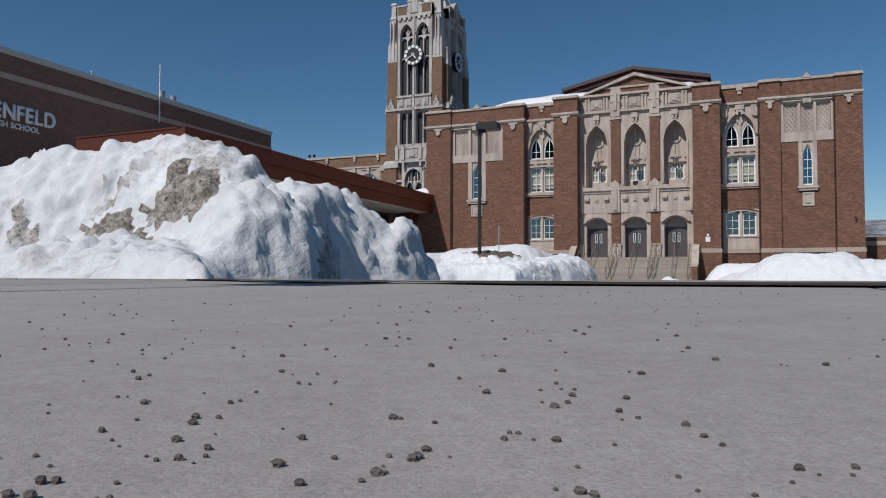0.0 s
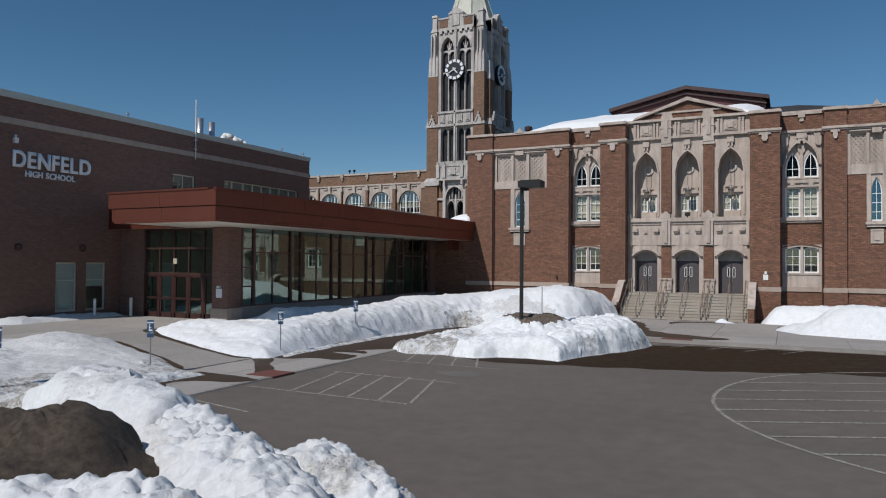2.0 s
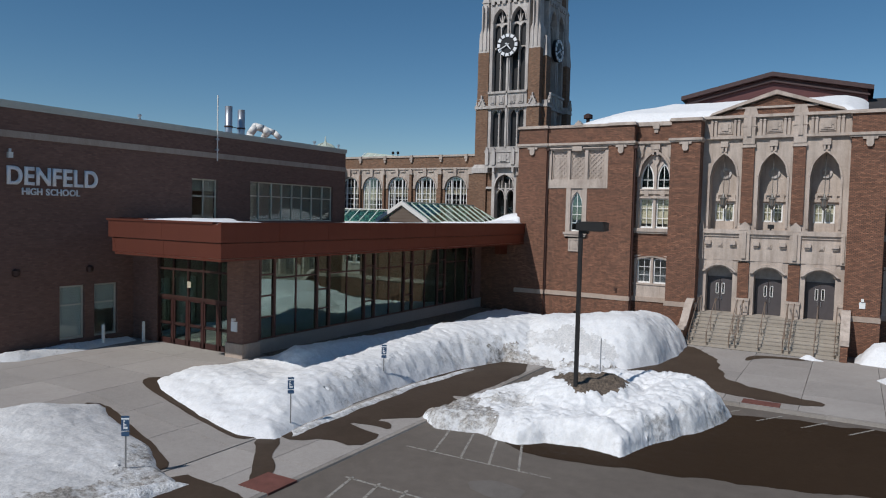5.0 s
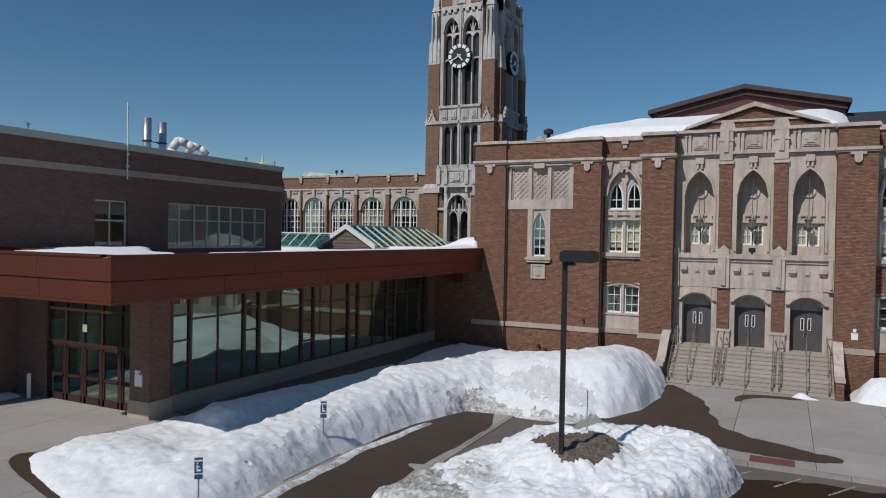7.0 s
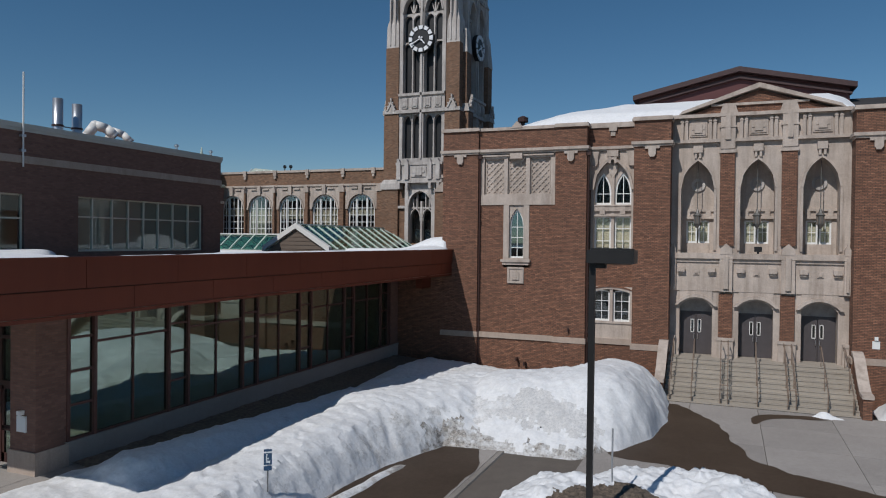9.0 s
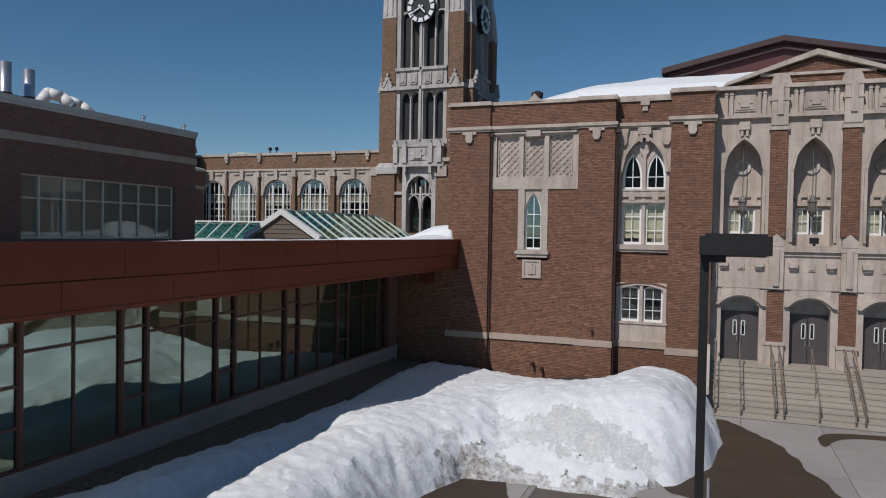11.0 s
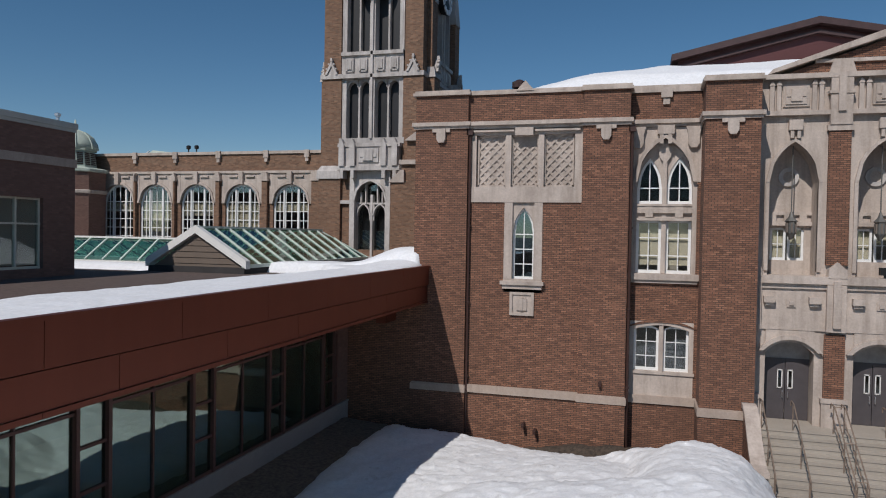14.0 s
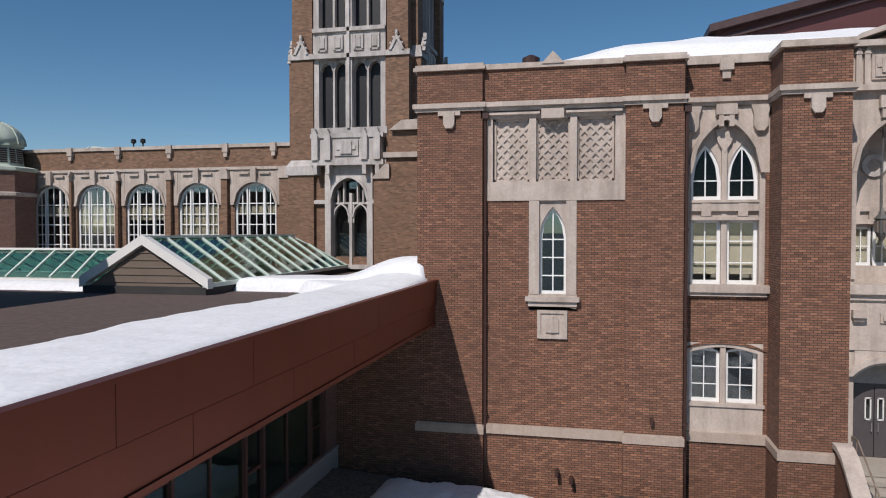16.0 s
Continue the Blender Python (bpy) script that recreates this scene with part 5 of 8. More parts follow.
dm = part("dome", M().lathe(c, [(1.36, 13.35), (1.3, 13.7), (1.05, 14.15), (0.65, 14.45), (0.22, 14.6), (0.1, 14.8), (0.04, 15.3)], 16), COPPER, turret, "pale green copper dome", True)
for k in range(8):
    a = k * math.pi / 4
    part("dome_rib", M().path([(c[0] + r * math.cos(a), c[1] + r * math.sin(a), z) for r, z in ((1.38, 13.35), (1.32, 13.7), (1.07, 14.15), (0.67, 14.45), (0.24, 14.6))], 0.045, 5), COPPER, dm)
# far greenhouse roof and two floodlights beyond the parapet
gh = thing("ribbed_roof", (-46, 72, 12.9), "pale metal ribbed roof beyond the parapet", "roof")
part("sheet", M().hexa([(-54, 72, 12.9), (-43.5, 72, 12.9), (-43.5, 76, 12.9), (-54, 76, 12.9), (-53, 74, 14.6), (-44.5, 74, 13.7), (-44.5, 74.1, 13.7), (-53, 74.1, 14.6)]), COPPER, gh)
for k in range(12):
    x = -53.6 + k * 0.8
    part("rib", M().rod((x, 72, 12.95), (x + 0.3, 74, 14.55 - k * 0.075), 0.05, 5), WHITE_METAL, gh)
for x in (-43.0, -42.4):
    fl = thing("roof_floodlight", (x, LY + 0.3, 13.18), "dark floodlight on the parapet of the brick wing", "floodlight", "parapet floodlights")
    part("stem", M().rod((x, LY + 0.3, 13.1), (x, LY + 0.3, 13.4), 0.04, 6), BLACK, fl)
    part("head", M().lathe((x, LY + 0.3, 13.4), [(0.06, 0), (0.14, 0.06), (0.14, 0.22), (0.07, 0.27)], 10), BLACK, fl)


# ---- new classroom wing ----
WX, WY0, WY1, WTOP = -34.4, 21.3, 46.4, 11.75
wing = thing("classroom_wing", (WX, WY0, 0), "modern dark brown brick school wing with a flat roof", "building")
f = side(WX)


def wall_with_holes(u0, u1, z0, z1, holes, d0, d1, f):
    """A wall as boxes round rectangular holes (u0, u1, z0, z1)."""
    m = M(f)
    us = sorted({u0, u1, *[h[0] for h in holes], *[h[1] for h in holes]})
    for a, b in zip(us, us[1:]):
        um = (a + b) / 2
        cuts = sorted((h[2], h[3]) for h in holes if h[0] < um < h[1])
        z = z0
        for lo, hi in cuts:
            if lo > z:
                m.box(a, b, d0, d1, z, lo)
            z = hi
        if z < z1:
            m.box(a, b, d0, d1, z, z1)
    return m


HOLES = [(25.1, 26.35, 1.0, 3.6), (26.85, 28.1, 1.0, 3.6), (32.7, 34.55, 6.6, 9.12), (37.1, 45.0, 6.75, 9.18)]
stones("east_wall", wall_with_holes(WY0, WY1, 0, 10.35, HOLES, 0, 0.4, f), BRICK_NEW, wing)
part("east_parapet", M(f).box(WY0, WY1, 0, 0.4, 10.65, WTOP), BRICK_NEW, wing)
part("stone_band", M(f).box(WY0 - 0.05, WY1 + 0.04, -0.05, 0.4, 10.35, 10.65), STONE_BAND, wing, "pale stone band")
part("coping", M(f).box(WY0 - 0.06, WY1 + 0.06, -0.08, 0.5, WTOP, WTOP + 0.2).box(WY0 - 0.03, WY1 + 0.03, -0.04, 0.4, WTOP - 0.12, WTOP), ALU, wing, "grey metal coping")
g = flat(WY0)
SOUTH = 4.7                               # length of the wall before the block that stands forward
SH = [(WX - a - 0.95, WX - a, z0, z1) for a, z0, z1 in ((0.7, 6.6, 9.2), (2.05, 8.0, 9.2), (3.3, 6.6, 9.2), (0.7, 1.1, 3.7), (2.05, 1.1, 3.7), (3.3, 1.1, 3.7))]
stones("south_wall", wall_with_holes(WX - SOUTH, WX - 0.4, 0, 10.35, SH, 0, 0.4, g), BRICK_NEW, wing)
part("south_parapet", M(g).box(WX - SOUTH, WX - 0.4, 0, 0.4, 10.65, WTOP), BRICK_NEW, wing)
part("stone_band", M(g).box(WX - SOUTH, WX - 0.41, -0.05, 0.4, 10.35, 10.65), STONE_BAND, wing, "pale stone band")
part("coping", M(g).box(WX - SOUTH, WX - 0.52, -0.08, 0.5, WTOP, WTOP + 0.2), ALU, wing, "grey metal coping")
g2 = flat(WY0 - 2.2)
part("west_block", wall_with_holes(WX - 24, WX - SOUTH, 0, WTOP - 0.3, [(WX - SOUTH - 2.0, WX - SOUTH - 0.8, 1.1, 3.7), (WX - SOUTH - 2.0, WX - SOUTH - 0.8, 6.6, 9.2)], 0, 0.4, g2).box(WX - SOUTH - 0.4, WX - SOUTH, 0, 2.4, 0, WTOP - 0.3), BRICK_NEW, wing)
part("stone_band", M(g2).box(WX - 24, WX - SOUTH + 0.05, -0.05, 0.0, 10.2, 10.5), STONE_BAND, wing)
part("coping", M(g2).box(WX - 24, WX - SOUTH + 0.06, -0.08, 2.6, WTOP - 0.3, WTOP - 0.1), ALU, wing)
for u0, u1, z0, z1 in SH:
    window(wing, g, u0, u1, z0, z1, 0.12, 2, 2, mat=WHITE_METAL, bar=0.06)
    part("sill", M(g).box(u0 - 0.08, u1 + 0.08, -0.08, 0.2, z0 - 0.25, z0), STONE_BAND, wing)
for u0, u1, z0, z1 in ((WX - SOUTH - 2.0, WX - SOUTH - 0.8, 1.1, 3.7), (WX - SOUTH - 2.0, WX - SOUTH - 0.8, 6.6, 9.2)):
    window(wing, g2, u0, u1, z0, z1, 0.12, 2, 2, mat=ALU, bar=0.06)
for x in (WX - 1.2, WX - 3.8):
    part("vent_plate", M(g).box(x - 0.3, x + 0.3, -0.04, 0.05, 4.9, 5.7), STONE_BAND, wing)
for u0, u1 in ((25.1, 26.35), (26.85, 28.1)):
    lw = window(wing, f, u0, u1, 1.0, 3.6, 0.14, 1, 1, mat=ALU, frame_w=0.09, glass=GLASS_CLEAR)
    part("transom", M(f).box(u0, u1, 0.13, 0.23, 2.62, 2.69), ALU, lw)
    # added pale sheet: gives the pane the tone of the sky it reflects
    part("roller_shade", M(f).box(u0 + 0.04, u1 - 0.04, 0.2, 0.215, 1.12 if u0 < 26 else 2.3, 3.58), PANE_PALE, lw, "pale grey roller shade")
for u0, u1, z0, z1, cols in ((32.7, 34.55, 6.6, 9.12, 2), (37.1, 45.0, 6.75, 9.18, 1)):
    rw = window(wing, f, u0, u1, z0, z1, 0.14, cols, 1, mat=SHADE_METAL, frame_w=0.07, bar=0.07, glass=GLASS_CLEAR)
    # added sheet close behind the glass, in the tone of the lit room
    part("roller_shade", M(f).box(u0 + 0.04, u1 - 0.04, 0.24, 0.25, z0 + 0.12 if cols == 1 else z1 - 0.7, z1 - 0.02), PANE_GREEN, rw, "grey-green roller shade")
part("transom", M(f).box(32.7, 34.55, 0.13, 0.22, 8.1, 8.17), SHADE_METAL, wing)
# the long ribbon window
for u in (37.95, 39.05, 40.0, 40.95, 41.9, 42.9, 44.0):
    part("mullion", M(f).box(u - 0.035, u + 0.035, 0.12, 0.23, 6.75, 9.18), SHADE_METAL, wing)
part("transom", M(f).box(37.1, 45.0, 0.12, 0.22, 8.26, 8.32), SHADE_METAL, wing)
body = M().box(WX - 24, WX - 0.3, WY0 + 0.3, WY1 - 0.3, 10.9, 11.1)
body.box(WX - 24, WX - 0.41, WY1 - 0.4, WY1 - 0.01, 0, WTOP - 0.01).box(WX - 24, WX - 23.6, WY0, WY1, 0, WTOP)
part("shell", body, BRICK_NEW, wing)
inn = M().box(WX - 4.6, WX - 4.5, WY0 + 0.4, WY1 - 0.4, 0, 10.9).box(WX - 4.5, WX - 0.4, WY0 + 0.4, WY1 - 0.4, 5.2, 5.5).box(WX - 4.5, WX - 0.4, WY0 + 0.4, WY1 - 0.4, -0.05, 0.1).box(WX - 4.5, WX - 0.4, WY0 + 0.4, WY1 - 0.4, 9.6, 9.7)
part("inside_wall", inn, PALE_PLASTER, wing, "dim plaster rooms inside")
# letters
sign = thing("school_name_sign", (WX + 0.05, 22.3, 8.0), "white metal letters of the school's name on dark brick", "sign", kind="")


def lettering(text, u0, z0, height, width, depth, mat):
    """Each letter a mesh of its own, set along the wall."""
    cu = bpy.data.curves.new("letters", "FONT")
    cu.size, cu.extrude, cu.offset = 1.0, 0.0, 0.028
    made, pen = [], 0.0
    for ch in text:
        if ch == " ":
            pen += 0.35
            continue
        cu.body = ch
        ob = bpy.data.objects.new("letter", cu)
        scene.collection.objects.link(ob)
        dg = bpy.context.evaluated_depsgraph_get()
        me = bpy.data.meshes.new_from_object(ob.evaluated_get(dg))
        scene.collection.objects.unlink(ob)
        bpy.data.objects.remove(ob)
        bm = bmesh.new()
        bm.from_mesh(me)
        geo = bmesh.ops.extrude_face_region(bm, geom=bm.faces[:])
        bmesh.ops.translate(bm, vec=(0, 0, 0.1), verts=[e for e in geo["geom"] if isinstance(e, bmesh.types.BMVert)])
        xs = [v.co.x for v in bm.verts]
        made.append((ch, bm, pen - min(xs), min(v.co.y for v in bm.verts)))
        pen += max(xs) - min(xs) + 0.09
        bpy.data.meshes.remove(me)
    for ch, bm, dx, y0 in made:
        for v in bm.verts:
            x, y, z = v.co
            v.co = (WX + 0.02 + z / 0.1 * depth, u0 + (x + dx) * width / pen, z0 + max(y, -0.01) * height / 0.70)
            v.co -= ORIGIN[sign]
        bmesh.ops.recalc_face_normals(bm, faces=bm.faces)
        me = bpy.data.meshes.new("letter")
        bm.to_mesh(me)
        bm.free()
        me.materials.append(mat)
        o = new("letter", me)
        o.parent = sign
        ORIGIN[o] = ORIGIN[sign]


lettering("DENFELD", 22.72, 8.30, 0.80, 4.35, 0.08, LETTER)
lettering("HIGH SCHOOL", 23.37, 7.86, 0.30, 2.75, 0.05, LETTER)
# lamps and small boxes on the dark wall
wl = thing("wall_lamp", (WX, 22.85, 9.55), "small pale wall lamp on dark brick", "lamp")
part("box", M(f).box(22.75, 22.95, -0.16, 0, 9.45, 9.7), WHITE_METAL, wl)
part("arm", M(f).box(22.8, 22.9, -0.1, 0, 9.7, 9.85), STEEL, wl)
for u in (23.1, 26.6):
    solid("wall_light", M(f).lathe((u, -0.02, 4.35), [(0.02, -0.18), (0.16, -0.12), (0.18, 0.1), (0.05, 0.18)], 10), DARK_FRAME, "dark round wall light on dark brick", "lamp", "wall lights", at=(WX, u, 4.35))
# roof equipment
for x, y in ((-41.4, 41.75), (-41.4, 42.95)):
    ch = thing("flue_pipe", (x, y, 11.1), "tall shiny steel flue on the flat roof", "flue", "roof flues")
    part("pipe", M().rod((x, y, 11.0), (x, y, 14.8 if y < 42 else 14.7), 0.26, 16), STEEL, ch, "", True)
    part("collar", M().rod((x, y, 13.3), (x, y, 13.4), 0.3, 16).rod((x - 0.02, y, 13.35), (x - 0.02, y + (0.6 if y < 42 else -0.6), 13.35), 0.03, 6), DARK_FRAME, ch)
for y, sc in ((42.2, 0.8), (43.4, 0.62)):
    d = thing("roof_duct_elbow", (-38.9, y, 11.1), "fat white insulated duct elbow on the flat roof", "duct", "roof ducts")
    pts = [(-39.3, y - 0.55 * sc, 11.0), (-39.3, y - 0.5 * sc, 12.85 - (1 - sc) * 0.5), (-39.1, y - 0.1, 13.45 - (1 - sc) * 0.7), (-38.8, y + 0.45 * sc, 13.37 - (1 - sc) * 0.9), (-38.5, y + 0.85 * sc, 12.95 - (1 - sc) * 0.8)]
    m = M().path(pts, 0.32 * sc, 16)
    for p in pts[1:-1]:
        m.lathe(p, [(0.02, -0.32 * sc), (0.23 * sc, -0.23 * sc), (0.32 * sc, 0), (0.23 * sc, 0.23 * sc), (0.02, 0.32 * sc)], 16)
    el = part("elbow", m, WHITE_METAL, d, "", True)
    end, way = Vector(pts[-1]), (Vector(pts[-1]) - Vector(pts[-2])).normalized()
    part("mouth_ring", M().rod(tuple(end - way * 0.05), tuple(end + way * 0.02), 0.35 * sc, 16), STEEL, el)
    # the shade inside the duct is a solid black disc on its end
    part("mouth", M().rod(tuple(end), tuple(end + way * 0.03), 0.29 * sc, 16), DARK_VOID, el, "dark open mouth")
rod = thing("lightning_mast", (WX + 0.1, 34.4, 10.4), "thin white mast fixed to the brick parapet", "mast")
part("mast", M().rod((WX + 0.12, 34.4, 10.2), (WX + 0.12, 34.4, 14.0), 0.035, 8), WHITE_METAL, rod)
part("clamp", M().box(WX - 0.02, WX + 0.16, 34.3, 34.5, 10.8, 10.9).box(WX - 0.02, WX + 0.16, 34.3, 34.5, 11.4, 11.5), STEEL, rod)
for y in (29.5, 43.2, 45.8):
    solid("parapet_vent", M().lathe((WX - 0.2, y, WTOP + 0.2), [(0.06, -0.1), (0.06, 0.18), (0.11, 0.2), (0.11, 0.28), (0.03, 0.32)], 8), STEEL, "small metal cap on the parapet", "cap", "parapet caps", at=(WX - 0.2, y, WTOP + 0.2))

# ---- glazed corridor and entrance canopy ----
CX, CY0, CY1, CZ0, CZ1 = -22.55, 24.15, YF - 0.02, 5.45, 6.88
link = thing("glazed_corridor", (-28.8, 31, 0), "glazed entrance corridor under a deep flat red-brown metal canopy", "building")
CW = -29.2                               # west end of the canopy
deck = M().box(CW + 0.3, CX - 0.35, CY0 + 0.35, 28.4, CZ0 + 0.1, 6.45).box(WX + 0.02, CX - 0.35, 28.4, CY1 - 0.05, CZ0 + 0.1, 6.45).box(-34.0, XC - 16.6, CY1 - 0.05, LY - 1.2, CZ0 + 0.6, 6.45)
part("roof_deck", deck, GRAVEL_ROOF, link, "brown gravel flat roof")
part("soffit", M().box(CW + 0.2, CX - 0.1, CY0 + 0.1, 28.4, CZ0 + 0.03, CZ0 + 0.1).box(WX + 0.02, CX - 0.1, 28.4, CY1 - 0.02, CZ0 + 0.03, CZ0 + 0.1), SOFFIT, link, "cream canopy soffit")
# fascia panels in two tiers, each a sheet of its own with open joints
ZT = [(CZ0, CZ0 + 0.09, 0.02), (CZ0 + 0.1, CZ0 + 0.68, 0.05), (CZ0 + 0.71, CZ1 - 0.02, 0.0)]
fe, fs_ = side(CX), flat(CY0)
part("fascia_back", M(fe).box(CY0 + 0.2, CY1, 0.13, 0.3, CZ0 + 0.04, CZ1 - 0.05), DARK_FRAME, link)
part("fascia_back", M(fs_).box(CW + 0.3, CX - 0.2, 0.13, 0.3, CZ0 + 0.04, CZ1 - 0.05), DARK_FRAME, link)
for k, (za, zb, dd) in enumerate(ZT):
    n = 9
    off = 0.5 if k == 1 else 0.0
    us = [CY0 + dd] + [CY0 + (i + off) * (CY1 - CY0) / n for i in range(1, n)] + [CY1]
    for a, b in zip(us, us[1:]):
        part("fascia_panel", M(fe).box(a + 0.006, b - 0.006, dd, dd + 0.05, za, zb), FASCIA, link)
    us = [CW + 0.3 - 0.2 * k + i * (CX - dd - CW - 0.3 + 0.2 * k) / 2 for i in range(3)]
    for a, b in zip(us, us[1:]):
        part("fascia_panel", M(fs_).box(a + 0.006, b - 0.004, dd, dd + 0.05, za, zb), FASCIA, link)
part("fascia_cap", M(fe).box(CY0 - 0.03, CY1, -0.05, 0.12, CZ1 - 0.02, CZ1 + 0.05), FASCIA, link)
part("fascia_west", M().hexa([(CW + 0.3, CY0 + 0.05, CZ0), (CW + 0.4, CY0 + 0.05, CZ0), (CW + 0.4, 28.4, CZ0), (CW + 0.3, 28.4, CZ0), (CW - 0.15, CY0 + 0.02, CZ1 - 0.02), (CW + 0.0, CY0 + 0.02, CZ1 - 0.02), (CW + 0.0, 28.4, CZ1 - 0.02), (CW - 0.15, 28.4, CZ1 - 0.02)]), FASCIA, link)
part("fascia_north", M().box(WX + 0.02, CW - 0.1, 28.2, 28.4, CZ0, CZ1), FASCIA, link)
part("fascia_cap", M(fs_).box(CW - 0.18, CX - 0.41, -0.05, 0.4, CZ1 - 0.02, CZ1 + 0.05), FASCIA, link)
# glass wall
GX, GY0, GY1, GZ0, FLOOR = -26.0, 29.6, 51.0, 1.35, 0.65
g = side(GX)
part("base_wall", M(g).box(29.5, CY1 + 0.2, -0.06, 0.35, 0, GZ0 - 0.06).box(29.5, CY1 + 0.2, -0.1, 0.35, GZ0 - 0.06, GZ0), CONCRETE, link, "concrete base wall")
bays, kinds = [GY0], []
while bays[-1] < GY1 - 0.2:
    for w, k in ((0.95, "vent"), (1.54, "wide"), (1.54, "wide")):
        if bays[-1] < GY1 - 0.2:
            bays.append(min(GY1, bays[-1] + w))
            kinds.append(k)
for i, u in enumerate(bays):
    thick = 0.055 if i % 3 in (0, 1) else 0.03
    part("mullion", M(g).box(u - thick, u + thick, -0.06 if thick > 0.05 else 0.0, 0.12, GZ0, CZ0 + 0.03), CORRIDOR_FRAME, link)
for a, b, k in zip(bays, bays[1:], kinds):
    zs = [GZ0, 2.4, 3.4, 4.4, CZ0 + 0.03] if k == "vent" else [GZ0, 4.2, CZ0 + 0.03]
    for za, zb in zip(zs, zs[1:]):
        no_shadow(part("glass_pane", M(g).box(a + 0.02, b - 0.02, 0.04, 0.05, za, zb), GLASS_LOW_E, link))
    for z in zs[1:-1]:
        part("transom", M(g).box(a, b, -0.01, 0.10, z - 0.035, z + 0.035), CORRIDOR_FRAME, link)
    part("sill_bar", M(g).box(a, b, -0.02, 0.10, GZ0, GZ0 + 0.07), CORRIDOR_FRAME, link)
# brick pier at the entrance, end wall by the auditorium
pr = part("brick_pier", M().box(-27.0, GX + 0.02, 28.55, 29.55, 1.3, CZ0 + 0.05), BRICK_NEW, link)
part("pier_base", M().box(-27.05, GX + 0.07, 28.5, 29.6, 0, 1.3), STONE_BAND, pr)
part("end_pier", M().box(GX - 0.4, GX + 0.02, GY1, CY1 + 0.3, GZ0, CZ0 + 0.05), BRICK_NEW, link)
part("canopy_bracket", M().box(-24.3, -23.9, CY1 - 1.2, CY1, CZ0 - 0.75, CZ0 + 0.05), FASCIA, link)
part("end_wall", M().box(-34.2, XC - 16.5, CY1, CY1 + 0.4, 0, 6.4), BRICK, link)
part("inner_floor", M().box(WX, GX - 0.3, 29.2, CY1, FLOOR - 0.1, FLOOR), LOBBY_FLOOR, link)
part("inner_wall", M().box(WX + 0.01, WX + 0.06, 29.2, CY1, FLOOR, CZ0 + 0.05).box(WX + 0.06, GX - 0.45, CY1 - 0.06, CY1 - 0.01, FLOOR, CZ0 + 0.03), PALE_PLASTER, link)
# glazed doors under the canopy
dy = flat(29.1)
part("return_wall", M(dy).box(WX + 0.02, -32.5, -0.1, 0.3, 0, CZ0 + 0.05), BRICK_NEW, link)
for z0, z1 in ((FLOOR + 2.3, FLOOR + 2.44), (4.35, 4.45), (CZ0 - 0.1, CZ0 + 0.05)):
    part("screen_rail", M(dy).box(-32.5, -27.0, -0.04, 0.1, z0, z1), DARK_FRAME, link)
for k in range(6):
    x = -32.45 + k * 1.08
    part("screen_post", M(dy).box(x - 0.06, x + 0.06, -0.05, 0.1, FLOOR, FLOOR + 2.3), RED_FRAME, link)
    part("screen_post", M(dy).box(x - 0.04, x + 0.04, -0.03, 0.1, FLOOR + 2.44, CZ0 - 0.1), DARK_FRAME, link)
for k in range(5):
    a = -32.39 + k * 1.08
    dr = part("glazed_door", M(dy).box(a, a + 0.1, -0.03, 0.05, FLOOR, FLOOR + 2.3).box(a + 0.86, a + 0.96, -0.03, 0.05, FLOOR, FLOOR + 2.3).box(a, a + 0.96, -0.03, 0.05, FLOOR, FLOOR + 0.28).box(a, a + 0.96, -0.03, 0.05, FLOOR + 0.95, FLOOR + 1.1).box(a, a + 0.96, -0.03, 0.05, FLOOR + 2.2, FLOOR + 2.3), RED_FRAME, link, "maroon framed glazed door")
    no_shadow(part("door_pane", M(dy).box(a + 0.1, a + 0.86, 0.0, 0.01, FLOOR + 0.28, FLOOR + 2.2), GLASS_LOW_E, dr))
    part("push_bar", M(dy).rod((a + 0.1, -0.07, FLOOR + 1.02), (a + 0.86, -0.07, FLOOR + 1.02), 0.02, 6), DARK_FRAME, dr)
    no_shadow(part("upper_pane", M(dy).box(a, a + 0.96, 0.02, 0.03, FLOOR + 2.44, CZ0 - 0.1), GLASS_LOW_E, link))
solid("door_notice", M(dy).box(-30.3, -30.05, -0.06, -0.045, 3.55, 3.85), BLIND, "small pale notice on the door glass", "notice", at=(-30.2, 29.05, 3.7))
nb = thing("pier_notice", (-26.5, 28.5, 2.1), "small white sign on the brick pier", "sign")
part("plate", M().box(-26.68, -26.32, 28.5, 28.55, 1.85, 2.3), SIGN_WHITE, nb)
part("lamp", M().box(-26.58, -26.42, 28.42, 28.55, 2.34, 2.46), WHITE, nb)
# snow along the roof edge is laid further down

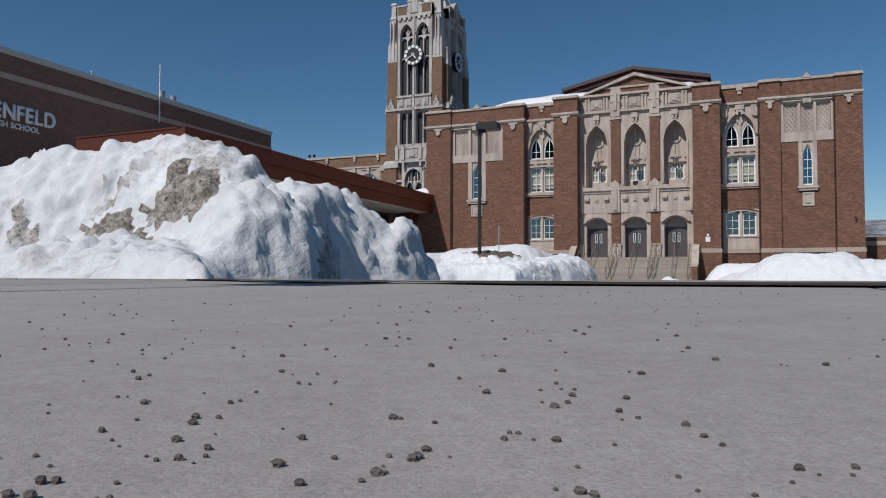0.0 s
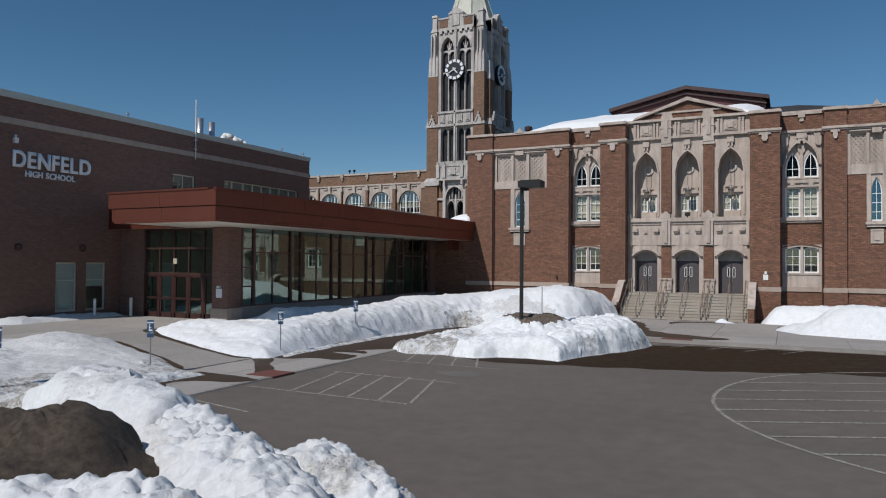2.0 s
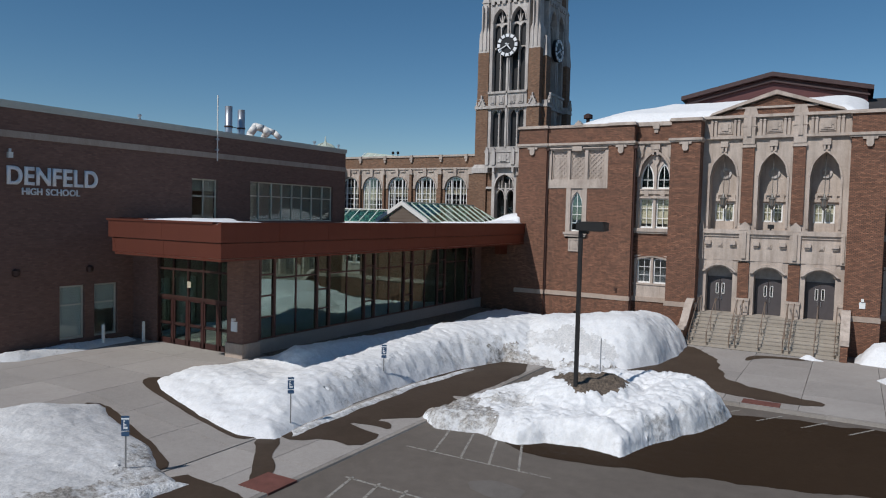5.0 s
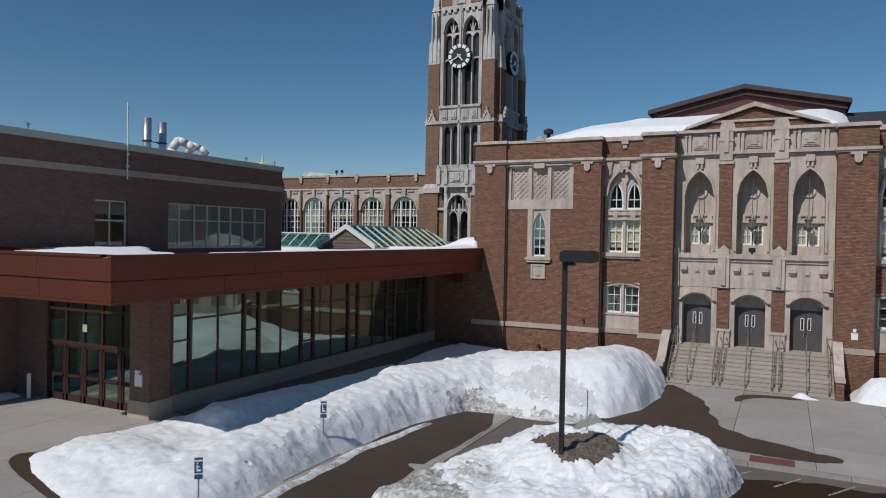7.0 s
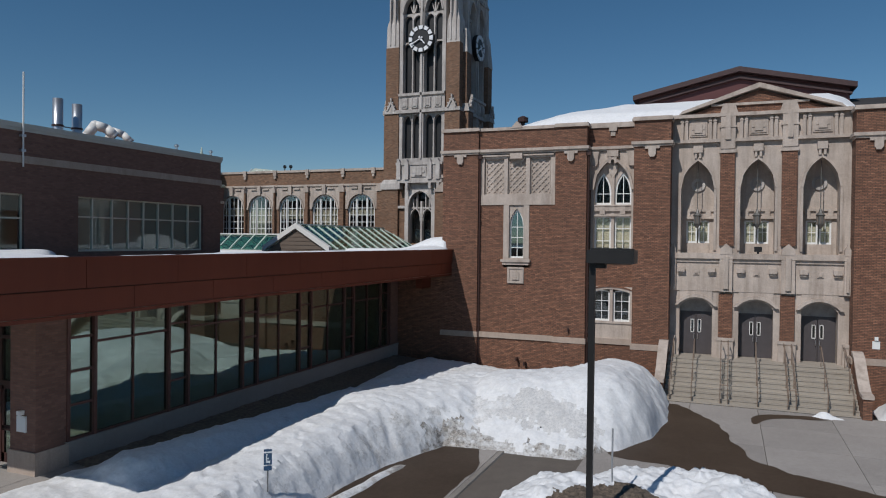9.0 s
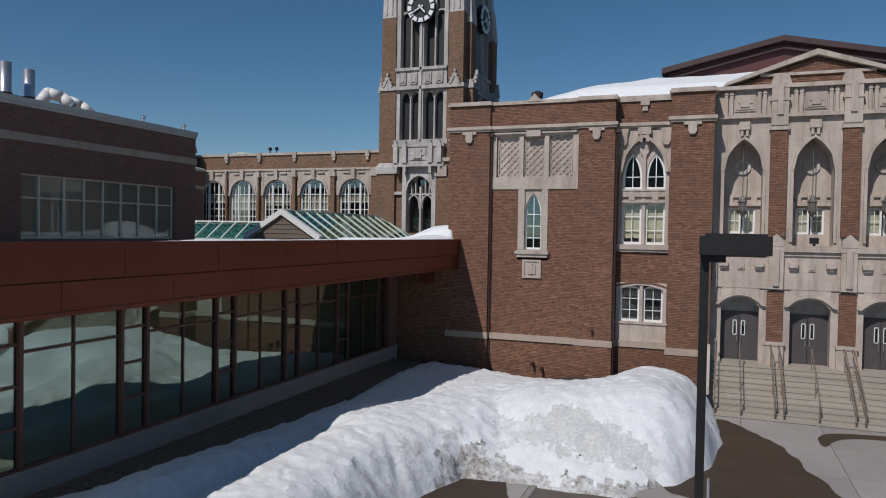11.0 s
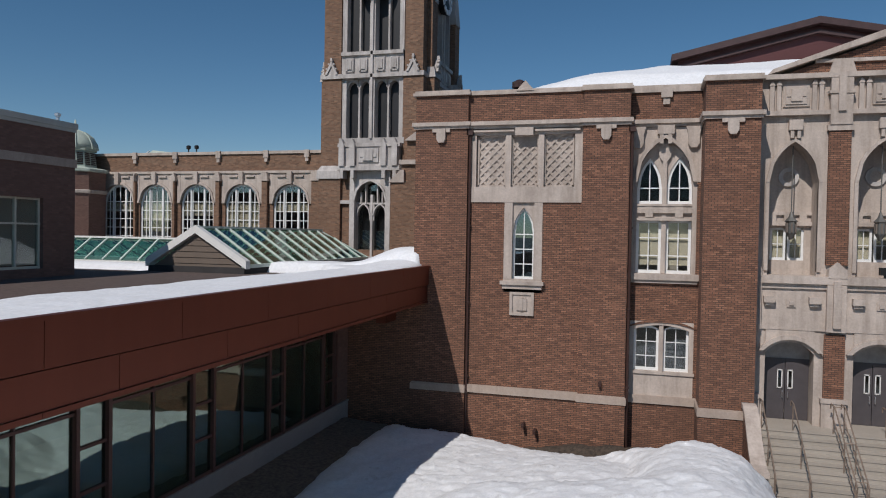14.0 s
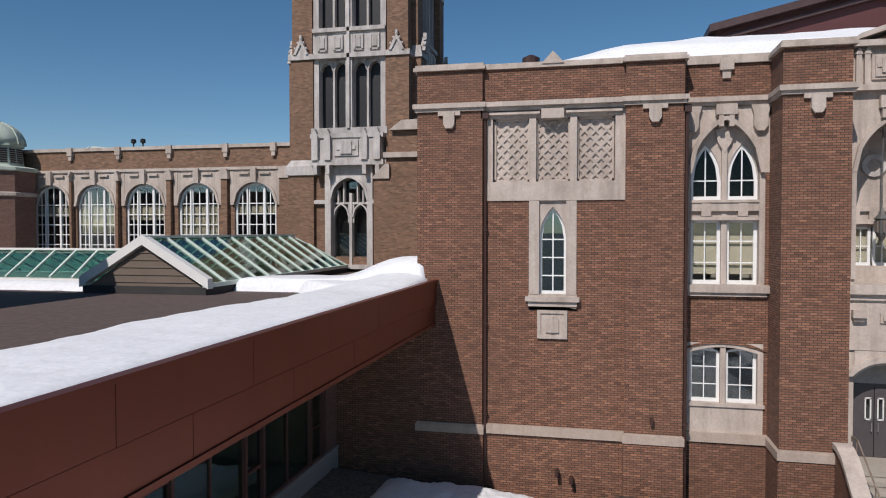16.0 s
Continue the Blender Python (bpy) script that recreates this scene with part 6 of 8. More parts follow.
# ---- roof skylights ----
def skylight(name, x0, x1, y0, y1, z0, z1, n, label):
    """A gabled skylight whose ridge runs along y, with a sided gable and raking bars."""
    s = thing(name, ((x0 + x1) / 2, y0, z0), label, "skylight", "roof skylights")
    xm = (x0 + x1) / 2
    part("curb", M().box(x0, x1, y0, y1, z0 - 0.25, z0), ROOF, s, "dark flashed curb")
    for xa, xb in ((x1 - 0.12, x1 + 0.05), (x0 - 0.05, x0 + 0.12)):
        part("eaves_bar", M().box(xa, xb, y0, y1, z0 - 0.02, z0 + 0.12), GREEN_METAL, s)
    part("shaft_lining", M().box(x0 + 0.1, x1 - 0.1, y0 + 0.3, y1 - 0.1, z0 - 0.02, z0 + 0.01), SIDING, s, "dim lining under the glass")
    gb = part("gable_board", M(flat(y0)).prism([(x0 + 0.2, z0), (x1 - 0.2, z0), (xm, z1 - 0.22)], 0.12, 0.3), SIDING, s, "grey-brown horizontal siding")
    for k in range(6):
        z = z0 + 0.12 + k * 0.24
        w = (x1 - x0 - 0.4) / 2 * (1 - (z - z0) / (z1 - z0 - 0.22)) - 0.05
        if w > 0.1:
            part("siding_board", M(flat(y0)).prism([(xm - w, z), (xm + w, z), (xm + w, z + 0.02), (xm - w, z + 0.02)], 0.09, 0.14), SIDING, gb)
    rk = M(flat(y0))
    for sg in (-1, 1):
        h = (x1 - x0) / 2
        rk.hexa([(xm + sg * p[0], p[1], p[2]) for p in ((h + 0.1, -0.05, z0 - 0.05), (0, -0.05, z1 - 0.2), (0, 0.25, z1 - 0.2), (h + 0.1, 0.25, z0 - 0.05), (h + 0.1, -0.05, z0 + 0.28), (0, -0.05, z1 + 0.12), (0, 0.25, z1 + 0.12), (h + 0.1, 0.25, z0 + 0.28))])
    part("rake_board", rk, WHITE_METAL, s, "broad white rake board")
    part("ridge_cap", M().box(xm - 0.1, xm + 0.1, y0, y1 - 1.4, z1, z1 + 0.09), GREEN_METAL, s)
    hip = 1.5
    for sg in (-1, 1):
        xe = x1 if sg > 0 else x0
        for i in range(n + 1):
            y = y0 + 0.15 + (y1 - y0 - 0.15) * i / n
            yt = min(y, y1 - hip)
            fr = 1.0 if y <= y1 - hip else (y1 - y) / hip
            part("rafter_bar", M().rod((xe, y, z0 + 0.1), (xe + (xm - xe) * fr, y, z0 + 0.1 + (z1 - z0 - 0.05) * fr), 0.06, 4), GREEN_METAL, s)
            if i < n:
                yb = y0 + 0.15 + (y1 - y0 - 0.15) * (i + 1) / n
                f2 = 1.0 if yb <= y1 - hip else (y1 - yb) / hip
                q = M().add([(xe, y, z0 + 0.08), (xe, yb, z0 + 0.08), (xe + (xm - xe) * f2, yb, z0 + 0.08 + (z1 - z0 - 0.05) * f2), (xe + (xm - xe) * fr, y, z0 + 0.08 + (z1 - z0 - 0.05) * fr)], [(0, 1, 2, 3)])
                no_shadow(part("glass_pane", q, GLASS_GREEN, s))
    part("hip_bar", M().rod((x1, y1, z0 + 0.1), (xm, y1 - hip, z1), 0.05, 4).rod((x0, y1, z0 + 0.1), (xm, y1 - hip, z1), 0.05, 4), GREEN_METAL, s)
    return s


skylight("roof_skylight", -34.1, -29.6, 50.0, 62.9, 6.7, 8.25, 12, "gabled green glass skylight with white rake boards on the flat roof")
s2 = thing("roof_skylight", (-41, 55.5, 6.3), "long low green glass skylight with raking bars on the flat roof", "skylight", "roof skylights")
part("curb", M().box(-50, -34.4, 53.6, 57.6, 6.28, 6.62), WHITE_METAL, s2, "pale metal curb")
for k in range(16):
    x = -49.9 + k * 1.03
    for y0, y1 in ((53.6, 55.6), (57.6, 55.6)):
        part("rafter_bar", M().rod((x, y0, 6.67), (x - 0.4, y1, 7.7), 0.06, 4), GREEN_METAL, s2)
        if k < 15:
            no_shadow(part("glass_pane", M().add([(x, y0, 6.65), (x + 1.03, y0, 6.65), (x + 0.63, y1, 7.68), (x - 0.4, y1, 7.68)], [(0, 1, 2, 3)]), GLASS_GREEN, s2))
part("ridge_cap", M().box(-50.3, -34.6, 55.5, 55.7, 7.68, 7.77), WHITE_METAL, s2)
solid("rear_flat_roof", M().box(-58, -34.0, WY1, LY, 5.9, 6.3), GRAVEL_ROOF, "brown gravel flat roof between the wings", "roof", kind="structure")
part("under_skylight_floor", M().box(-34, -23.2, 52.4, 64, 2.0, 2.1), CARPET, link)


# ---- ground ----
ground = solid("ground", M().add([(-2500, -2500, 0), (2500, -2500, 0), (2500, 2500, 0), (-2500, 2500, 0)], [(0, 1, 2, 3)]), ASPHALT, "dry grey-brown asphalt of the car park", "asphalt", kind="structure")
far_snow = Mat("snowy_ground", 0.9)
far_snow.color(far_snow.ramp(far_snow.noise(0.05, 6, 0.7), [(0.4, (0.16, 0.13, 0.10)), (0.55, (0.7, 0.72, 0.74))]))


KERB, WALK = 0.14, 0.045


def rise_at(x):
    """The walks climb gently to the canopy entrance."""
    return WALK + (0.65 - WALK) * min(1.0, max(0.0, (-18.3 - x) / 7.7))


def near_z(y):
    """The pavement where the flight starts rises a little to its kerb."""
    return KERB + 0.05 * min(1.0, max(0.0, y / 3.3))


def wobble(poly, amp, seed, step=0.4):
    """A polygon with a ragged edge."""
    out = []
    for (xa, ya), (xb, yb) in zip(poly, poly[1:] + poly[:1]):
        n = max(1, int(math.hypot(xb - xa, yb - ya) / step))
        for i in range(n):
            x, y = xa + (xb - xa) * i / n, ya + (yb - ya) * i / n
            v = noise.noise_vector(Vector((x * 0.8, y * 0.8, seed))) * amp + noise.noise_vector(Vector((x * 2.7, y * 2.7, seed))) * amp * 0.4
            out.append((x + v.x, y + v.y))
    return out


def sheet(name, poly, z, mat, label, category, amp=0.0, seed=1, kind="structure", rounds=2):
    for _ in range(rounds if amp else 0):          # round the corners
        poly = [q for (xa, ya), (xb, yb) in zip(poly, poly[1:] + poly[:1]) for q in ((xa * 0.75 + xb * 0.25, ya * 0.75 + yb * 0.25), (xa * 0.25 + xb * 0.75, ya * 0.25 + yb * 0.75))]
    p = wobble(poly, amp, seed, 0.22) if amp else poly
    return solid(name, M().add([(x, y, z(y) if callable(z) else z if z is not None else rise_at(x) + 0.014) for x, y in p], [tuple(range(len(p)))]), mat, label, category, kind=kind)


def walkway(name, poly, z, label, joints_x=(), joints_y=(), mat=None, clip=None):
    """Slabs of concrete on a grid of joints: each slab is a piece of its own."""
    w = thing(name, (poly[0][0], poly[0][1], 0), label, "pavement", kind="structure")
    xs, ys = joints_x, joints_y
    for a, b in zip(xs, xs[1:]):
        for c, d in zip(ys, ys[1:]):
            if clip and not clip((a + b) / 2, (c + d) / 2):
                continue
            g = 0.004
            za, zb = (rise_at(a), rise_at(b)) if z is None else (0, 0)
            q = [z(c), z(c), z(d), z(d)] if callable(z) else [z] * 4 if z is not None else [za, zb, zb, za]
            m = M().hexa([(a + g, c + g, 0), (b - g, c + g, 0), (b - g, d - g, 0), (a + g, d - g, 0), (a + g + 0.006, c + g + 0.006, q[0]), (b - g - 0.006, c + g + 0.006, q[1]), (b - g - 0.006, d - g - 0.006, q[2]), (a + g + 0.006, d - g - 0.006, q[3])])
            part("slab", m, mat or CONCRETE, w)
    return w


# pavement along the near edge of the car park, where the flight starts
walkway("near_pavement", [(-20, -6)], near_z, "pale concrete pavement scattered with grit", [-27.03 + 3.05 * k for k in range(20)], [-6.4, -3.35, 0.0, 3.06])
def kerb_run(name, x0, x1, y0, y1, n, along, top=KERB):
    k = thing(name, (x0, y0, 0), "worn concrete kerb at the edge of the asphalt", "kerb", kind="structure")
    for i in range(n):
        if along == "x":
            a, b = x0 + (x1 - x0) * i / n, x0 + (x1 - x0) * (i + 1) / n
            m = M().hexa([(a + 0.006, y0, 0), (b - 0.006, y0, 0), (b - 0.006, y1, 0), (a + 0.006, y1, 0), (a + 0.006, y0 + 0.015, top + 0.004), (b - 0.006, y0 + 0.015, top + 0.004), (b - 0.006, y1 - 0.03, top + 0.004), (a + 0.006, y1 - 0.03, top + 0.004)])
        else:
            a, b = y0 + (y1 - y0) * i / n, y0 + (y1 - y0) * (i + 1) / n
            m = M().hexa([(x0, a + 0.006, 0), (x1, a + 0.006, 0), (x1, b - 0.006, 0), (x0, b - 0.006, 0), (x0 + 0.015, a + 0.006, top + 0.004), (x1 - 0.03, a + 0.006, top + 0.004), (x1 - 0.03, b - 0.006, top + 0.004), (x0 + 0.015, b - 0.006, top + 0.004)])
        part("kerb_stone", m, CONCRETE_DAMP, k)
    return k


kerb_run("near_kerb", -26, 30, 3.07, 3.38, 18, "x", KERB + 0.05)
kerb_run("walk_kerb", -15.35, -15.13, 12.0, 38.6, 10, "y", WALK + 0.004)
kerb_run("plaza_kerb", -9.0, 40, 35.95, 36.2, 16, "x")
# the plaza before the steps and the walks to the entrance
walkway("entrance_plaza", [(-12, 36)], KERB - 0.02, "pale concrete plaza before the steps", [-12.4, -9.45, -6.65, -3.85, -0.9, 2.1, 5.1, 8.1, 11.1, 14.1], [36.2, 39.3, 42.4, 45.5, 48.55])
walkway("front_walk", [(-18, 19)], WALK, "damp concrete walk along the snow bank", [-18.6, -16.9, -15.35], [12.0 + 3.05 * k for k in range(10)])
walkway("entrance_walk", [(-34, 20)], None, "broad concrete walk climbing to the canopy entrance", [-35.0, -32.0, -29.0, -26.0, -23.4, -20.9, -18.6], [8.9 + 3.05 * k for k in range(8)])
# melt water on the asphalt and the slabs
sheet("wet_patch", [(-4.6, 3.42), (14, 3.42), (10, 4.9), (6, 5.6), (3, 6.7), (1.4, 7.5), (0.2, 8.05), (-1.0, 8.5), (-1.9, 9.2), (-3.1, 9.75), (-4.6, 10.9), (-6.2, 11.4), (-6.5, 9.5), (-5.5, 7)], 0.006, WET, "dark melt water on asphalt", "wet asphalt", 0.2, 3)
sheet("wet_patch", [(-12.5, 27.5), (-11.2, 26.1), (-9.4, 26.1), (-7.4, 26.5), (-3.2, 27.4), (-0.7, 28.4), (4, 29.6), (14, 30.6), (30, 31.5), (30, 35.9), (-6.5, 35.9), (-9, 31), (-12.0, 29)], 0.006, WET, "dark melt water on asphalt", "wet asphalt", 0.25, 5)
for pts, seed in (([(-1.9, 9.5), (-1.2, 9.3), (-0.5, 9.38), (-0.3, 9.46), (-1.1, 9.44)], 9), ([(-0.15, 9.56), (0.3, 9.62), (0.75, 9.95), (0.35, 9.8)], 10), ([(0.9, 10.2), (1.25, 10.3), (1.35, 10.42), (1.05, 10.34)], 13)):
    sheet("wet_patch", pts, 0.006, WET, "thin dark streak of melt water on asphalt", "wet asphalt", 0.09, seed)
zc, zw = KERB - 0.01, WALK + 0.012
sheet("wet_slab", [(-18.4, 22.7), (-17.5, 22.6), (-16.9, 23.5), (-15.45, 23.2), (-15.45, 24.7), (-16.4, 24.9), (-17.4, 25.25), (-16.3, 25.5), (-15.6, 25.3), (-16.0, 26.0), (-16.8, 26.05), (-16.0, 26.75), (-15.45, 27.2), (-15.45, 30.0), (-16.3, 30.5), (-15.45, 30.8), (-15.45, 38.5), (-18.5, 38.5)], zw, CONCRETE_WET, "melt water on the walk", "wet concrete", 0.12, 11, rounds=1)
sheet("wet_slab", [(-18.5, 22.7), (-17.8, 22.5), (-17.2, 21.4), (-16.2, 20.6), (-15.6, 19.5), (-16.0, 19.3), (-16.9, 20.4), (-18.0, 21.5), (-18.5, 21.9)], zw, CONCRETE_WET, "trail of melt water on the walk", "wet concrete", 0.1, 12, rounds=1)
sheet("wet_slab", [(-10.3, 48.3), (-9.0, 46.8), (-8.0, 44.5), (-7.6, 41.5), (-6.6, 39.6), (-4.2, 38.6), (-3.0, 38.0), (-3.0, 37.2), (-5.5, 37.1), (-6.8, 37.4), (-9.2, 38.5), (-12.3, 39.0), (-12.3, 47)], zc, CONCRETE_WET, "melt water on the plaza", "wet concrete", 0.3, 14, rounds=1)
sheet("wet_slab", [(-6.9, 47.2), (-5.9, 47.9), (-3.9, 48.1), (-4.0, 47.5), (-5.6, 47.3), (-6.5, 46.6), (-6.75, 45.6), (-6.95, 45.6)], zc, CONCRETE_WET, "thin trickle of melt water on the plaza", "wet concrete", 0.1, 15)
# two strips of melt water whose dark colour also holds the snow overhang's shadow line
sheet("wet_slab", [(-26.3, 24.0), (-26.0, 23.3), (-25.0, 22.9), (-21.5, 22.02), (-19.2, 21.62), (-18.7, 21.85), (-18.7, 22.8), (-25.2, 24.4)], None, CONCRETE_WET, "melt water along the snow bank", "wet concrete", 0.06, 16, rounds=1)
sheet("wet_slab", [(-25.2, 20.3), (-24.5, 20.88), (-22.9, 20.36), (-19.9, 19.46), (-18.7, 18.98), (-18.7, 18.4), (-20, 18.9), (-24, 20)], None, CONCRETE_WET, "melt water along the snow bank", "wet concrete", 0.06, 17, rounds=1)
sheet("wet_slab", [(-18.5, 18.9), (-16.1, 18.75), (-14.95, 18.45), (-15.7, 17.7), (-16.7, 17.5), (-17.35, 16.8), (-16.6, 16.2), (-15.9, 15.2), (-16.7, 14.6), (-17.6, 14.4), (-17.2, 13.2), (-16.6, 12.2), (-17.6, 12.0), (-18.5, 13)], zw, CONCRETE_WET, "melt water along the snow bank", "wet concrete", 0.12, 22, rounds=1)
sheet("wet_slab", [(-2.86, 3.0), (-2.51, 2.93), (-2.14, 2.76), (-1.9, 2.67), (-1.71, 2.59), (-1.6, 2.61), (-1.5, 2.64), (-1.4, 2.72), (-1.27, 2.71), (-1.1, 2.64), (-1.0, 2.59), (-0.9, 2.54), (-0.64, 2.48), (0.3, 2.55), (1.2, 2.5), (3, 2.45), (12, 2.4), (12, 3.0), (3, 3.05), (1.2, 3.1), (0.39, 3.06), (0.18, 3.01), (-0.09, 2.98), (-0.28, 2.97), (-0.52, 2.95), (-0.62, 3.09), (-0.73, 3.05), (-0.88, 2.99), (-1.06, 2.93), (-1.2, 2.86), (-1.32, 2.85), (-1.47, 2.9), (-1.48, 3.08), (-1.57, 2.97), (-1.79, 2.89), (-2.05, 2.96), (-2.3, 3.0), (-2.57, 3.11), (-2.76, 3.33), (-2.85, 3.5), (-2.82, 3.29)], lambda y: near_z(y) + 0.008, CONCRETE_WET, "melt water along the kerb", "wet concrete", 0.05, 18)
# tactile pads
for poly in ([(-16.2, 19.1), (-15.12, 19.1), (-15.12, 20.2), (-16.2, 20.2)], [(-5.9, 36.25), (-4.5, 36.25), (-4.5, 36.95), (-5.9, 36.95)]):
    pad = thing("tactile_pad", (*poly[0], 0.1), "red-brown tactile paving at the kerb ramp", "paving", "tactile pads", kind="structure")
    (xa, ya), (xb, _), (_, yb), _ = poly
    zt = WALK + 0.02 if xa < -10 else KERB + 0.006
    part("plate", M().box(xa, xb, ya, yb, 0.0, zt), RED_PAD, pad)

# painted lines
marks = thing("parking_markings", (0, 10, 0), "worn parking lines on the asphalt", "road marking", kind="structure")


def line(x0, y0, x1, y1, mat, w=0.1, z=0.011):
    d = Vector((x1 - x0, y1 - y0)).normalized() * w / 2
    n = Vector((-d.y, d.x))
    part("line", M().add([(x0 + n.x, y0 + n.y, z), (x1 + n.x, y1 + n.y, z), (x1 - n.x, y1 - n.y, z), (x0 - n.x, y0 - n.y, z)], [(0, 1, 2, 3)]), mat, marks)


for k in range(-1, 6):
    line(-2.2 + 1.72 * k, 3.9, -0.35 + 1.72 * k, 6.4, PAINT_YELLOW, 0.09)
line(-4.2, 6.45, 9, 6.45, PAINT_YELLOW, 0.09)
# hatched round bay
CCX, CCY, CR = 5.6, 22.8, 7.9
for k in range(40):
    a0, a1 = math.radians(95 + k * 4.4), math.radians(95 + (k + 1) * 4.4)
    line(CCX + CR * math.cos(a0), CCY + CR * math.sin(a0), CCX + CR * math.cos(a1), CCY + CR * math.sin(a1), PAINT_LINE, 0.1)
for k in range(9):
    off = -5.6 + k * 1.4
    d = Vector((math.cos(math.radians(25)), math.sin(math.radians(25))))
    n = Vector((-d.y, d.x))
    h = math.sqrt(max(0, CR * CR - off * off))
    p = Vector((CCX, CCY)) + n * off - d * h
    q = Vector((CCX, CCY)) + n * off + d * min(h, 3.0)
    line(p.x, p.y, q.x, q.y, PAINT_LINE, 0.1, 0.012)
line(CCX + 2.2, 27.9, CCX + 4.5, 15.6, PAINT_YELLOW, 0.1, 0.013)
# hatched bays by the walk
for k in range(5):
    line(-14.1 + 0.9 * k, 21.4, -13.3 + 0.98 * k, 17.75, PAINT_LINE, 0.09)
line(-14.3, 21.25, -9.6, 21.1, PAINT_LINE, 0.09)
line(-14.9, 17.7, -9.4, 17.6, PAINT_LINE, 0.09)
for k in range(4):
    line(-14.0 + 0.9 * k, 26.7, -13.3 + 0.97 * k, 24.4, PAINT_LINE, 0.08)
line(-14.3, 24.42, -9.4, 24.4, PAINT_LINE, 0.08)
line(-14.7, 15.4, -12.4, 14.9, PAINT_LINE, 0.09)
line(-14.7, 15.4, -13.6, 12.2, PAINT_LINE, 0.09)
for k in range(5):
    line(-5.8 + 1.5 * k, 35.5, -6.6 + 1.5 * k, 34.2, PAINT_LINE, 0.08)
    line(7 + 1.6 * k, 34.8, 6 + 1.6 * k, 31.6, PAINT_LINE, 0.08)
sheet("salt_stain", [(-11.3, 22.9), (-10.3, 23.4), (-9.4, 23.1), (-9.5, 22.4), (-10.6, 22.2)], 0.008, asphalt_material("salted_asphalt", (0.118, 0.104, 0.092), (0.195, 0.178, 0.162), 0.8, 0.9), "pale salt stain on asphalt", "stain", 0.3, 21)


# ---- snow ----
def snow_bank(name, outline, blobs, base, res, label, mat, edge=0.5, amp=0.12, chunk=0.0, seed=0, z0=0.0, ragged=0.18, group="snow banks", rise=False, crusts=()):
    """Ploughed snow: a height field over a ragged outline, steep at its edge, with clods and melt hollows."""
    poly = wobble(outline, ragged, seed, 0.35)
    px, py = np.array([p[0] for p in poly]), np.array([p[1] for p in poly])
    xs, ys = np.arange(px.min() - res, px.max() + 2 * res, res), np.arange(py.min() - res, py.max() + 2 * res, res)
    gx, gy = np.meshgrid(xs, ys)
    inside = np.zeros(gx.shape, bool)
    dist = np.full(gx.shape, 1e9)
    for i in range(len(px)):
        xa, ya, xb, yb = px[i - 1], py[i - 1], px[i], py[i]
        cross = ((ya > gy) != (yb > gy)) & (gx < (xb - xa) * (gy - ya) / (yb - ya + 1e-12) + xa)
        inside ^= cross
        t = np.clip(((gx - xa) * (xb - xa) + (gy - ya) * (yb - ya)) / ((xb - xa) ** 2 + (yb - ya) ** 2 + 1e-12), 0, 1)
        dist = np.minimum(dist, np.hypot(gx - xa - t * (xb - xa), gy - ya - t * (yb - ya)))
    h = np.full(gx.shape, base, float)
    for b in blobs:
        if len(b) == 5:                      # a rounded heap
            bx, by, rx, ry, bh = b
            r = np.hypot((gx - bx) / rx, (gy - by) / ry)
        else:                                # a ridge from point to point
            xa, ya, xb, yb, w, bh = b
            t = np.clip(((gx - xa) * (xb - xa) + (gy - ya) * (yb - ya)) / ((xb - xa) ** 2 + (yb - ya) ** 2), 0, 1)
            r = np.hypot(gx - xa - t * (xb - xa), gy - ya - t * (yb - ya)) / w
            if isinstance(bh, tuple):
                bh = bh[0] + (bh[1] - bh[0]) * t
        h = np.maximum(h, base + (bh - base) * np.exp(-r ** 3))
    slope = 1 - np.exp(-np.maximum(dist, 0) / edge)
    z = h * np.where(inside, slope, 0)
    k = np.zeros(gx.shape, int) - 1
    dzx, dzy = np.gradient(z, res, axis=1), np.gradient(z, res, axis=0)
    level = 1 / np.sqrt(1 + 2 * (dzx ** 2 + dzy ** 2))
    verts, faces = [], []
    for j in range(gx.shape[0]):
        for i in range(gx.shape[1]):
            if inside[j, i] or dist[j, i] < res * 1.5:
                x, y = float(gx[j, i]), float(gy[j, i])
                zz = float(z[j, i])
                if inside[j, i]:
                    v = Vector((x, y, seed * 3.1))
                    fade = min(1.0, zz / 0.5) * float(level[j, i])
                    zz += fade * amp * (noise.fractal(v * 0.55, 0.8, 2.1, 5) + 0.35 * noise.fractal(v * 2.6, 0.7, 2.2, 4))
                    if chunk:
                        c = noise.voronoi(v * 1.9 + noise.noise_vector(v * 1.2) * 0.5)[0]
                        zz += fade * chunk * (0.45 - (c[1] - c[0] < 0.12) * 0.35 - c[0] * 0.6)
                        n2 = noise.noise_vector(v * 2.3)
                        x, y = x + fade * n2.x * res * 1.6, y + fade * n2.y * res * 1.6
                    zz = max(zz, 0.01)
                else:
                    zz = -0.03
                k[j, i] = len(verts)
                verts.append((x, y, (rise_at(x) - 0.04 if rise else z0) + zz))
    for j in range(gx.shape[0] - 1):
        for i in range(gx.shape[1] - 1):
            q = (k[j, i], k[j, i + 1], k[j + 1, i + 1], k[j + 1, i])
            if min(q) >= 0 and (inside[j, i] or inside[j, i + 1] or inside[j + 1, i + 1] or inside[j + 1, i]):
                faces.append(tuple(int(a) for a in q))
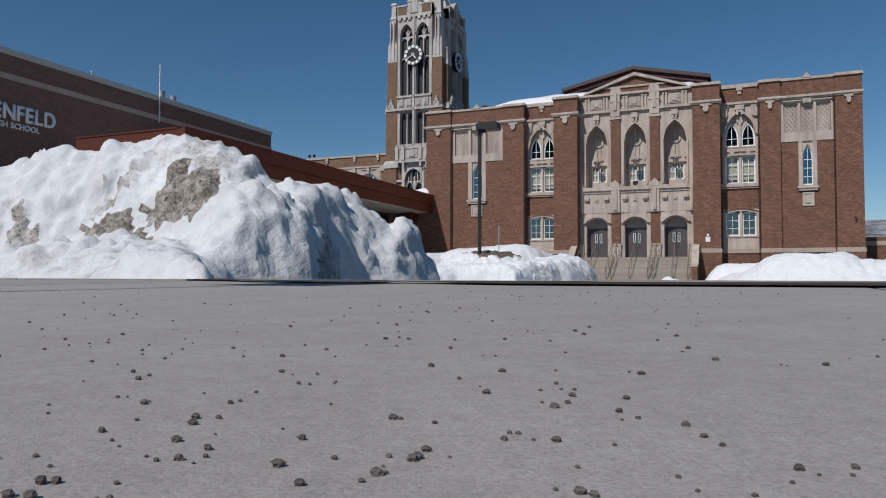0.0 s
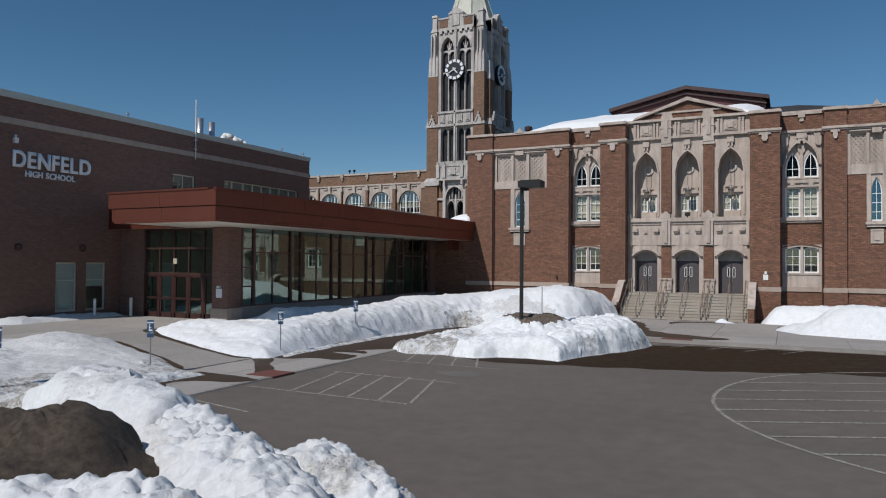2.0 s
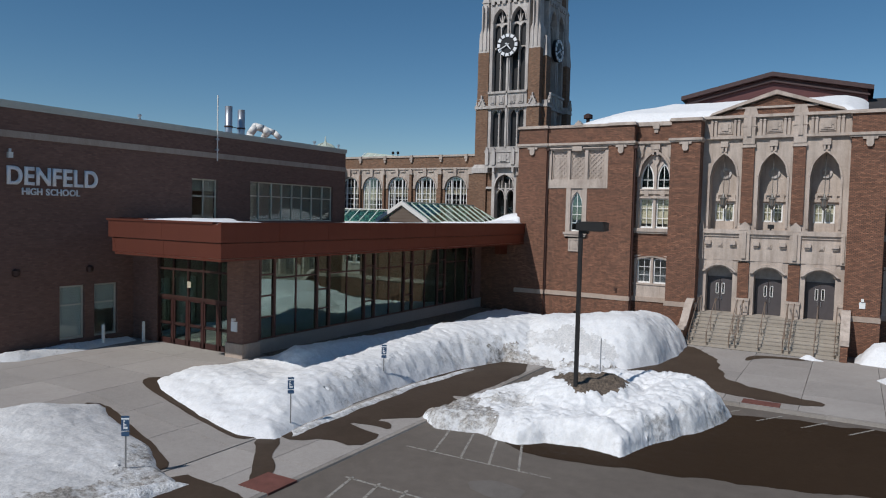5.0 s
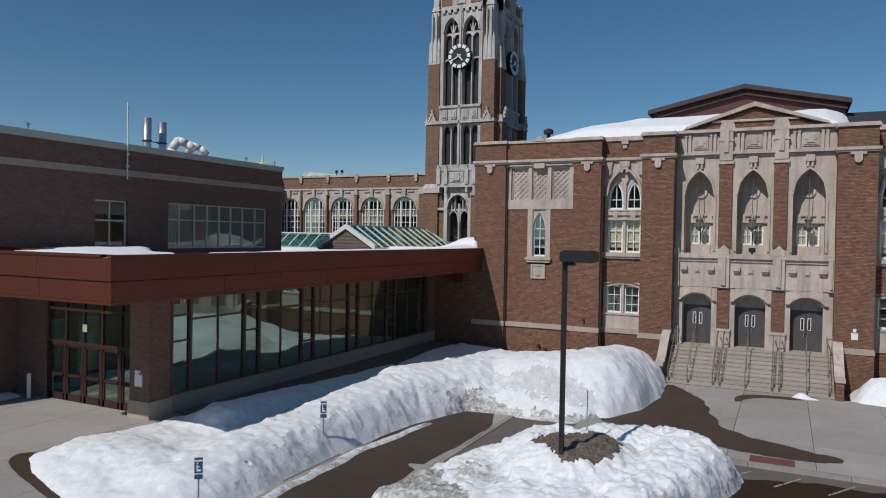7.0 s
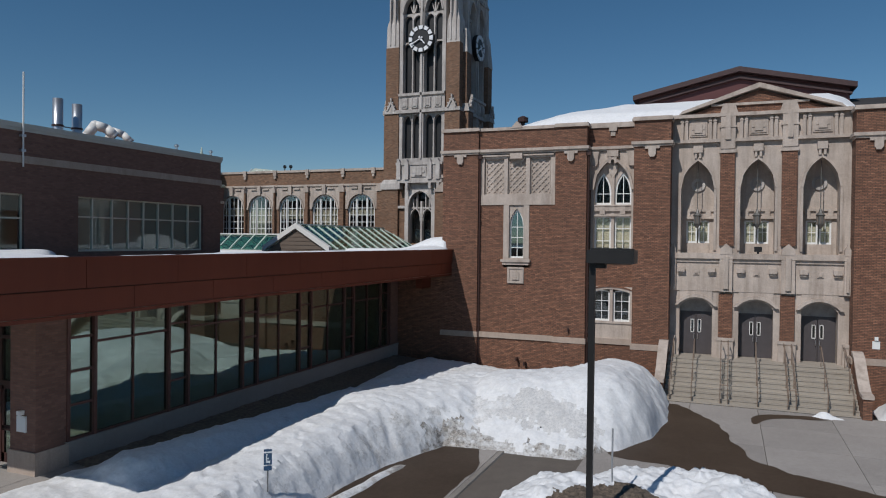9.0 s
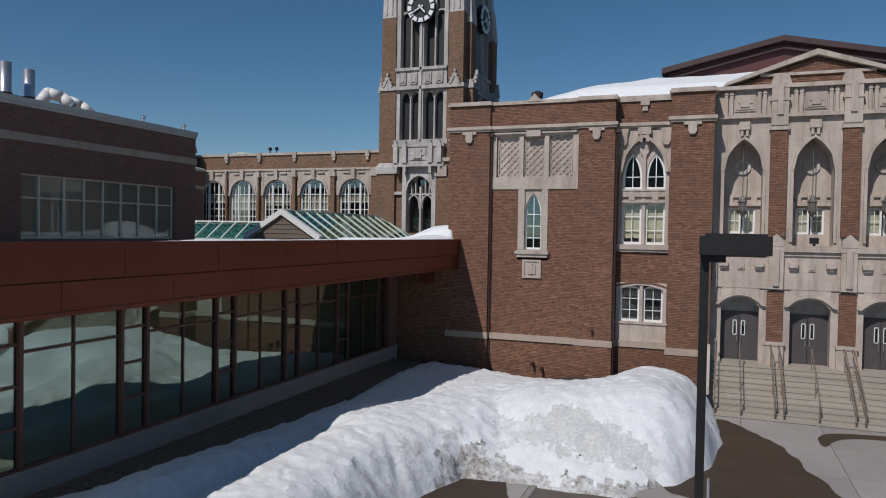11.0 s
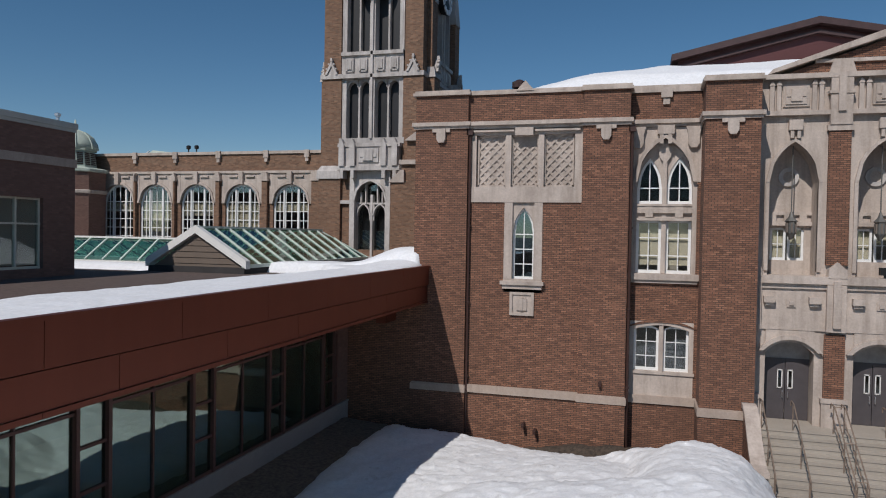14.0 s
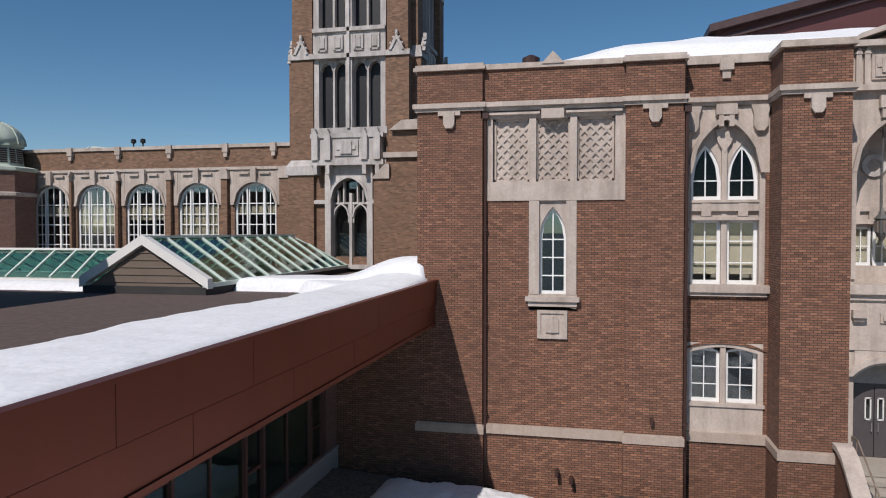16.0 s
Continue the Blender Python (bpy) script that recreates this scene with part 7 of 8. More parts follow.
    if chunk:                                # clods stand out of the steep faces too
        for j, i in zip(*np.nonzero((k >= 0) & inside)):
            x, y, zz = verts[k[j, i]]
            n = Vector((-dzx[j, i], -dzy[j, i], 1.0)).normalized()
            v = Vector((x, y, zz))
            s = min(1.0, float(z[j, i]) / 0.4) * min(1.0, chunk / 0.12)
            c = noise.voronoi(v * 3.2 + noise.noise_vector(v * 2.0) * 0.35)[0]
            e = noise.voronoi(v * 6.5 + noise.noise_vector(v * 4.0) * 0.4)[0]
            lump = 0.10 * noise.fractal(v * 1.3, 0.9, 2.1, 5) + 0.13 * (0.5 - c[0]) + 0.10 * (0.45 - e[0]) + 0.045 * noise.fractal(v * 7.0, 0.8, 2.0, 3)
            v += n * (lump * s)
            verts[k[j, i]] = (v.x, v.y, v.z)
    # stained and gritty stretches of the skin are parts of their own, on the same surface
    owner = np.zeros(len(faces), int)
    if crusts:
        mid = np.array([[sum(verts[i][a] for i in q) / 4 for a in (0, 1)] for q in faces])
        mid += np.array([(noise.noise_vector(Vector((x * 2.2, y * 2.2, seed))) * 3.4 * res + noise.noise_vector(Vector((x * 8, y * 8, seed))) * 2 * res)[:2] for x, y in mid])
    for n, (area, _, _) in enumerate(crusts):
        ring = wobble(area, 2.4 * res, seed + 5, 0.12)
        hit = np.zeros(len(faces), bool)
        for (xa, ya), (xb, yb) in zip(ring, ring[1:] + ring[:1]):
            hit ^= ((ya > mid[:, 1]) != (yb > mid[:, 1])) & (mid[:, 0] < (xb - xa) * (mid[:, 1] - ya) / (yb - ya + 1e-12) + xa)
        owner[hit] = n + 1

    def skin(n):
        m = M()
        m.v, m.f = verts, [q for q, o in zip(faces, owner) if o == n]
        used = sorted({i for q in m.f for i in q})
        to = {i: k for k, i in enumerate(used)}
        m.v, m.f = [verts[i] for i in used], [[to[i] for i in q] for q in m.f]
        return m
    at = (outline[0][0], outline[0][1], z0)
    if not crusts:
        return solid(name, skin(0), mat, label, "snow", group, at=at, smooth=True)
    bank = thing(name, at, label, "snow", group)
    part("snow_body", skin(0), mat, bank, "", True)
    for n, (_, stuff, words) in enumerate(crusts):
        part("crust", skin(n + 1), stuff, bank, words, True)
    return bank


# the near windrow beside the pavement: a sawn-off front lobe, a higher back ridge and a soil pocket between
WINDROW = [(-4.0, 4.35, -5.9, 4.5, 0.5, (0.46, 0.42)), (-5.9, 4.5, -9, 5.0, 0.55, (0.42, 0.46)), (-3.72, 5.15, -4.35, 5.45, 0.55, (0.98, 1.02)), (-4.0, 6.1, -4.4, 6.7, 0.7, (1.2, 1.22)), (-4.0, 7.4, -3.75, 7.9, 0.5, (0.92, 0.76)), (-3.66, 7.6, -3.62, 7.8, 0.2, 1.06), (-4.6, 7.2, -5.6, 7.6, 0.9, (1.18, 1.3)),
           (-4.7, 5.75, -5.5, 5.95, 0.65, (1.36, 1.72)), (-5.5, 5.95, -7.2, 5.55, 0.72, (1.72, 1.5)), (-7.2, 5.55, -9.5, 5.2, 0.75, (1.48, 1.2)), (-6.0, 7.9, -7.6, 8.6, 0.9, (1.32, 1.4)), (-7.6, 8.6, -10, 9.9, 1.0, (1.4, 1.5)), (-6.2, 9.3, -5.1, 9.1, 0.75, (1.2, 0.95)), (-10, 9.9, -13.3, 11.1, 1.1, (1.5, 1.5)), (-13.3, 11.1, -15.2, 10.7, 1.0, (1.45, 0.8)), (-15, 10.4, -20, 10.0, 1.6, (0.7, 0.5))]
snow_bank("snow_bank", [(-2.7, 3.1), (-3.25, 3.95), (-3.72, 4.6), (-3.5, 5.1), (-3.4, 5.55), (-3.78, 6.3), (-3.75, 6.8), (-3.4, 7.3), (-3.35, 8.1), (-4.1, 8.6), (-4.3, 9.3), (-5.0, 10.3), (-6.6, 11.2), (-8.6, 11.9), (-9.4, 10.0), (-9.3, 7), (-9.2, 4.6), (-8, 4.4), (-5.6, 3.85), (-4.5, 3.55), (-3.6, 3.25)],
          WINDROW, 0.34, 0.036, "tall gritty ploughed snow bank, half melted, beside the pavement", SNOW_GRIMY, 0.15, 0.10, 0.10, 4, 0.05, 0.05,
          crusts=[([(-5.75, 5.3), (-5.6, 5.6), (-5.2, 5.9), (-4.9, 5.95), (-4.5, 5.8), (-4.2, 5.55), (-4.45, 5.35), (-4.7, 5.2), (-5.1, 5.25)], SNOW_CRUST, "grey grit on the face of the bank"),
                  ([(-5.46, 5.26), (-5.13, 5.5), (-4.7, 5.46), (-4.42, 5.3), (-4.55, 5.06), (-5.1, 5.12)], SNOW_SOIL, "brown crust of soil on the face of the bank"),
                  ([(-5.95, 5.08), (-5.44, 5.17), (-4.95, 5.05), (-4.9, 4.62), (-5.1, 4.5), (-5.5, 4.8)], SNOW_SOIL, "gritty brown soil and ice in a hollow"),
                  ([(-6.75, 4.86), (-6.32, 4.93), (-6.2, 4.88), (-6.56, 4.76)], SNOW_FILTHY, "dark gritty hollow behind the rim"),
                  ([(-5.95, 5.18), (-5.7, 5.34), (-5.52, 5.28), (-5.86, 5.16)], SNOW_FILTHY, "dark gritty streak under the crest"),
                  # the cleft gets a darker skin than the lobes beside it
                  ([(-3.45, 5.4), (-3.71, 5.85), (-3.95, 6.42), (-3.8, 6.45), (-3.4, 6.15), (-3.2, 5.75)], SNOW_FILTHY, "dirty cleft between two lobes"),
                  ([(-6.6, 8.3), (-5.6, 9.6), (-4.4, 9.3), (-4.2, 8.5), (-5.2, 8.4)], SNOW_CRUST, "grey stained shoulder")])
snow_bank("snow_bank", [(-8.2, 11.5), (-9.8, 12.4), (-11.5, 12.9), (-13.3, 12.9), (-15.0, 12.2), (-16.6, 11.2), (-17.8, 9.4), (-18.2, 5.6), (-12, 4.9), (-8.6, 4.6), (-8.7, 7), (-8.7, 10.0)],
          WINDROW, 0.38, 0.1, "low end of the gritty ploughed snow bank", SNOW_GRIMY, 0.15, 0.10, 0.10, 4, 0.05, 0.07,
          crusts=[([(-14.3, 12.6), (-16.9, 11.4), (-18.4, 9.0), (-18.4, 7.0), (-13.6, 7.0), (-13.7, 9.7), (-14.5, 11.0)], SNOW_FILTHY, "grey gritty melting tail of the bank"),
                  ([(-11.3, 9.7), (-12.8, 10.1), (-13.1, 10.9), (-12.2, 11.2), (-11.2, 10.6)], SNOW_STAIN, "grey stained hollow under the crest")])
def soil_mound(cx, cy, z0, rx, ry, h, mat, label, seed):
    """A low mound of soil with a crumbled, uneven skin."""
    m = M()
    nr, na = 18, 48
    for i in range(nr + 1):
        for k in range(na):
            r, q = i / nr, 2 * math.pi * k / na
            x, y = cx + rx * r * math.cos(q), cy + ry * r * math.sin(q)
            v = Vector((x, y, seed))
            w = noise.noise_vector(v * 1.7) * 0.3 * r
            z = z0 + h * (1 - r ** 1.8) + 0.16 * h * noise.fractal(v * 1.6, 0.8, 2.1, 5) + 0.05 * noise.fractal(v * 6, 0.8, 2.0, 3)
            m.v.append((x + w.x, y + w.y, z))
    for i in range(nr):
        for k in range(na):
            m.f.append([i * na + k, i * na + (k + 1) % na, (i + 1) * na + (k + 1) % na, (i + 1) * na + k])
    return solid("soil_mound", m, mat, label, "soil", "soil mounds", at=(cx, cy, z0), smooth=True)


soil_mound(-9.1, 7.25, 0.3, 2.6, 1.8, 1.55, SOIL, "dark brown soil showing through the top of the snow bank", 4)
soil_mound(-15.0, 51.1, 0.1, 4.2, 0.7, 0.62, SOIL, "bare brown earth along the foot of the brick wall", 8)
# the plot between the walks
snow_bank("snow_bank", [(-17.5, 18.2), (-17.9, 15), (-18.2, 13.6), (-19.0, 11.7), (-20.8, 10.2), (-27, 9.5), (-28.5, 13.5), (-27, 16.5), (-25.4, 19.6), (-24.6, 20.7), (-23.0, 20.2), (-20.0, 19.3)],
          [(-20.5, 17.4, -24, 18.0, 1.3, (0.4, 0.62)), (-22, 13, -26.5, 13.5, 2.2, 0.55), (-19, 15, -21, 15.5, 1.4, 0.42)], 0.26, 0.10, "low dirty snow bank between two walks", SNOW_STAIN, 0.26, 0.055, 0.03, 6, 0.08, 0.18, rise=True,
          crusts=[([(-17.3, 18.4), (-17.6, 15), (-17.9, 13.4), (-18.8, 11.3), (-20.8, 9.8), (-27.3, 9.1), (-27.6, 10.8), (-22, 11.6), (-20.2, 12.8), (-19.3, 14.6), (-18.6, 17.2), (-20.4, 18.6), (-20.4, 19.3)], SNOW_FILTHY, "dark gritty melting edge"),
                  ([(-21, 14.5), (-23, 16.2), (-25.5, 16.0), (-26, 13.5), (-23, 13)], SNOW_CRUST, "grey stained middle")])
def planting_bed():
    """Bare dark soil along the foot of the glass corridor."""
    m = M()
    nx, ny = 10, 120
    for j in range(ny + 1):
        for i in range(nx + 1):
            x, y = -26.1 + 2.7 * i / nx, 29.7 + 21.9 * j / ny
            m.v.append((x, y, rise_at(x) + 0.05 + 0.05 * noise.fractal(Vector((x * 2, y * 2, 5)), 0.8, 2.1, 5)))
    m.f = [[j * (nx + 1) + i, j * (nx + 1) + i + 1, (j + 1) * (nx + 1) + i + 1, (j + 1) * (nx + 1) + i] for j in range(ny) for i in range(nx)]
    return solid("planting_bed", m, plain("damp_soil", (0.16, 0.13, 0.105), 0.95, var=0.6, scale=8, bump=0.8), "bare dark soil along the foot of the corridor", "soil", kind="structure", smooth=True)


planting_bed()
LONG_BANK = [(-20.1, 25.0, -20.2, 31, 1.5, (0.9, 1.15)), (-20.2, 31, -19.8, 37.5, 1.6, (1.15, 1.55)), (-19.8, 37.5, -17.6, 42.5, 2.2, (1.6, 1.85)), (-15.8, 42.2, -13.0, 42.8, 2.8, (2.1, 2.35)), (-13.0, 43.6, -12.6, 47.6, 2.2, (2.35, 1.95)), (-12.8, 47.8, -14, 50.5, 2.0, (1.65, 1.15)), (-24.3, 25.2, -20.6, 24.8, 1.2, (0.6, 0.85)), (-16.5, 45.5, -22, 47.5, 4.0, (1.35, 0.6)), (-23.2, 29.5, -22.4, 41, 1.0, (1.0, 0.75))]
# the long bank before the glass corridor, with the big mound by the steps
snow_bank("snow_bank", [(-18.0, 22.4), (-18.4, 24.2), (-18.6, 27), (-18.65, 31), (-18.2, 35), (-17.3, 37.9), (-14.7, 38.2), (-12.8, 38.3), (-11.4, 39.5), (-10.5, 41.6), (-10.1, 44.5), (-10.3, 48.0), (-10.9, 49.4), (-12.0, 50.3), (-14.5, 50.5), (-17.5, 50.9), (-20.5, 51.7), (-24.1, 51.2), (-24.1, 46), (-23.9, 41.5), (-24.1, 35.5), (-24.7, 31.5), (-25.4, 29.3), (-25.5, 27), (-25.7, 23.7), (-24.6, 23.1), (-21.4, 22.2), (-19.2, 21.8)],
          LONG_BANK, 0.38, 0.10,
          "long white snow bank rising to a big mound by the steps", SNOW_DIRTY, 0.32, 0.045, 0.05, 7, 0.08, 0.06, rise=True,
          crusts=[([(-18.2, 25.5), (-18.3, 31), (-17.8, 35), (-17.3, 37.4), (-17.8, 38.0), (-17.3, 39.6), (-18.5, 37.3), (-19.2, 34.4), (-19.5, 31.7), (-19.3, 28), (-18.9, 25)], SNOW_OLD, "grey gritty cut face along the walk"),
                  ([(-17.0, 40.1), (-15.5, 40.2), (-14.7, 40.8), (-13.2, 40.4), (-12.2, 39.9), (-12.4, 39.3), (-13.5, 39.1), (-14.9, 39.3), (-16.2, 39.0), (-17.0, 39.3)], SNOW_STAIN, "grey stained front of the mound"),
                  ([(-17.9, 37.8), (-17.3, 38.6), (-16.4, 38.8), (-16.3, 38.2), (-17.1, 37.4), (-17.8, 36.9)], SNOW_FILTHY, "dark dirty hollow at the foot of the mound"),
                  ([(-17.0, 38.0), (-16.1, 38.65), (-15.3, 38.45), (-14.0, 38.5), (-13.1, 38.55), (-11.5, 39.6), (-11.0, 39.0), (-13.1, 37.7), (-16.9, 37.5)], SNOW_FILTHY, "brown gritty foot of the mound")])
snow_bank("snow_strip", [(-17.7, 22.8), (-17.95, 27), (-18.0, 31), (-17.5, 35.5), (-17.95, 35.5), (-18.5, 31), (-18.5, 27), (-18.25, 23.4)], [(-18.1, 24, -18.2, 31, 0.22, 0.13), (-18.2, 31, -17.8, 35, 0.22, 0.13)], 0.06, 0.05, "thin white strip of snow along the foot of the bank", SNOW_GRIT, 0.12, 0.05, 0.04, 31, 0.03, 0.14, "snow strips")
snow_bank("snow_strip", [(-17.2, 18.5), (-17.5, 15), (-17.8, 13.4), (-18.6, 11.4), (-20.5, 9.8), (-27, 9.1), (-27, 10.0), (-21.0, 10.7), (-19.5, 12.0), (-18.8, 13.8), (-18.5, 15), (-18.1, 18.0)], [(-17.8, 17, -18.1, 13.6, 0.5, 0.3), (-18.6, 12.4, -20.8, 10.4, 0.5, 0.32)], 0.2, 0.08, "gritty grey foot of the low snow bank", SNOW_GRIT, 0.2, 0.08, 0.06, 33, 0.03, 0.14, "snow strips")
# the island with the lamp
snow_bank("snow_bank", [(-15.6, 27.5), (-14.5, 26.6), (-13.0, 26.8), (-11.5, 26.5), (-10.8, 27.2), (-9.5, 27.5), (-8.2, 27.2), (-7.8, 28.5), (-7.2, 30.4), (-6.6, 31.6), (-6.0, 34.2), (-6.9, 35.8), (-8.6, 36.0), (-10.5, 35.8), (-13.0, 34.0), (-14.6, 31.0)],
          [(-8.3, 29.6, -7.6, 33.8, 1.3, (1.0, 1.35)), (-9.2, 28.2, -13, 28.2, 1.0, (0.85, 0.7)), (-13.2, 30.0, -12.2, 33.0, 1.2, (0.8, 1.1)), (-10.5, 34.2, -8, 34.8, 1.3, 1.15), (-11.0, 31.6, 2.3, 2.3, 1.5)], 0.55, 0.07,
          "ploughed snow on the parking island round the lamp post", SNOW_ISLAND, 0.18, 0.15, 0.07, 9, 0.0, 0.2,
          crusts=[([(-15.9, 27.9), (-14.4, 26.3), (-12.4, 26.4), (-12.4, 27.3), (-13.3, 28.2), (-14.6, 29.4)], SNOW_FILTHY, "dirty brown nose of the snow heap"),
                  ([(-7.9, 28.6), (-6.0, 32.0), (-5.7, 34.4), (-6.6, 33.6), (-7.2, 31.4), (-8.0, 29.4)], SNOW_CRUST, "stained grey flank"),
                  ([(-13.9, 29.0), (-12.2, 28.7), (-11.9, 29.4), (-13.2, 30.2)], SNOW_CRUST, "grey melt hollow"),
                  ([(-11.9, 30.9), (-10.9, 30.0), (-10.2, 29.8), (-9.4, 30.8), (-9.3, 32.2), (-9.9, 33.0), (-10.6, 32.2), (-11.4, 31.7)], GRITTY, "bare brown soil round the lamp post")])
# banks to the east of the steps
snow_bank("snow_bank", [(-1.7, 48.2), (-2.0, 50.6), (1, 51.6), (9.5, 51.8), (22, 50), (24, 45.5), (12, 46.8), (2, 47.6)],
          [(-0.6, 49.8, 3, 49.6, 1.4, 1.25), (3, 49.6, 20, 48.2, 1.8, 1.0)], 0.5, 0.14, "clean snow bank along the old brick front", SNOW, 0.5, 0.10, 0.04, 12, 0.06)
snow_bank("snow_bank", [(-1.2, 44.4), (0.2, 42.2), (3.5, 41.2), (9, 41.6), (15, 42.2), (18, 44), (12, 45.6), (4, 45.8), (0.2, 45.4)],
          [(2.6, 43.5, 5.0, 43.4, 1.7, 1.6), (5, 43.4, 14, 43.8, 1.5, (1.3, 0.9))], 0.5, 0.12, "rounded ploughed snow bank on the plaza", SNOW_DIRTY, 0.55, 0.10, 0.06, 13, 0.08)
snow_bank("snow_clump", [(-4.6, 48.05), (-4.1, 47.7), (-3.3, 47.95), (-3.6, 48.35), (-4.4, 48.45)], [(-4.1, 48.1, 0.3, 0.22, 0.28)], 0.1, 0.05, "small clump of snow at the foot of the steps", SNOW, 0.12, 0.03, 0.0, 15, 0.1, 0.06, "snow clumps")
snow_bank("snow_clump", [(-3.55, 6.5), (-3.2, 6.55), (-3.1, 6.75), (-3.4, 6.85)], [(-3.3, 6.65, 0.2, 0.15, 0.1)], 0.06, 0.05, "clod of snow fallen from the bank", SNOW, 0.12, 0.06, 0.05, 16, 0.0, 0.06, "snow clumps")
snow_bank("snow_strip", [(-34.3, 21.0), (-33.0, 22.5), (-33.2, 26.0), (-33.5, 28.6), (-34.35, 28.8), (-34.35, 21.4)], [(-34, 25, 0.6, 3.5, 0.35), (-33.8, 22.5, 0.7, 1.0, 0.4)], 0.2, 0.09, "thin grey strip of snow at the foot of the dark wall", SNOW_GRIMY, 0.25, 0.08, 0.05, 17, 0.63, 0.12, "snow strips")
snow_bank("snow_strip", [(-44, 18.6), (-34.4, 19.6), (-33.6, 21.0), (-36, 21.2), (-44, 19.6)], [(-39, 19.8, 5, 0.8, 0.7)], 0.3, 0.12, "grey heap of snow at the corner of the wing", SNOW_GRIMY, 0.3, 0.1, 0.05, 18, 0.6, 0.12, "snow strips")
# snow on roofs
snow_bank("roof_snow", [(CX - 0.2, CY0 + 4.0), (CX - 0.2, 52.2), (CX - 5.0, 52.2), (CX - 4.2, 51.2), (CX - 2.8, 50.2), (CX - 2.8, 48.4), (CX - 2.6, 46), (CX - 3.1, 43.5), (CX - 3.3, 41), (CX - 2.9, 38.5), (CX - 3.2, 36), (CX - 2.8, 33), (CX - 3.2, 31)], [(CX - 1.8, 36, CX - 1.8, 46, 1.8, 0.45), (CX - 1.5, 49.5, CX - 1.2, 52.3, 1.0, (0.5, 0.72))], 0.4, 0.12, "thin drift of snow along the canopy edge", SNOW, 0.06, 0.03, 0.0, 19, 6.45, 0.05, "roof snow")
snow_bank("roof_snow", [(-29.6, 51.7), (XC - 16.3, 51.7), (XC - 16.3, 53.9), (-27.5, 54.0), (-29.4, 53.4)], [(-23.3, 53.0, 2.0, 1.5, 1.2)], 0.45, 0.14, "white drift of snow against the brick wall", SNOW, 0.05, 0.03, 0.0, 20, 6.45, 0.15, "roof snow")
snow_bank("roof_snow", [(-28.9, CY0 + 0.36), (-23.0, CY0 + 0.36), (-22.95, 27.5), (-24.5, 28.9), (-28.4, 31), (WX + 0.1, 36), (WX + 0.1, 29.3), (-28.6, 29.2)], [(-26, 25.6, 2.6, 1.6, 0.55), (-33, 32, 2, 3, 0.46)], 0.42, 0.12, "thin shaded snow on the canopy roof", SNOW, 0.14, 0.04, 0.0, 22, 6.45, 0.12, "roof snow")
snow_bank("roof_snow", [(-50, 52.2), (-35.2, 52.0), (-34.6, 53.4), (-50, 53.4)], [(-42, 52.8, 8, 0.8, 0.35)], 0.3, 0.16, "snow drift beside the long skylight", SNOW, 0.25, 0.03, 0.0, 23, 6.3, 0.15, "roof snow")
snow_bank("roof_snow", [(-50, 57.8), (-35.0, 57.8), (-35.0, 61), (-50, 62)], [(-42, 59.5, 9, 1.5, 1.25)], 0.7, 0.2, "deep snow drift beyond the long skylight", SNOW, 0.5, 0.05, 0.0, 24, 6.3, 0.15, "roof snow")


def roof_snow_sheet():
    """Snow on the pitched front of the auditorium roof, thick in the middle."""
    m = M()
    nx, ny = 90, 36
    ids = {}
    for i in range(nx + 1):
        for j in range(ny + 1):
            u, v = -13.4 + 18.2 * i / nx, j / ny
            y = YF + 1.3 + v * 5.2
            lim = 1.0 if u > -7 else 0.2 + 0.8 * (u + 13.4) / 6.4
            if v > lim:
                continue
            z = 13.4 + 2.3 * (y - YF - 0.8) / 7.2
            edge = min(1.0, (u + 13.4) / 3.5, (4.8 - u) / 1.2, (lim - v) * 5 + 0.1, v * 5 + 0.15)
            z += max(0.02, 0.72 * max(0, edge) ** 0.7 + 0.1 * noise.fractal(Vector((u * 0.3, y * 0.3, 3)), 1, 2, 3))
            ids[i, j] = len(m.v)
            m.v.append((XC + u, y, z))
    for i in range(nx):
        for j in range(ny):
            q = [(i, j), (i + 1, j), (i + 1, j + 1), (i, j + 1)]
            if all(p in ids for p in q):
                m.f.append([ids[p] for p in q])
    return solid("roof_snow", m, SNOW, "smooth deep snow on the pitched auditorium roof", "snow", "roof snow", at=(XC, YF + 1.3, 13.4), smooth=True)


roof_snow_sheet()


# ---- street furniture ----
lx, ly = -10.74, 30.1
lamp = thing("street_lamp", (lx, ly, 0.5), "black square lamp post with a flat box head", "street lamp")
part("post", M().box(lx - 0.066, lx + 0.066, ly - 0.066, ly + 0.066, 0.5, 7.0), BLACK, lamp)
part("base", M().box(lx - 0.2, lx + 0.2, ly - 0.2, ly + 0.2, 0.3, 1.0), CONCRETE, lamp)
part("arm", M().box(lx - 0.05, lx + 0.3, ly - 0.05, ly + 0.05, 6.86, 6.98), BLACK, lamp)
hd = part("lamp_head", M().box(lx - 0.08, lx + 0.92, ly - 0.32, ly + 0.32, 6.98, 7.26).box(lx + 0.0, lx + 0.86, ly - 0.27, ly + 0.27, 7.26, 7.30), BLACK, lamp)
part("lens", M().box(lx + 0.3, lx + 0.84, ly - 0.24, ly + 0.24, 6.955, 6.98), SIDING, hd)


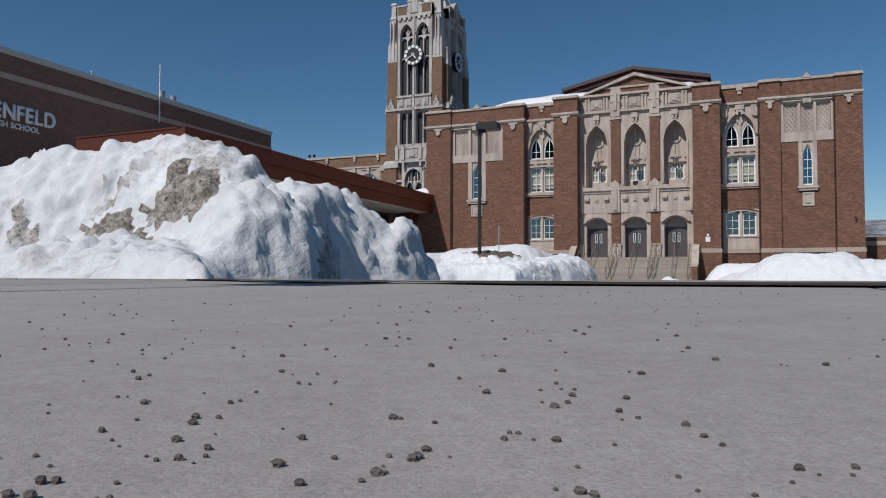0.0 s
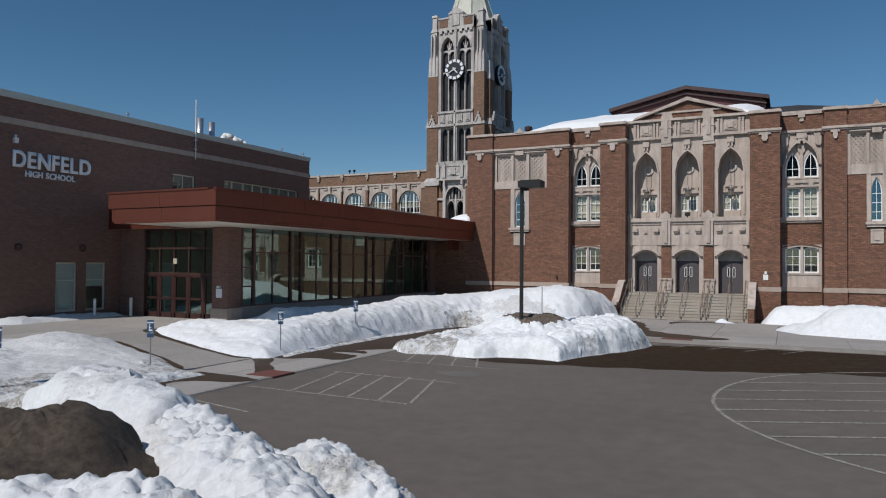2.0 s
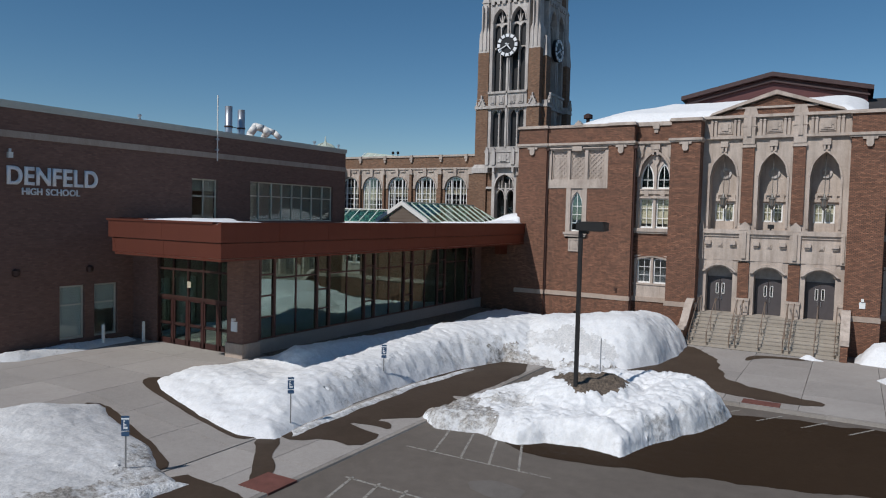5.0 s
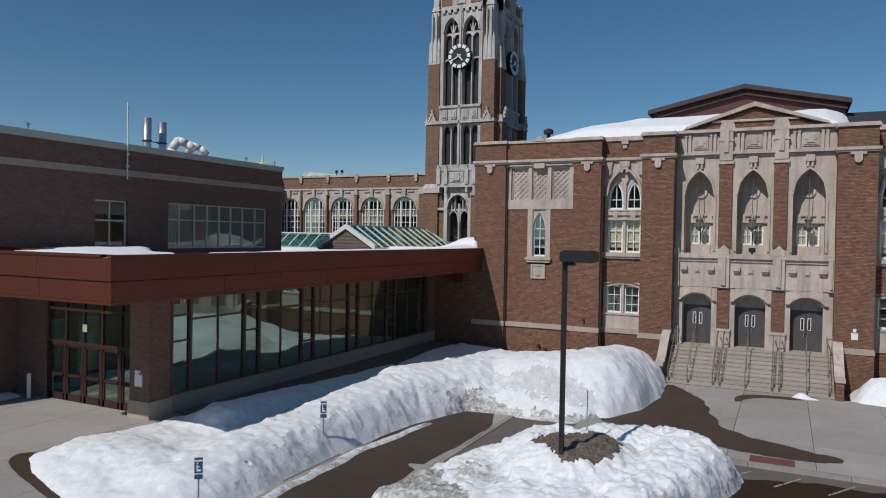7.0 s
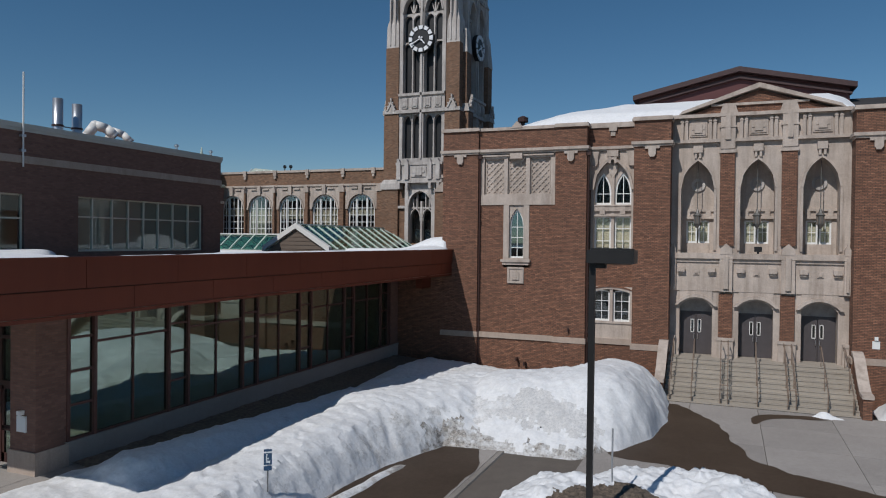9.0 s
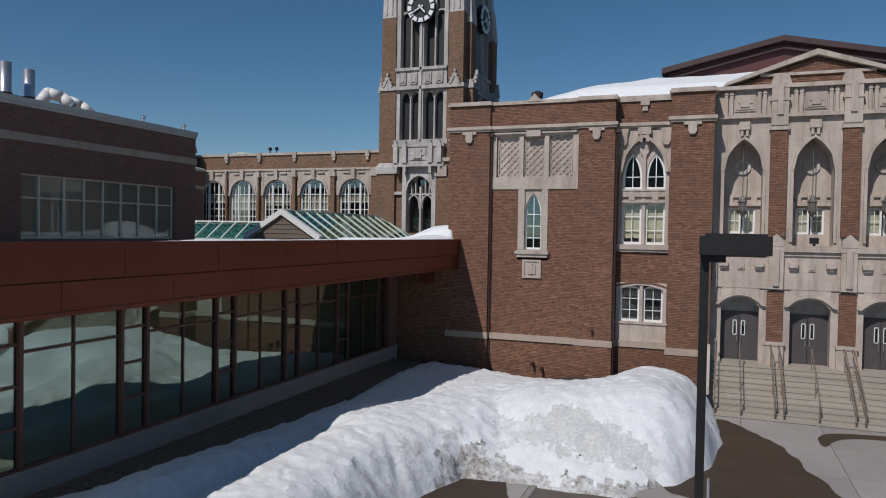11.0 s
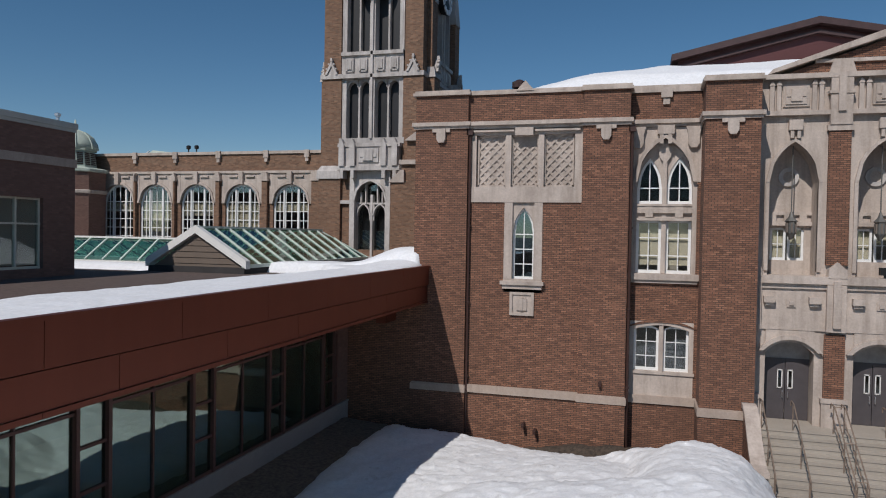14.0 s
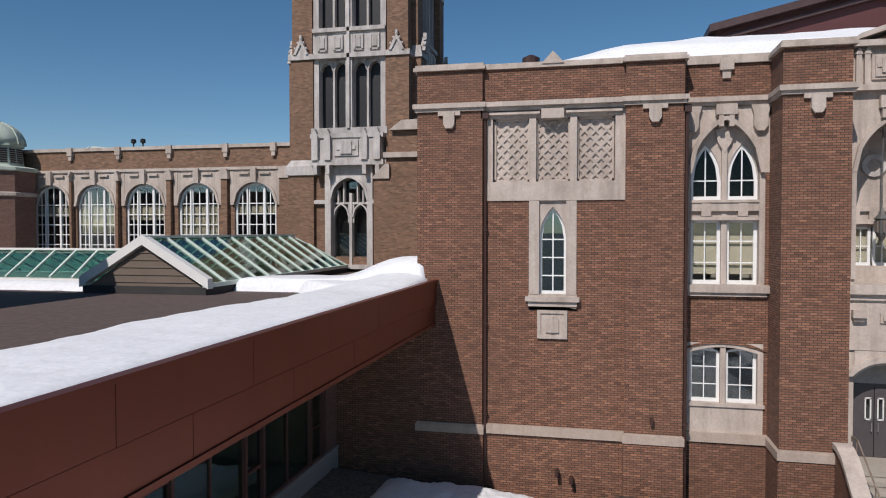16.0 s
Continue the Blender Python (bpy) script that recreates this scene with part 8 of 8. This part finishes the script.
def parking_sign(x, y, z, h, yaw):
    s = thing("parking_sign", (x, y, z), "blue and white accessible parking sign on a thin steel post", "road sign", "parking signs")
    c, n = math.cos(radians(yaw)), math.sin(radians(yaw))
    f = lambda u, d, zz: (x + c * u - n * d, y + n * u + c * d, zz)
    t = z + h
    part("post", M(f).box(-0.02, 0.02, -0.012, 0.012, z - 0.6, t), SIGN_POST, s)
    p = part("plate", M(f).box(-0.105, 0.105, -0.03, -0.02, t - 0.42, t), SIGN_BLUE, s)
    part("symbol", M(f).box(-0.05, 0.06, -0.034, -0.031, t - 0.36, t - 0.30).box(-0.05, -0.02, -0.034, -0.031, t - 0.36, t - 0.18).box(-0.05, 0.03, -0.034, -0.031, t - 0.26, t - 0.23).box(-0.045, -0.01, -0.034, -0.031, t - 0.165, t - 0.125), SIGN_WHITE, p)
    part("plate_band", M(f).box(-0.105, 0.105, -0.034, -0.031, t - 0.1, t - 0.06), SIGN_WHITE, p)
    part("plate_edge", M(f).box(-0.105, 0.105, -0.034, -0.031, t - 0.42, t - 0.41), SIGN_WHITE, p)
    part("lower_plate", M(f).box(-0.105, 0.105, -0.03, -0.02, t - 0.56, t - 0.44), SIGN_BLUE, s)


# out of view: plate and post added only for the shadow they throw
ns = thing("notice_sign", (-2.12, 0.78, KERB), "flat steel notice sign on a post at the pavement", "sign")
part("post", M().box(-2.14, -2.1, 0.78, 0.81, KERB, KERB + 2.1), STEEL, ns)
part("plate", M().box(-2.4, -1.84, 0.76, 0.78, KERB + 1.6, KERB + 2.12), SIGN_WHITE, ns)
parking_sign(-19.2, 12.9, 0.2, 1.75, 35)
parking_sign(-19.0, 17.7, 0.2, 1.6, 35)
parking_sign(-18.5, 23.6, 0.2, 1.6, 35)
parking_sign(-19.1, 29.9, 0.3, 1.6, 35)
mk = thing("snow_marker", (-10.6, 32.5, 0.6), "thin steel snow marker rod", "marker rod")
part("rod", M().rod((-10.6, 32.5, 0.3), (-10.6, 32.5, 2.75), 0.025, 6), STEEL, mk)
bx, by = -25.3, 15.6
tb = thing("litter_bin", (bx, by, 0.55), "pale litter bin with a dark flat hood", "bin")
part("drum", M().lathe((bx, by, 0.55), [(0.24, 0), (0.27, 0.04), (0.27, 0.66), (0.29, 0.7)], 18), plain("bin_panel", (0.24, 0.21, 0.18), 0.7), tb, "", True)
part("hood", M().lathe((bx, by, 1.42), [(0.31, 0), (0.32, 0.07), (0.29, 0.16), (0.16, 0.22), (0.02, 0.23)], 18), BIN_BROWN, tb, "dark domed hood", True)
for k in range(4):
    a = math.pi / 4 + k * math.pi / 2
    part("hood_post", M().box(bx + 0.24 * math.cos(a) - 0.03, bx + 0.24 * math.cos(a) + 0.03, by + 0.24 * math.sin(a) - 0.03, by + 0.24 * math.sin(a) + 0.03, 1.2, 1.46), BIN_BROWN, tb)
for x, y in ((-33.6, 26.8), (-33.0, 28.6)):
    bo = thing("bollard", (x, y, 0.65), "short pale steel bollard by the entrance wall", "bollard", "entrance bollards")
    part("post", M().rod((x, y, 0.6), (x, y, 1.6), 0.08, 12), WHITE_METAL, bo)
    part("cap", M().lathe((x, y, 1.6), [(0.085, 0), (0.07, 0.05), (0.02, 0.08)], 12), WHITE_METAL, bo)

# grit on the near pavement
rng = random.Random(5)
gr = M()
for k in range(560):
    r = 0.2 + 2.6 * rng.random() ** 1.7
    a = math.radians(112.8 + rng.uniform(-44, 46))
    x, y = r * math.cos(a), r * math.sin(a)
    if rng.random() < 0.5:
        x -= rng.uniform(0.05, 0.5) * r
    s = rng.choice([0.0006, 0.0007, 0.0008, 0.001, 0.001, 0.0013, 0.0016, 0.0019])
    n = 6
    pts = []
    for t, rr, zz in ((0, 0.8, 0.0), (1, 1.0, 0.55), (2, 0.55, 1.0)):
        for i in range(n):
            q = 6.283 * i / n + t * 0.4
            j = rng.uniform(0.7, 1.25)
            pts.append((x + s * rr * j * math.cos(q) * 1.3, y + s * rr * j * math.sin(q), near_z(y) + s * 1.2 * zz))
    fs = [(t * n + i, t * n + (i + 1) % n, (t + 1) * n + (i + 1) % n, (t + 1) * n + i) for t in range(2) for i in range(n)] + [tuple(range(2 * n, 3 * n))]
    gr.add(pts, fs)
solid("grit", gr, PEBBLE, "small dark stones and grit on the concrete", "grit", kind="stuff")

# ---- distance ----
hill = M()
n = 80
for i in range(n + 1):
    x = -400 + 1100 * i / n
    zt = 34 + 16 * noise.fractal(Vector((x * 0.004, 2.0, 0)), 1, 2, 4) + 0.02 * max(0, x)
    hill.v += [(x, 330, -1), (x, 380, zt * 0.55), (x, 470, zt)]
for i in range(n):
    a = 3 * i
    hill.f += [[a, a + 3, a + 4, a + 1], [a + 1, a + 4, a + 5, a + 2]]
hm = Mat("wooded_hill", 0.95)
hm.color(hm.mix(hm.ramp(hm.noise(0.06, 8, 0.8), [(0.42, (0, 0, 0)), (0.62, (1, 1, 1))]), (0.10, 0.095, 0.10), (0.45, 0.47, 0.50)))
solid("backdrop", hill, hm.m, "far wooded hillside with patches of snow", "hill", kind="structure")
low = thing("side_block", (XC + 22, YF + 6, 0), "low brick block with a stone band beyond the auditorium", "building")
part("brick_wall", M(flat(YF + 5)).box(XR, XC + 40, 0, 12, 0, 2.6).box(XR, XC + 40, 0, 12, 2.9, 3.2), BRICK, low)
part("stone_band", M(flat(YF + 5)).box(XR, XC + 40, -0.06, 0.1, 2.6, 2.9), STONE_BAND, low)
